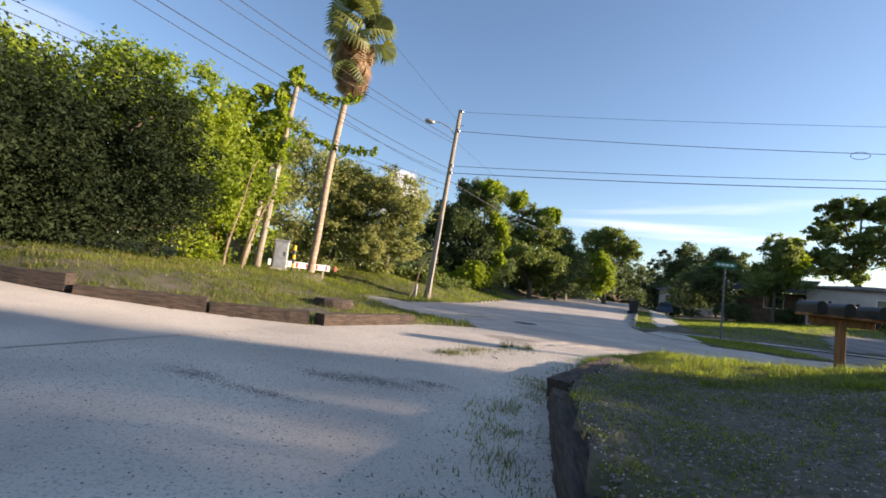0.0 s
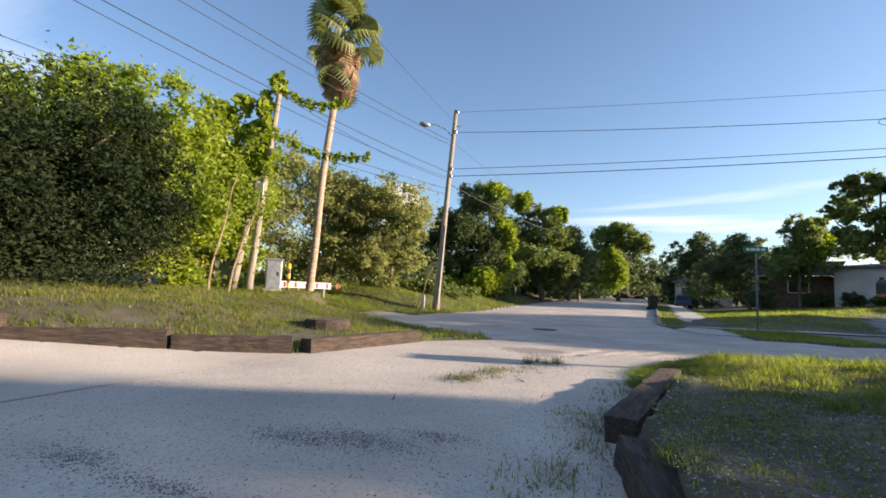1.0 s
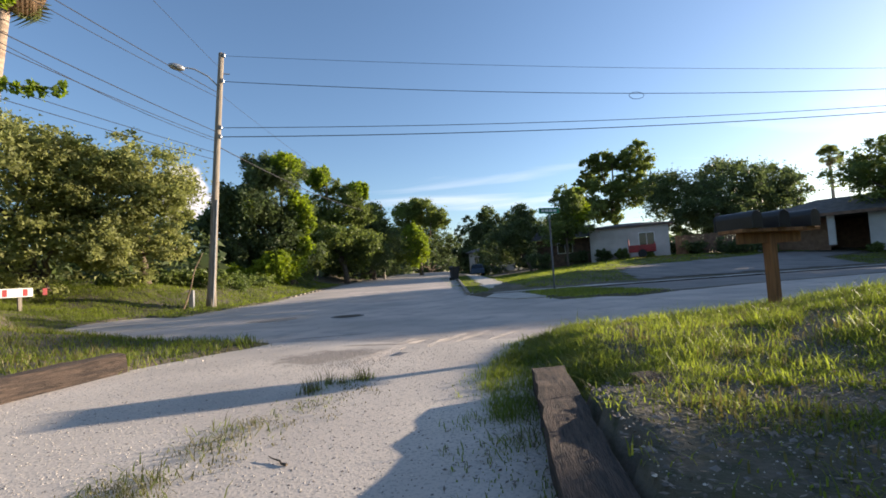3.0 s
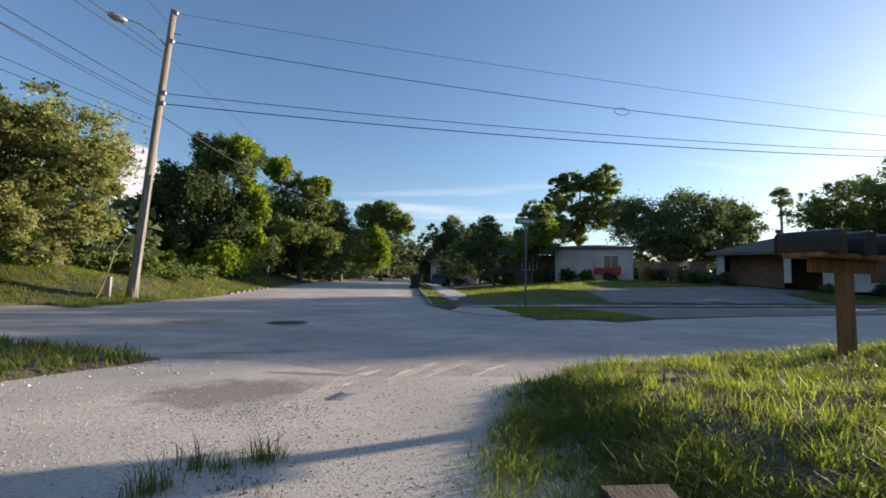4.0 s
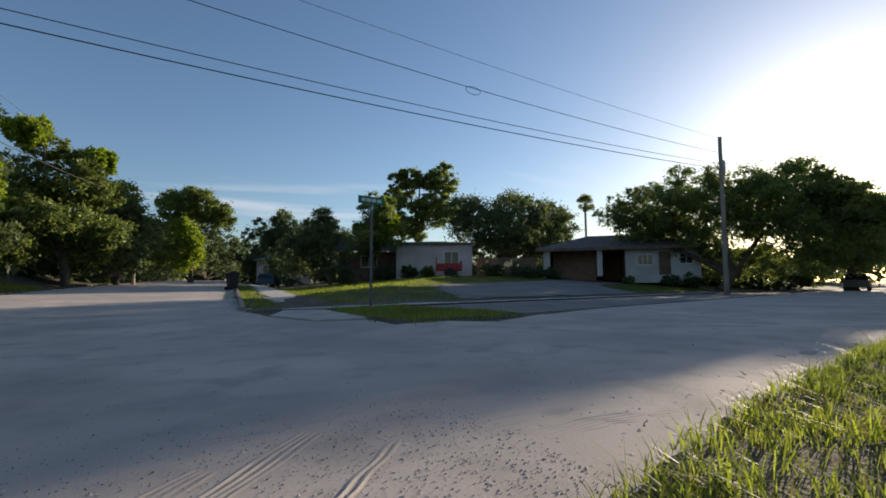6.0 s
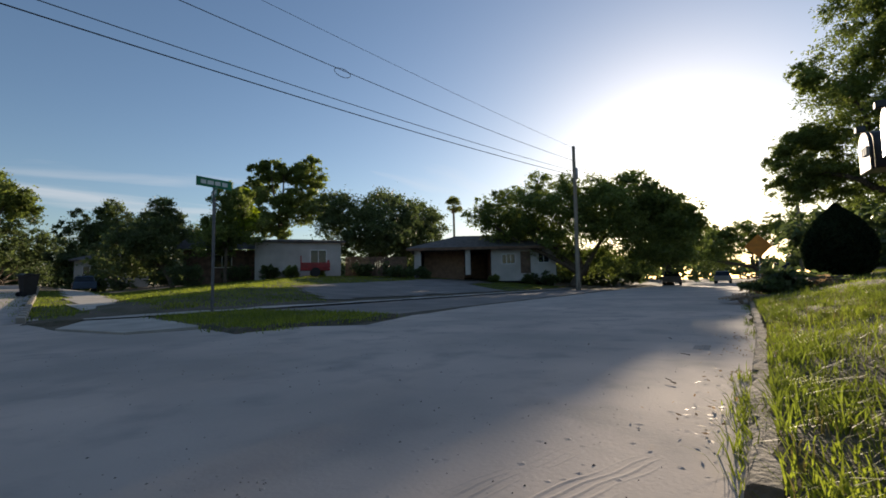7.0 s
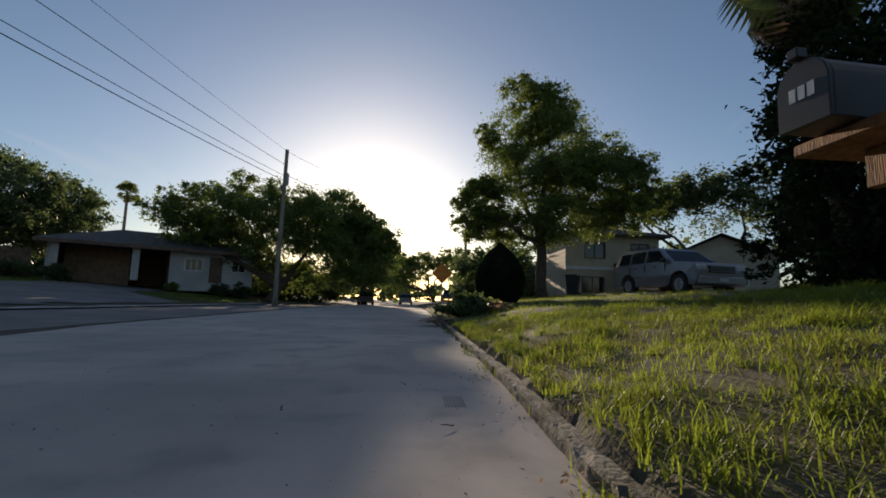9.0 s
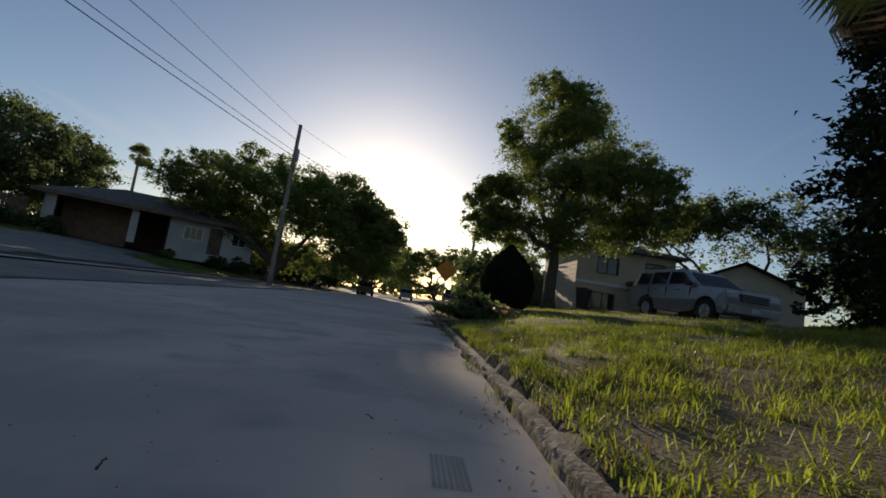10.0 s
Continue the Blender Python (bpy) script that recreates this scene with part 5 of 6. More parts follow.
def sport_utility():
    m = Matrix.Translation((21.0, 3.1, gz(21.0, 3.1) - 0.02)) @ Matrix.Rotation(math.atan2(-0.34, -0.94), 4, "Z")
    c = thing("parked_car", m, "silver sport utility car parked on the sloping drive", "car")
    W = 0.94
    arch = lambda cx: [(cx + 0.45 * math.cos(a), 0.36 + 0.45 * math.sin(a)) for a in np.linspace(math.pi, 0, 9)]
    low = [(-2.32, 0.42), (-2.30, 0.30)] + [(x, max(z, 0.30)) for x, z in arch(-1.36)] + [(x, max(z, 0.30)) for x, z in arch(1.36)] + [(2.0, 0.30), (2.14, 0.45), (2.16, 0.82), (2.06, 1.04), (1.2, 1.13), (-2.28, 1.12), (-2.36, 0.80)]
    part("body", extruded(low, -W, W, 0.12, 0.7), M_CARPAINT, c, bevel=0.02)
    cab = [(-2.26, 1.125), (1.12, 1.105), (0.35, 1.62), (0.12, 1.70), (-1.85, 1.74), (-2.08, 1.66)]
    part("cabin", extruded(cab, -W + 0.04, W - 0.04, 0.28, 1.12), M_CARPAINT, c, bevel=0.02)
    for s in (-1, 1):
        for poly in ([(-2.02, 1.18), (-1.32, 1.18), (-1.32, 1.60), (-1.92, 1.60)], [(-1.22, 1.18), (-0.42, 1.18), (-0.42, 1.61), (-1.22, 1.61)], [(-0.32, 1.18), (0.78, 1.18), (0.26, 1.58), (-0.32, 1.61)]):
            bm = bmesh.new()
            yo = lambda z: s * (W - 0.04 - (z - 1.12) * 0.28 + 0.006)
            f = [bm.verts.new((x, yo(z), z)) for x, z in poly] + [bm.verts.new((x, yo(z) - s * 0.03, z)) for x, z in poly]
            bm.faces.new(f[:4])
            bm.faces.new(f[4:][::-1])
            for i in range(4):
                bm.faces.new((f[i], f[(i + 1) % 4], f[4 + (i + 1) % 4], f[4 + i]))
            bmesh.ops.recalc_face_normals(bm, faces=bm.faces[:])
            part("side_window", bm, M_GLASS, c, "dark side window")
        for x in (-1.0, 0.1):
            boxed("door_handle", (x, x + 0.16, s * 0.905 - 0.02, s * 0.905 + 0.02, 0.98, 1.01), M_BLACK, c, bevel=0.004)
        for x in (-1.27, -0.37, 0.72):
            boxed("door_seam", (x - 0.006, x + 0.006, s * 0.915 - 0.02, s * 0.915 + 0.008, 0.46, 1.08), M_BLACK, c, bevel=0)
        boxed("side_cladding", (-0.86, 0.86, s * 0.94 - 0.02, s * 0.94 + 0.015, 0.32, 0.56), M_CLADDING, c, "grey plastic lower cladding", bevel=0.008)
        part("roof_rail", tube([(-1.8, s * 0.68, 1.73), (-1.7, s * 0.68, 1.80), (-0.1, s * 0.68, 1.78), (0.0, s * 0.68, 1.70)], 0.02, 6), M_BLACK, c, "black roof rail")
        boxed("mirror", (0.62, 0.80, s * 1.0 - 0.09, s * 1.0 + 0.09, 1.12, 1.28), M_BLACK, c, "door mirror", bevel=0.03)
        boxed("headlight", (1.98, 2.15, s * 0.72 - 0.17, s * 0.72 + 0.17, 0.80, 0.97), M_SIGNWHITE, c, "clear headlight", bevel=0.02)
        boxed("tail_light", (-2.34, -2.26, s * 0.80 - 0.09, s * 0.80 + 0.09, 0.85, 1.10), M_RED, c, "red tail light", bevel=0.01)
        for x in (-1.36, 1.36):
            wheel(c, x, s * 0.82, s)
    bm = bmesh.new()
    f = [bm.verts.new(p) for p in ((1.10, -0.78, 1.14), (1.10, 0.78, 1.14), (0.42, 0.64, 1.60), (0.42, -0.64, 1.60))]
    bm.faces.new(f)
    bmesh.ops.solidify(bm, geom=bm.faces[:], thickness=-0.03)
    part("windscreen", bm, M_GLASS, c, "dark windscreen")
    boxed("grille", (2.11, 2.18, -0.48, 0.48, 0.72, 0.94), M_BLACK, c, "black slatted grille", bevel=0.01)
    for k in range(3):
        boxed("grille_bar", (2.182, 2.195, -0.46, 0.46, 0.76 + k * 0.06, 0.775 + k * 0.06), M_GREY, c, bevel=0)
    boxed("front_bumper", (2.02, 2.23, -0.88, 0.88, 0.34, 0.62), M_CARPAINT, c, bevel=0.05)
    boxed("rear_bumper", (-2.44, -2.24, -0.88, 0.88, 0.40, 0.68), M_CARPAINT, c, bevel=0.05)
    boxed("number_plate", (2.23, 2.24, -0.16, 0.16, 0.44, 0.56), M_SIGNWHITE, c, bevel=0)


sport_utility()


def far_car(x, y, ang, paint, label):
    c = thing("distant_car", Matrix.Translation((x, y, max(float(side_rise(x, y)), gz(x, y)))) @ Matrix.Rotation(ang, 4, "Z"), label, "car")
    part("body", extruded([(-2.1, 0.3), (2.1, 0.3), (2.15, 0.7), (1.3, 0.88), (-2.1, 0.92)], -0.85, 0.85), paint, c, bevel=0.04)
    part("cabin", extruded([(-1.7, 0.92), (1.0, 0.88), (0.4, 1.38), (-1.3, 1.40)], -0.78, 0.78, 0.3, 0.9), M_GLASS, c, bevel=0.03)
    part("roof", extruded([(-1.32, 1.40), (0.42, 1.38), (0.3, 1.44), (-1.2, 1.46)], -0.62, 0.62), paint, c, bevel=0.02)
    for wx in (-1.3, 1.3):
        for s in (-1, 1):
            part("wheel", tube([(wx, s * 0.62, 0.31), (wx, s * 0.88, 0.31)], 0.31, 14), M_TYRE, c)


M_BLUE = mat("blue_paint", (0.05, 0.09, 0.16), None, 0.35, 3, 3, 0, metal=0.3)
far_car(64, 22.6, math.atan2(UY, UX), M_CARPAINT, "pale parked car far along the street")
far_car(52, 24.4, math.atan2(UY, UX) + 0.1, M_CLADDING, "dark parked car under the street oaks")
far_car(8.0, 61, 1.5, M_BLUE, "blue pickup parked at the side street")
far_car(62, 16.6, math.atan2(UY, UX), M_BLUE, "dark parked car by the far verge")


# ---- bins ----
def wheelie_bin(x, y, ang, label):
    b = thing("wheeled_bin", Matrix.Translation((x, y, max(gz(x, y), float(side_rise(x, y))))) @ Matrix.Rotation(ang, 4, "Z"), label, "bin")
    bm = bmesh.new()
    lo = [bm.verts.new(p) for p in ((-0.22, -0.24, 0.06), (0.22, -0.24, 0.06), (0.22, 0.24, 0.06), (-0.22, 0.24, 0.06))]
    hi = [bm.verts.new(p) for p in ((-0.30, -0.34, 1.0), (0.30, -0.34, 1.0), (0.30, 0.34, 1.0), (-0.30, 0.34, 1.0))]
    bm.faces.new(lo[::-1])
    bm.faces.new(hi)
    for i in range(4):
        bm.faces.new((lo[i], lo[(i + 1) % 4], hi[(i + 1) % 4], hi[i]))
    part("body", bm, M_BLACK, b, bevel=0.02)
    part("lid", extruded([(-0.33, 1.005), (0.34, 1.005), (0.30, 1.07), (-0.2, 1.10)], -0.36, 0.36), M_BLACK, b, "dark hinged lid", bevel=0.01)
    part("handle", tube([(-0.36, -0.25, 1.0), (-0.40, -0.25, 1.02), (-0.40, 0.25, 1.02), (-0.36, 0.25, 1.0)], 0.018, 6), M_BLACK, b)
    for s in (-1, 1):
        part("wheel", tube([(-0.24, s * 0.24, 0.12), (-0.24, s * 0.30, 0.12)], 0.12, 12), M_TYRE, b)


wheelie_bin(3.2, 37.2, 0.3, "dark wheeled bin standing at the kerb")
wheelie_bin(27.3, 5.75, 1.2, "dark wheeled bin on the house drive")


# ---- roadside odds and ends west of the drive ----
def barrier():
    x0, y0, x1, y1 = -13.6, 15.0, -12.0, 17.6
    a = math.atan2(y1 - y0, x1 - x0)
    z = gz(-12.8, 16.3)
    b = thing("guard_board", Matrix.Translation((x0, y0, z)) @ Matrix.Rotation(a, 4, "Z"), "low white board barrier with faded red marks", "barrier")
    L = math.hypot(x1 - x0, y1 - y0)
    boxed("board", (0, L, -0.03, 0.03, 0.30, 0.58), M_SIGNWHITE, b, bevel=0.006)
    for k in range(7):
        boxed("red_mark", (0.3 + k * 0.5, 0.42 + k * 0.5, -0.034, -0.0305, 0.33, 0.55), M_RED, b, bevel=0)
    for x in (0.3, L / 2, L - 0.3):
        boxed("leg", (x - 0.05, x + 0.05, 0.032, 0.13, -0.5, 0.60), M_POLE, b, bevel=0.006)


barrier()


def cabinet(x, y, w, h, d, ang, label, material):
    z = gz(x, y)
    c = thing("utility_cabinet", Matrix.Translation((x, y, z)) @ Matrix.Rotation(ang, 4, "Z"), label, "cabinet")
    boxed("plinth", (-w / 2 - 0.05, w / 2 + 0.05, -d / 2 - 0.05, d / 2 + 0.05, -0.15, 0.08), M_CONCRETE, c)
    boxed("case", (-w / 2, w / 2, -d / 2, d / 2, 0.08, h), material, c, bevel=0.02)
    boxed("door", (-w / 2 + 0.04, w / 2 - 0.04, -d / 2 - 0.015, -d / 2 - 0.002, 0.14, h - 0.08), material, c, bevel=0.004)
    boxed("handle", (w / 2 - 0.12, w / 2 - 0.09, -d / 2 - 0.04, -d / 2 - 0.016, h * 0.5, h * 0.5 + 0.14), M_BLACK, c, bevel=0.003)
    boxed("cap", (-w / 2 - 0.03, w / 2 + 0.03, -d / 2 - 0.03, d / 2 + 0.03, h, h + 0.05), material, c, bevel=0.008)


cabinet(-10.0, 11.5, 0.5, 1.05, 0.4, 0.7, "grey steel utility cabinet beside the vine pole", M_GREY)
cabinet(-11.3, 10.7, 0.7, 1.0, 0.4, 0.7, "dark utility cabinet behind the vine poles", M_CLADDING)


def bollard(x, y):
    z = gz(x, y)
    b = thing("striped_bollard", Matrix.Translation((x, y, z)), "yellow and black striped bollard guarding the cabinet", "bollard", group="bollards at the cabinets")
    for k in range(6):
        part("band", tube([(0, 0, k * 0.16 - (0.15 if k == 0 else 0)), (0, 0, k * 0.16 + 0.16)], 0.055, 10), M_YELLOW if k % 2 else M_BLACK, b)
    part("cap", tube([(0, 0, 0.96), (0, 0, 1.0)], [0.055, 0.02], 10), M_YELLOW, b)


bollard(-11.8, 10.2)
bollard(-9.8, 12.0)
bollard(-10.4, 11.6)
tagged(boxed("marker_post", (-8.6, -8.42, 20.6, 20.72, -0.1, 0.85), M_GREY, bevel=0.01), "small pale marker post beside the corner pole", "post")
for x, y, ang, ln in ((-8.7, 20.3, 0.5, 2.6), (-9.4, 8.4, 0.25, 3.4), (-9.0, 8.7, 0.35, 3.0)):
    z = gz(x, y)
    q = Vector((x, y, z - 0.1))
    e = q + Vector((math.sin(ang) * ln * 0.6, 0.2, math.cos(ang) * ln))
    tagged(part("bare_stem", trunk_mesh(q, e, 0.035, 0.012, 0.25, 8, 6), M_STEM), "thin bare pale stem leaning out of the thicket", "branch")

# ---- warning sign on the far verge ----
zs = gz(26.4, 12.3)
ws = thing("warning_sign", Matrix.Translation((26.4, 12.3, zs)), "orange diamond warning sign on a post", "road sign")
part("post", tube([(0, 0, -0.3), (0, 0, 2.1)], 0.03, 6), M_GREY, ws)
dm = boxed("panel", (-0.012, 0.0, -0.38, 0.38, -0.38, 0.38), M_ORANGE, ws, bevel=0)
dm.location, dm.rotation_euler = (-0.03, 0, 1.85), (radians(45), 0, 0)


# ---- yard waste ----
def brush_pile():
    x, y = 16.6, 9.9
    z = gz(x, y)
    p = thing("brush_pile", Matrix.Translation((x, y, z)), "heap of cut branches and wilted leaves on the verge", "yard waste")
    quads("wilted_leaves", leaves([(0, 0, 0.12, 1.0, 0.8, 0.28), (0.8, -0.5, 0.12, 0.8, 0.6, 0.22), (-0.6, 0.3, 0.1, 0.6, 0.5, 0.2)], 5000, 0.09, 0.3), M_DARKLEAF, p)
    quads("dry_leaves", leaves([(0.2, -0.1, 0.1, 1.2, 0.9, 0.22)], 1500, 0.08, 0.3), M_DEADFROND, p)
    for k in range(14):
        a = rng.random() * 3.1 + (0.6 if k < 8 else 0)
        c = Vector((rng.normal() * 0.5, rng.normal() * 0.4, 0.22 + rng.random() * 0.15))
        d = Vector((math.cos(a), math.sin(a), rng.normal() * 0.16)) * (0.5 + rng.random() * 0.6)
        part("branch", trunk_mesh(c - d, c + d, 0.022, 0.008, 0.2, 6, 5), M_STEM, p)


brush_pile()


def frond_heap():
    x, y = 15.0, 10.75
    p = thing("fallen_fronds", Matrix.Translation((x, y, 0.0)), "dry fallen palm fronds in the gutter", "yard waste")
    al = []
    for k in range(16):
        f = fan(0.42, 10, 0.4)
        m = np.array(Matrix.Rotation(rng.random() * math.tau, 3, "Z") @ Matrix.Rotation(-0.25 * rng.random(), 3, "Y"))
        al.append(f @ m.T + (rng.normal() * 0.25, rng.normal() * 0.2, 0.08 + 0.16 * rng.random()))
    quads("frond", np.concatenate(al), M_DEADFROND, p)
    part("stalk", trunk_mesh((-0.4, -0.1, 0.05), (0.5, 0.2, 0.12), 0.03, 0.015, 0.1, 5, 6), M_STEM, p)


frond_heap()


# ---- red trailer and fence by the white house ----
def trailer():
    x, y = 18.4, 37.5
    t = thing("red_trailer", Matrix.Translation((x, y, gz(x, y))) @ Matrix.Rotation(-0.46, 4, "Z"), "red metal trailer parked by the white house", "trailer")
    boxed("bed", (-1.0, 1.0, -0.7, 0.7, 0.45, 0.60), M_RED, t, bevel=0.02)
    for s in (-0.7, 0.7):
        boxed("side_rail", (-1.0, 1.0, s - 0.03, s + 0.03, 0.62, 1.0), M_RED, t, bevel=0.01)
    boxed("tailboard", (-1.0, -0.94, -0.66, 0.66, 0.62, 1.5), M_RED, t, bevel=0.01)
    boxed("headboard", (0.9, 0.96, -0.66, 0.66, 0.62, 1.2), M_RED, t, bevel=0.01)
    for s in (-0.8, 0.8):
        part("wheel", tube([(0, s - 0.08, 0.33), (0, s + 0.08, 0.33)], 0.33, 14), M_TYRE, t)


trailer()


def fence():
    a, b = Vector((23.6, 41.6, 0)), Vector((28.4, 38.9, 0))
    f = thing("plank_fence", Matrix.Translation((a.x, a.y, gz(a.x, a.y))) @ Matrix.Rotation(math.atan2(b.y - a.y, b.x - a.x), 4, "Z"), "brown wooden plank fence between the houses", "fence")
    for k in range(int((b - a).length / 0.2)):
        boxed("plank", (k * 0.2, k * 0.2 + 0.18, 0, 0.03, -0.1, 1.75 + 0.04 * math.sin(k * 2.3)), M_FENCE, f, bevel=0)


fence()
for x, y, r in ((17.2, 42.4, 0.7), (18.6, 41.4, 0.6), (20.4, 40.6, 0.6), (24.6, 40.6, 0.9), (11.8, 43.6, 1.2), (28.0, 37.0, 0.8), (37.0, 30.0, 0.8), (35.4, 30.6, 0.7), (36.4, 29.4, 0.8), (33.2, 33.0, 0.5), (26.4, 38.4, 1.0), (15.2, 44.2, 1.0)):
    z = gz(x, y)
    tree("garden_bush", (x, y), [(x, y, z + r * 0.7, r, r, r * 0.8), (x + r * 0.5, y, z + r * 0.5, r * 0.7, r * 0.7, r * 0.6)], M_DARKLEAF if r > 0.65 else M_LEAF, 1400, 0.16, "low rounded green garden bush by the house wall", 0.04, category="bush", limbs=3)

# ---- chain-link fence at the two-storey house ----
cf = thing("mesh_fence", Matrix.Translation((30.0, 7.3, gz(30.0, 7.3))), "low grey wire mesh fence beside the cream house", "fence")
for k in range(8):
    part("post", tube([(k * 0.55, -k * 0.05, -0.1), (k * 0.55, -k * 0.05, 1.0)], 0.025, 6), M_GREY, cf)
for z in (0.1, 0.55, 0.98):
    part("rail", tube([(0, 0, z), (3.85, -0.35, z)], 0.015, 5), M_GREY, cf)

# ---- distant tree line all round ----
ring = []
for k in range(150):
    a = k / 150 * math.tau
    d = 118 + 16 * rng.random()
    if abs(math.degrees(a) - 14) < 3:
        d += 60
    w = 5.5 + 2 * rng.random()
    ring.append((d * math.cos(a), d * math.sin(a), 2.5 + 1.2 * rng.random(), w, w, 3.6 + 2.4 * rng.random()))
tagged(tris("distant_treeline", leaves(ring, 60000, 1.0, 0.3), M_DARKLEAF), "continuous dark line of distant trees", "treeline", kind="stuff")
hedge = []
for x, y, w, h in ((44, 40, 4, 2.2), (48, 36, 4, 2.0), (40, 44, 4, 2.6), (52, 35, 4, 2.4), (57, 36, 4, 2.6), (62, 35, 4, 2.4), (45, 31.5, 2.5, 1.4), (49, 28.6, 2, 1.2), (-16, 30, 5, 3.0), (-17, 37, 5, 3.6), (-18, 26, 4, 2.6), (-12, 42, 4, 3.4), (-10, 52, 4, 3.6), (-9, 60, 5, 4),
                   (-6, 70, 5, 5), (-3, 80, 5, 5), (44, -4, 5, 4), (43, 10, 4, 3), (50, 8, 5, 3.5), (20, -12, 6, 4), (-20, 8, 4, 3.6), (-22, 2, 4, 4), (16, 60, 4, 2.6), (11, 66, 4, 2.6), (23, 66, 6, 4)):
    hedge.append((x, y, 0.4 + h * 0.6, w, w, h))
tagged(tris("background_shrubs", leaves(hedge, 60000, 0.38, 0.3), M_DARKLEAF), "dark undergrowth and shrubs behind the yards", "shrubs", kind="stuff")
low = [(-13 + k * 0.6, 22.8 + 0.5 * math.sin(k) + k * 0.4, 1.3, 0.6, 0.6, 0.5) for k in range(7)] + [(-9.3 - 0.3 * (k % 3), 27 + k * 1.2, 1.0, 0.7, 0.7, 0.6) for k in range(14)]
tagged(tris("weedy_undergrowth", leaves(low, 14000, 0.11, 0.4), M_LEAF), "sunlit weedy undergrowth at the foot of the trees", "undergrowth", kind="stuff")


# ---- street surface details ----
mh = thing("manhole", Matrix.Translation((-1.3, 13.4, 0.0)), "round rusty iron manhole cover in the street", "manhole cover", kind="structure")
part("ring", tube([(0, 0, -0.05), (0, 0, 0.008)], 0.40, 28), M_CLADDING, mh)
part("cover", tube([(0, 0, -0.05), (0, 0, 0.013)], 0.33, 28), M_BARK, mh)
M_PATCH = mat("damp_sand", (0.20, 0.175, 0.15), (0.30, 0.27, 0.235), 0.95, 1.6, 8, 0.4, 60, dist=0.01)


def patch(x, y, rx, ry, ang, z, label):
    ring = []
    for k in range(40):
        a = k / 40 * math.tau
        q = 1 + 0.35 * noise.noise((math.cos(a) * 1.6 + x, math.sin(a) * 1.6 + y, 2.0)) + 0.15 * noise.noise((math.cos(a) * 5 + x, math.sin(a) * 5, 4.0))
        px, py = rx * q * math.cos(a), ry * q * math.sin(a)
        ring.append((x + px * math.cos(ang) - py * math.sin(ang), y + px * math.sin(ang) + py * math.cos(ang)))
    tagged(part("worn_patch", prism(ring, z - 0.03, z), M_PATCH), label, "patch", kind="structure")


patch(-3.1, 13.6, 0.55, 0.4, 0.2, 0.004, "dark worn hollow in the street")


def specks(name, n, area, size, material, label, category, z=0.008, mask=None, tall=1.0):
    """Many small stones lying on the surface."""
    v, f = [], []
    x0, x1, y0, y1 = area
    for k in range(n):
        x, y = x0 + (x1 - x0) * rng.random(), y0 + (y1 - y0) * rng.random()
        if mask and not mask(x, y):
            continue
        s = size * (0.4 + 1.2 * rng.random() ** 2)
        a = rng.random() * math.tau
        zz = gz(x, y) if z is None else z
        b = len(v)
        for i in range(4):
            r = s * (0.7 + 0.6 * rng.random())
            v.append((x + r * math.cos(a + i * 1.57), y + r * math.sin(a + i * 1.57), zz - 0.002))
        v.append((x + s * 0.2, y, zz + s * tall * (0.3 + 0.3 * rng.random())))
        f += [(b, b + 1, b + 4), (b + 1, b + 2, b + 4), (b + 2, b + 3, b + 4), (b + 3, b, b + 4)]
    return tagged(raw(name, v, f, material), label, category, kind="stuff")


M_PEBBLE = mat("shell_pebble", (0.56, 0.49, 0.41), (0.40, 0.37, 0.33), 0.9, 30, 4, 0, vary=0.35)
M_DARKPEBBLE = mat("dark_pebble", (0.20, 0.18, 0.16), (0.12, 0.11, 0.10), 0.9, 30, 4, 0, vary=0.4)
on_drive = lambda x, y: x < float(tie_x(np.array(y))) - (0.1 if y < 5 else -0.25) and y < float(west_y(x)) - 0.05 + (3 if x > -1.8 else 0)
specks("shell_pebbles", 30000, (-4, 1.6, -1.2, 8.0), 0.0052, M_PEBBLE, "loose pale shell pebbles on the drive", "gravel", 0.008, on_drive, 0.6)
specks("dark_pebbles", 13000, (-5, 1.6, -1.2, 8.0), 0.006, M_DARKPEBBLE, "scattered dark pebbles on the drive", "gravel", 0.008, on_drive, 0.6)
specks("road_grit", 1500, (-4, 12, 8.2, 14), 0.005, M_DARKPEBBLE, "scattered grit and leaf bits on the street", "grit", 0.002, lambda x, y: uv(x, y)[1] > 0.1)

blot = lambda spots: (lambda x, y: on_drive(x, y) and rng.random() < sum(math.exp(-((x - a) / c) ** 2 - ((y - b) / d) ** 2) for a, b, c, d in spots))
specks("damp_grit", 80000, (-2.4, 0.3, 0.7, 2.7), 0.0055, M_DARKPEBBLE, "dark damp grit stains in the gravel", "gravel", 0.007, blot(((-0.75, 2.0, 0.35, 0.16), (-0.33, 2.3, 0.2, 0.1), (-1.15, 1.85, 0.25, 0.12), (-1.9, 1.05, 0.25, 0.1), (-1.2, 1.0, 0.3, 0.06))))
specks("damp_sand_grit", 9000, (-1.2, 0.6, 6.7, 7.6), 0.005, M_DARKPEBBLE, "dark grit in a worn hollow of the drive", "gravel", 0.007, blot(((-0.3, 7.1, 0.4, 0.2),)))
in_lawn = lambda x, y: x > float(tie_x(np.array(y))) + 0.05 and uv(x, y)[1] < -0.2
specks("lawn_shell_bits", 17000, (1.0, 5.5, -1.0, 5.5), 0.0065, M_PEBBLE, "bits of pale shell in the bare soil", "gravel", None, in_lawn)
specks("lawn_soil_crumbs", 12000, (1.0, 6.5, -1.0, 6.5), 0.016, M_DARKPEBBLE, "dark crumbs of soil and dead leaf in the lawn", "soil", None, in_lawn)

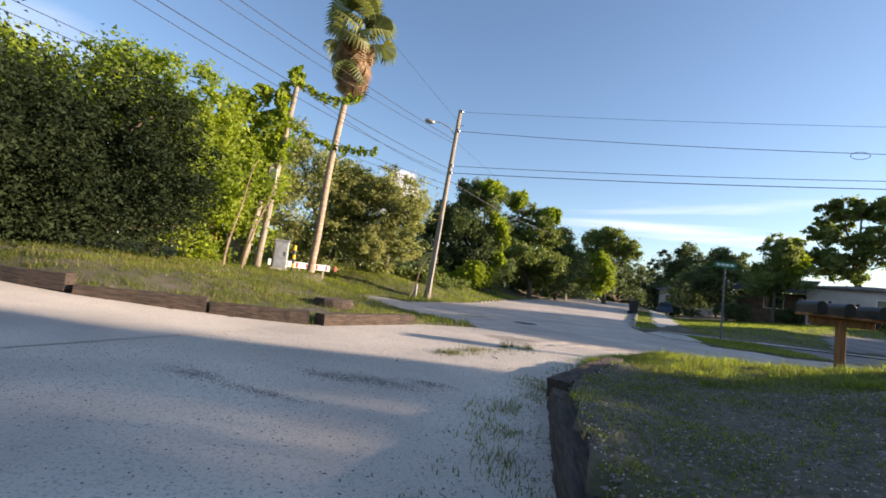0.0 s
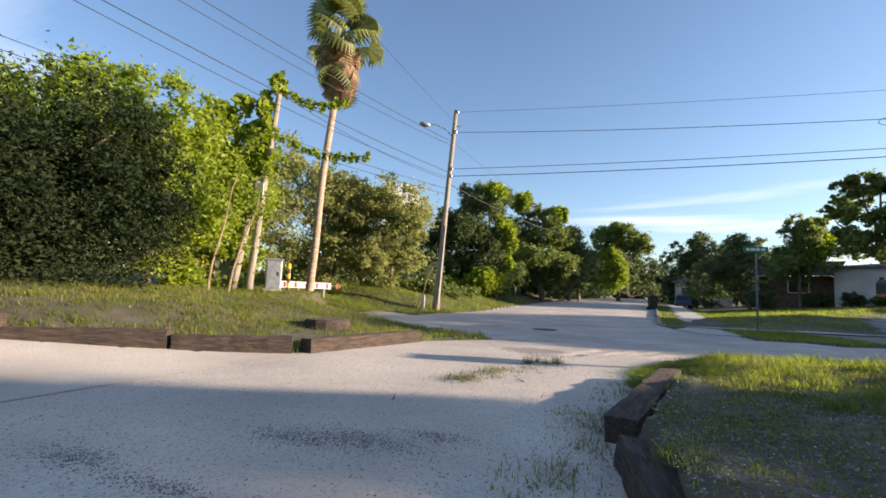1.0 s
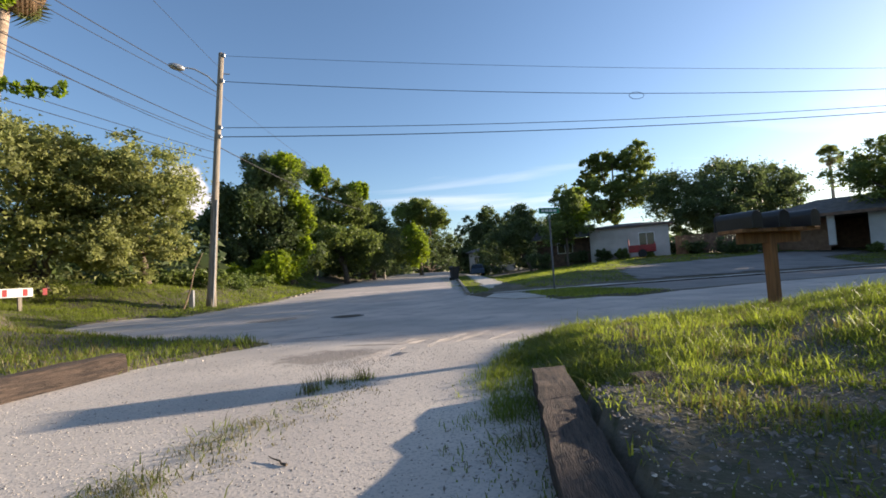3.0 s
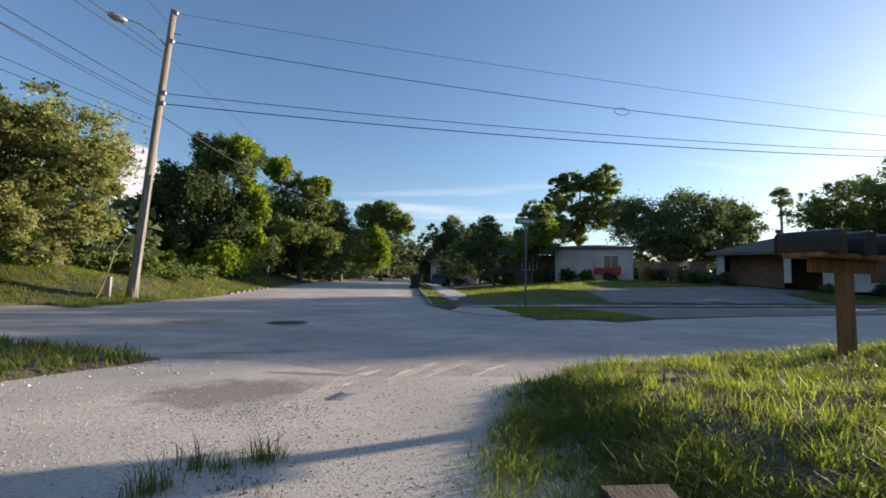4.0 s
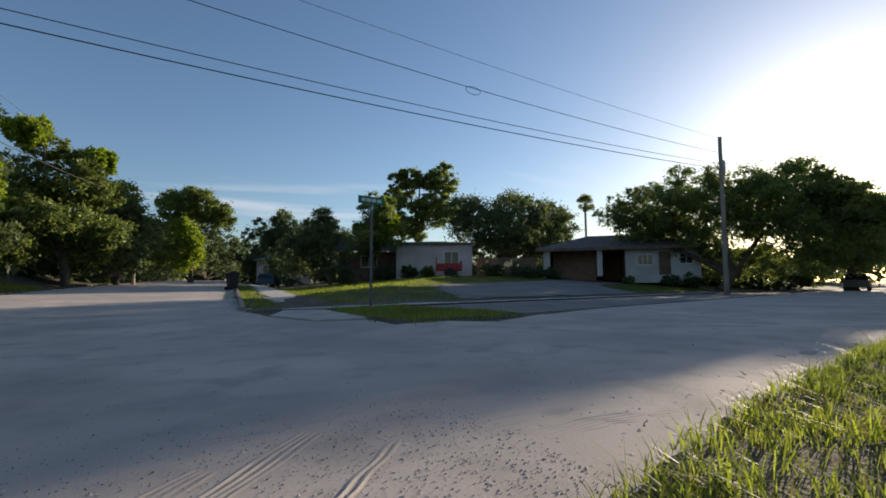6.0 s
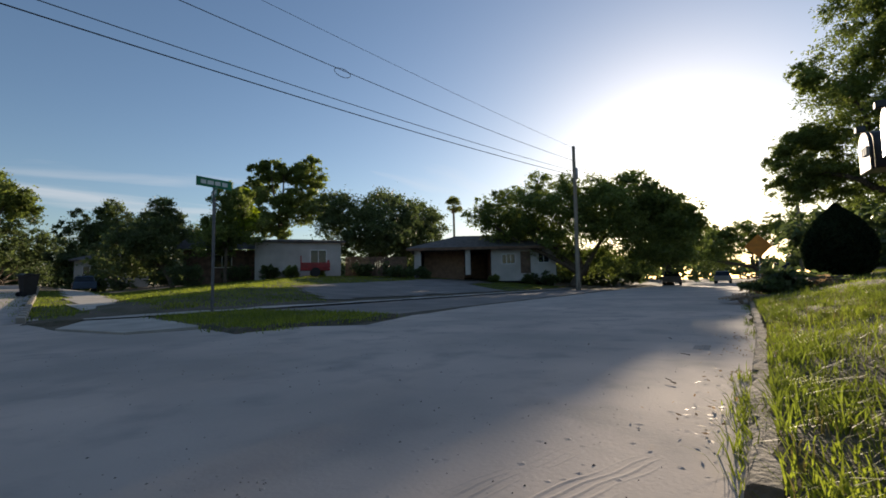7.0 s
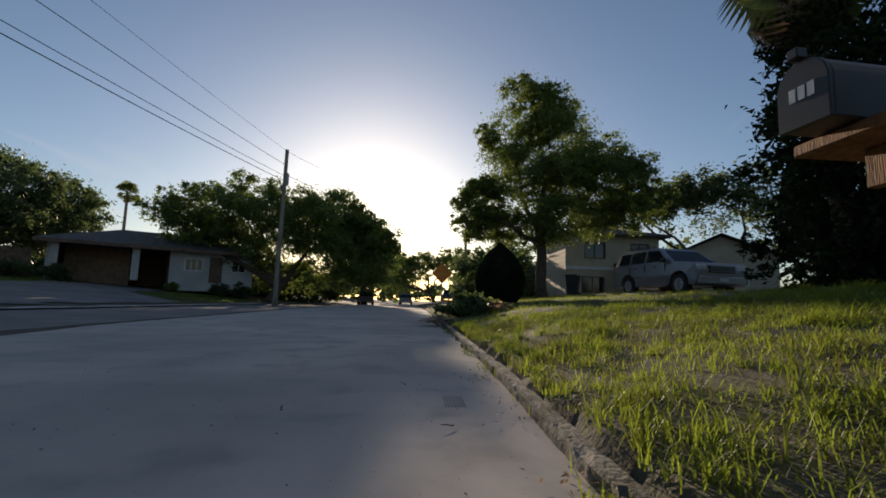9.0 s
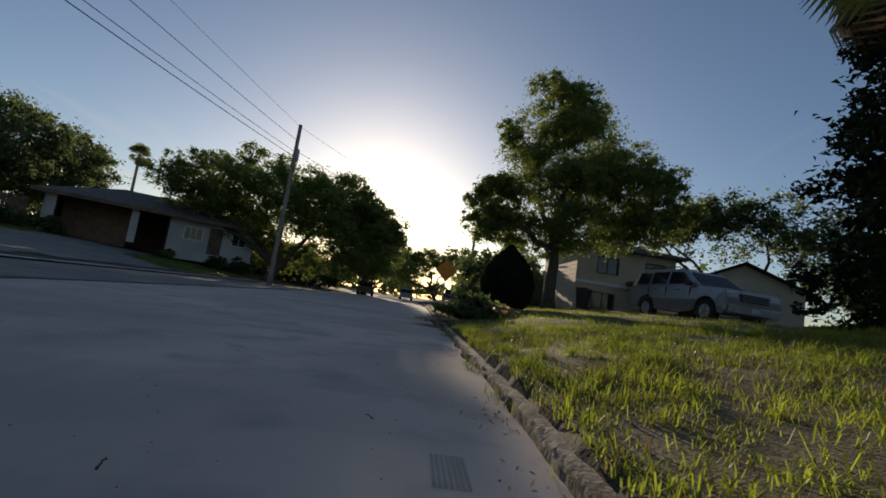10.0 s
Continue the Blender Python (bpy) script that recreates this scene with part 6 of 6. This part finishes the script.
specks("sand_scuffs", 1300, (0.8, 5.0, 6.6, 9.6), 0.022, M_ROAD, "scuffed and trodden loose sand on the street", "sand", 0.0, lambda x, y: x < 5 and uv(x, y)[1] > 0.15 and rng.random() < math.exp(-((x - 2.6 - (y - 8.6)) / 1.2) ** 2), 0.2)

specks("mouth_pebbles", 16000, (-2.2, 2.6, 7.4, 10.2), 0.0042, M_PEBBLE, "loose pale shell strewn over the mouth of the drive", "gravel", 0.003, lambda x, y: rng.random() < math.exp(-((y - 8.3) / 0.8) ** 2) and uv(x, y)[1] > -0.4 - 0.3 * x, 0.6)
specks("mouth_grit", 9000, (-2.2, 2.6, 7.4, 10.6), 0.0036, M_DARKPEBBLE, "dark grit strewn over the mouth of the drive", "gravel", 0.003, lambda x, y: rng.random() < 0.8 * math.exp(-((y - 8.5) / 1.0) ** 2) and uv(x, y)[1] > -0.4 - 0.3 * x, 0.6)
specks("rubble", 900, (-3.2, -0.9, 7.4, 9.0), 0.02, M_PEBBLE, "broken pale shell rubble at the tip of the verge", "rubble", 0.004, lambda x, y: rng.random() < math.exp(-((y - float(west_y(x)) + 0.25) / 0.3) ** 2) and x < -1.0, 0.9)

# sand ridges left by tyres
v, f = [], []
for (x0, y0, ang, ln) in ((0.16, 7.36, 1.1, 0.24),):
    for k in range(int(ln / 0.06)):
        for s in (-1, 1):
            cx = x0 + math.cos(ang) * k * 0.06
            cy = y0 + math.sin(ang) * k * 0.06
            dx, dy = -math.sin(ang) * s, math.cos(ang) * s
            ex, ey = cx + dx * 0.07 + math.cos(ang) * 0.05, cy + dy * 0.07 + math.sin(ang) * 0.05
            wx, wy = math.cos(ang) * 0.008, math.sin(ang) * 0.008
            b = len(v)
            zb = 0.007 if y0 < 8 else 0.001
            v += [(cx - wx, cy - wy, zb), (cx + wx, cy + wy, zb), (ex + wx, ey + wy, zb), (ex - wx, ey - wy, zb), (cx, cy, zb + 0.008), (ex, ey, zb + 0.004)]
            f += [(b, b + 4, b + 5, b + 3), (b + 1, b + 2, b + 5, b + 4), (b, b + 1, b + 4), (b + 3, b + 5, b + 2)]
for row in range(16):
    for col in range(7):
        cx, cy = 6.61 + (row - 8) * 0.019 * UX - (col - 3) * 0.019 * UY, 9.34 + (row - 8) * 0.019 * UY + (col - 3) * 0.019 * UX
        b = len(v)
        sk = 0.004 if col < 3 else -0.004
        v += [(cx - 0.005 + sk, cy - 0.008, 0.001), (cx + 0.005 + sk, cy - 0.008, 0.001), (cx + 0.005 - sk, cy + 0.008, 0.001), (cx - 0.005 - sk, cy + 0.008, 0.001), (cx, cy, 0.006)]
        f += [(b, b + 1, b + 4), (b + 1, b + 2, b + 4), (b + 2, b + 3, b + 4), (b + 3, b, b + 4)]
for pts, band, zb in ((((-0.24, 6.8), (-0.08, 7.3), (0.1, 7.8), (0.28, 8.25), (0.5, 8.75)), 0.24, 0.004), (((0.42, 7.65), (0.7, 8.25), (0.95, 8.65), (1.3, 9.05)), 0.16, 0.003), (((0.66, 7.75), (0.92, 8.25), (1.2, 8.65), (1.75, 9.3)), 0.16, 0.003), (((1.2, 7.95), (1.6, 8.5), (2.05, 9.0)), 0.1, 0.003), (((2.1, 8.95), (2.8, 9.02), (3.6, 8.95)), 0.14, -0.001), (((1.2, 9.4), (1.7, 9.5), (2.2, 9.62)), 0.16, -0.0005), (((2.6, 8.75), (3.1, 8.78), (3.7, 8.66)), 0.18, -0.0005)):
    q = np.array(pts)
    for line in range(int(band / 0.034)):
        off = (line + 0.5) * 0.034 - band / 2
        rows = []
        for k in range(31):
            s = k / 30 * (len(q) - 1)
            i = min(int(s), len(q) - 2)
            c, d = q[i] + (q[i + 1] - q[i]) * (s - i), q[i + 1] - q[i]
            nrm = np.array((-d[1], d[0])) / np.hypot(*d)
            c = c + nrm * (off + 0.006 * math.sin(k * 0.9 + line))
            hh = (0.006 if zb > 0 else 0.003) * max(0.1, 0.75 + noise.noise((c[0] * 4, c[1] * 4, line * 0.3))) * math.sin(math.pi * (k + 0.5) / 31) ** 0.4
            rows.append((c - nrm * 0.013, c, c + nrm * 0.013, hh))
        b = len(v)
        for a, c, e, hh in rows:
            v += [(a[0], a[1], zb), (c[0], c[1], zb + hh), (e[0], e[1], zb)]
        for k in range(30):
            r = b + 3 * k
            f += [(r, r + 1, r + 4, r + 3), (r + 1, r + 2, r + 5, r + 4)]
tagged(raw("tyre_tread_ridges", v, f, M_ROAD), "small ridges of sand pressed by tyres", "tyre track", kind="stuff")


# ---- grass ----
def blades(name, px, py, hgt, wid, material, label, per=10, spread=0.06, lean=0.6, zmin=-10.0, simple=False):
    """Tufts of narrow bent blades at the given points."""
    n = len(px)
    m = n * per
    x = np.repeat(px, per) + rng.normal(size=m) * spread
    y = np.repeat(py, per) + rng.normal(size=m) * spread
    z = np.maximum(height(x, y), 0.003)
    ok = z > zmin
    x, y, z = x[ok], y[ok], z[ok]
    m = len(x)
    lush = np.array([0.55 + 0.9 * max(0.0, 0.5 + noise.noise((a * 2.2, b * 2.2, 6.0))) for a, b in zip(px, py)])
    h = np.repeat(np.asarray(hgt) * lush, per)[ok] * (0.35 + 0.95 * rng.random(m) ** 1.4)
    a = rng.random(m) * math.tau
    ln = h * lean * (0.3 + rng.random(m))
    dx, dy = np.cos(a), np.sin(a)
    w = wid * (0.6 + 0.8 * rng.random(m))
    sx, sy = -dy * w, dx * w
    b0 = np.stack([x - sx, y - sy, z - 0.01], 1)
    b1 = np.stack([x + sx, y + sy, z - 0.01], 1)
    mid = np.stack([x + dx * ln * 0.35, y + dy * ln * 0.35, z + h * 0.65], 1)
    s3 = np.stack([sx * 0.8, sy * 0.8, sx * 0], 1)
    tip = np.stack([x + dx * ln, y + dy * ln, z + h], 1)
    t3 = s3 * 0.15
    q = np.stack([b0, b1, tip + t3, tip - t3], 1) if simple else np.concatenate([np.stack([b0, b1, mid + s3, mid - s3], 1), np.stack([mid - s3, mid + s3, tip + t3, tip - t3], 1)])
    return tagged(quads(name, q, material), label, "grass", kind="stuff")


def scatter(n, x0, x1, y0, y1, test, patchy=0.0, scale=0.8):
    x, y = x0 + (x1 - x0) * rng.random(n), y0 + (y1 - y0) * rng.random(n)
    k = test(x, y)
    if patchy:
        nn = np.array([noise.noise((a * scale, b * scale, 3.0)) + 0.5 * noise.noise((a * scale * 3, b * scale * 3, 8.0)) for a, b in zip(x, y)])
        k &= nn > patchy - 0.5 + 0.25 * rng.normal(size=n)
    return x[k], y[k]


south = lambda x, y: (uv(x, y)[1] < kerb_v(uv(x, y)[0]) - 0.09) & (x > tie_x(y) + 0.05)
x, y = scatter(17000, 1.6, 13, 3.2, 11.5, south, 0.76, 1.9)
near_drive = step(5.5, 2.0, x)
blades("lawn_grass", x, y, 0.082 * (1 - 0.25 * near_drive) * (0.5 + 0.9 * rng.random(len(x)) ** 2), 0.0028, M_GRASS, "patchy bright green lawn grass along the kerb", 14, 0.06, 2.0)
x, y = scatter(1600, 1.6, 5.5, 4.6, 8.6, south, 0.5, 2.6)
blades("corner_grass", x, y, 0.09 * (0.5 + 1.2 * rng.random(len(x)) ** 2), 0.0024, M_GRASS, "lush grass at the corner of the drive", 14, 0.05, 1.6)
x, y = scatter(15000, 0.9, 8, -3, 5.4, south, 0.52, 1.6)
blades("sparse_grass", x, y, 0.030, 0.003, M_GRASS, "thin grass on shaded sandy soil", 10, 0.06, 1.8)
x, y = scatter(7500, 11, 30, 0, 16, south, 0.3, 0.5)
blades("upper_lawn_grass", x, y, 0.075, 0.007, M_GRASS, "sunlit grass on the sloping lawn", 8, 0.12, 0.9, simple=True)
x, y = scatter(5200, 1.6, 16, 6, 12.2, lambda x, y: south(x, y) & (uv(x, y)[1] > -0.32) & (uv(x, y)[1] < -0.07 + kerb_v(uv(x, y)[0])), 0.2, 1.6)
blades("kerb_grass", x, y, 0.07, 0.0032, M_GRASS, "tall grass leaning over the kerb", 12, 0.05, 0.9)
x, y = scatter(3500, 1.6, 12, 3.5, 11, south, 0.4)
blades("dry_lawn_grass", x, y, 0.06, 0.004, M_DRYGRASS, "dry straw-coloured grass in the lawn", 8, 0.06)
x, y = scatter(560, 1.9, 13, 3.0, 10.6, south)
blades("grass_clumps", x, y, 0.06 + 0.05 * rng.random(len(x)), 0.003, M_GRASS, "taller clumps of grass in the lawn", 60, 0.05, 1.3)

verge = lambda x, y: (y > west_y(x) + 0.1) & (y < north_west_y(x) - 0.05) & (x < -1.75)
x, y = scatter(21000, -16, -1.7, 0.5, 23, verge, 0.15)
blades("verge_grass", x, y, 0.08, 0.007, M_GRASS, "rough green grass on the verge behind the timbers", 9, 0.07, 0.9, simple=True)
x, y = scatter(4500, -13, -1.7, 1, 14, verge, 0.45)
blades("dry_verge_grass", x, y, 0.08, 0.006, M_DRYGRASS, "dry grass on the verge", 8, 0.08)
x, y = scatter(900, -6, -1.5, 3, 10, lambda x, y: verge(x, y) & (y < west_y(x) + 0.5))
blades("timber_grass", x, y, 0.12, 0.006, M_GRASS, "taller grass along the timber edge", 10, 0.06)
x, y = scatter(13000, -20, -6.3, 17, 42, lambda x, y: height(x, y) > 0.03, 0.05, 0.4)
blades("street_grass", x, y, 0.10, 0.014, M_GRASS, "mown green grass beside the side street", 7, 0.16, 0.9, simple=True)
x, y = scatter(30000, 2.3, 36, 13.5, 46, lambda x, y: (height(x, y) > 0.0) & ((y > 21.5) | (uv(x, y)[0] < 2.6)), -0.1, 0.4)
drive_x = 10.4 + (y - 22.3) * 0.27
keepg = (uv(x, y)[1] > 12.3) | ((uv(x, y)[1] < 10.8) & (uv(x, y)[0] < 2.6))
keepg &= ~((x > drive_x) & (x < 24 + (y - 24.8) * 0.55 + 5 * step(30, 32.5, y)) & (y < 29.5 + (x - 13.5) * 0.43))
keepg &= ~((x < 4.75 + (y - 19.6) * 0.068) & (x > 3.25 + (y - 19.6) * 0.068) & (y > 19.4))
blades("yard_grass", x[keepg], y[keepg], 0.07, 0.014, M_GRASS, "short green grass of the corner yard", 7, 0.16, 0.9, simple=True)
x, y = scatter(4200, 3.6, 10, 12.5, 21, lambda x, y: (uv(x, y)[1] > 5.9) & (uv(x, y)[1] < 10.8) & (uv(x, y)[0] < 2.7) & (x > 4.4), -0.1, 0.8)
blades("strip_grass", x, y, 0.055, 0.007, M_GRASS, "short grass of the strip at the street corner", 9, 0.1, 1.0, simple=True)
# weeds at the foot of the kerb
u = rng.random(110) * 11 - 2.6
keep = np.array([noise.noise((a * 1.5, 2.0, 5.0)) > 0.12 for a in u])
kx, ky = np.array([P(a, 0.03 + 0.05 * rng.random()) for a in u[keep]]).T
k2 = np.array([P(-2.9 + 1.9 * rng.random(), 0.02 + 0.1 * rng.random()) for _ in range(70)]).T
kx, ky = np.concatenate([kx, k2[0]]), np.concatenate([ky, k2[1]])
blades("kerb_weeds", kx, ky, 0.06, 0.003, M_GRASS, "grass and weeds sprouting at the foot of the kerb", 10, 0.04, 1.3)
# ragged fringe of grass creeping over the gravel at the corner
x, y = scatter(2600, 0.9, 2.5, 4.9, 7.8, lambda x, y: (x > tie_x(y) - 0.55 * step(7.7, 5.4, y) - 0.1) & (x < tie_x(y) + 0.5), 0.42, 2.8)
blades("fringe_grass", x, y, 0.07, 0.0024, M_GRASS, "ragged grass creeping over the gravel edge", 13, 0.05, 1.7)
x, y = scatter(700, 1.2, 2.2, 5.0, 6.9, lambda x, y: (x > tie_x(y) - 0.15) & (x < tie_x(y) + 0.4), 0.15, 3.0)
blades("edge_grass", x, y, 0.065, 0.0024, M_GRASS, "grass along the edge of the gravel", 13, 0.05, 1.7)
x, y = scatter(1500, 4.5, 9.5, 4.5, 8.5, south, 0.55, 2.4)
blades("bank_grass", x, y, 0.07, 0.0025, M_GRASS, "green grass on the bank above the kerb", 13, 0.06, 1.5)
tx, ty = np.array([-0.42, -0.40, -0.33, -0.2, -0.06, -0.03]), np.array([5.95, 6.02, 6.22, 6.2, 6.30, 6.28])
blades("gravel_tufts", tx, ty, np.array([0.13, 0.10, 0.11, 0.06, 0.11, 0.08]), 0.0022, M_DRYGRASS, "stiff tufts of weed standing in the gravel", 34, 0.028, 0.8)
blades("low_gravel_tufts", tx, ty, 0.06, 0.0026, M_GRASS, "green weed tufts standing in the gravel", 36, 0.05, 1.2)
x = np.array([-0.9, -0.6, -0.7, -0.75, 0.75, 1.0, -0.9, -0.35, 0.6, 0.66, 0.5, 0.62, 0.72, 1.2, 0.7])
y = np.array([4.4, 5.2, 4.9, 4.4, 3.5, 4.6, 4.3, 5.6, 3.1, 2.5, 2.0, 1.3, 2.9, 5.4, 0.8])
blades("gravel_weeds", x, y, np.array([0.05, 0.05, 0.06, 0.08, 0.05, 0.05, 0.05, 0.04, 0.05, 0.06, 0.06, 0.05, 0.06, 0.06, 0.05]), 0.0022, M_DRYGRASS, "small tufts of weeds in the gravel", 90, 0.09, 1.7)
blades("gravel_grass", x, y, 0.055, 0.003, M_GRASS, "green weeds along the edge of the gravel", 50, 0.13, 1.8)
x, y = scatter(800, 0.0, 1.7, 0.0, 6.6, lambda x, y: (x < tie_x(y) - 0.2) & (x > tie_x(y) - 0.75), 0.5, 1.5)
blades("edge_weeds", x, y, 0.035, 0.003, M_GRASS, "low weeds at the foot of the timbers", 12, 0.05)
x, y = scatter(260, -1.2, 0.3, 4.0, 6.3, lambda x, y: np.abs(y - 5.8 - 1.7 * x) < 0.4, 0.4, 1.5)
blades("middle_weeds", x, y, 0.022, 0.0035, M_DRYGRASS, "sparse weeds between the wheel tracks", 12, 0.05)


# twigs lying about
def twig(x, y, ang, ln, z=0.012):
    d = Vector((math.cos(ang), math.sin(ang), 0)) * ln / 2
    c = Vector((x, y, z))
    tagged(part("twig", trunk_mesh(c - d, c + d + Vector((0, 0, 0.01)), 0.0035 if ln < 0.12 else 0.006, 0.002, 0.03, 5, 5), M_BARK), "small dry twig lying on the ground", "twig", group="twigs on the ground")


for q in ((-1.08, 3.15, 1.9, 0.18), (-0.25, 4.6, 2.4, 0.16), (6.1, 10.2, 0.4, 0.05), (7.0, 9.75, 1.2, 0.04), (4.9, 9.05, 0.9, 0.10), (3.2, 8.6, 0.5, 0.08), (6.0, 9.3, 2.2, 0.07)):
    twig(*q)


def litter(name, pts, n, spread, material, label):
    x = np.concatenate([p[0] + rng.normal(size=n) * spread for p in pts])
    y = np.concatenate([p[1] + rng.normal(size=n) * spread * 0.6 for p in pts])
    z = np.maximum(height(x, y), 0.0) + 0.01 + 0.02 * rng.random(len(x))
    p = np.stack([x, y, z], 1)
    d = rng.normal(size=(len(x), 3)) * (1, 1, 0.25)
    d /= np.linalg.norm(d, axis=1)[:, None]
    b = np.cross(d, rng.normal(size=(len(x), 3)) * 0.3 + (0, 0, 1))
    b /= np.linalg.norm(b, axis=1)[:, None]
    return tagged(quads(name, np.stack([p - d * 0.016, p + b * 0.006, p + d * 0.016, p - b * 0.006], 1), material), label, "leaf litter", kind="stuff")


litter("gutter_litter", [P(-1.0, 0.12), P(0.2, 0.15), P(1.2, 0.1), P(-2.0, 0.2), P(4.0, 0.1)], 60, 0.22, M_DEADFROND, "dry leaf litter in the gutter")
litter("lawn_litter", [(2.4 + 0.5 * k, 3.0 + (k * 1.7) % 4.0) for k in range(14)], 200, 0.75, M_DEADFROND, "brown fallen leaves on the shaded lawn")
M_CHAFF = mat("dead_leaf_chaff", (0.23, 0.195, 0.155), (0.11, 0.09, 0.07), 0.9, 30, 3, 0, vary=0.35)
litter("shade_litter", [(1.05 + 0.4 * (k % 10), 0.3 + 0.5 * (k // 10) + 0.2 * (k % 2)) for k in range(100)], 80, 0.32, M_CHAFF, "small dead leaves and chaff on the shaded soil")
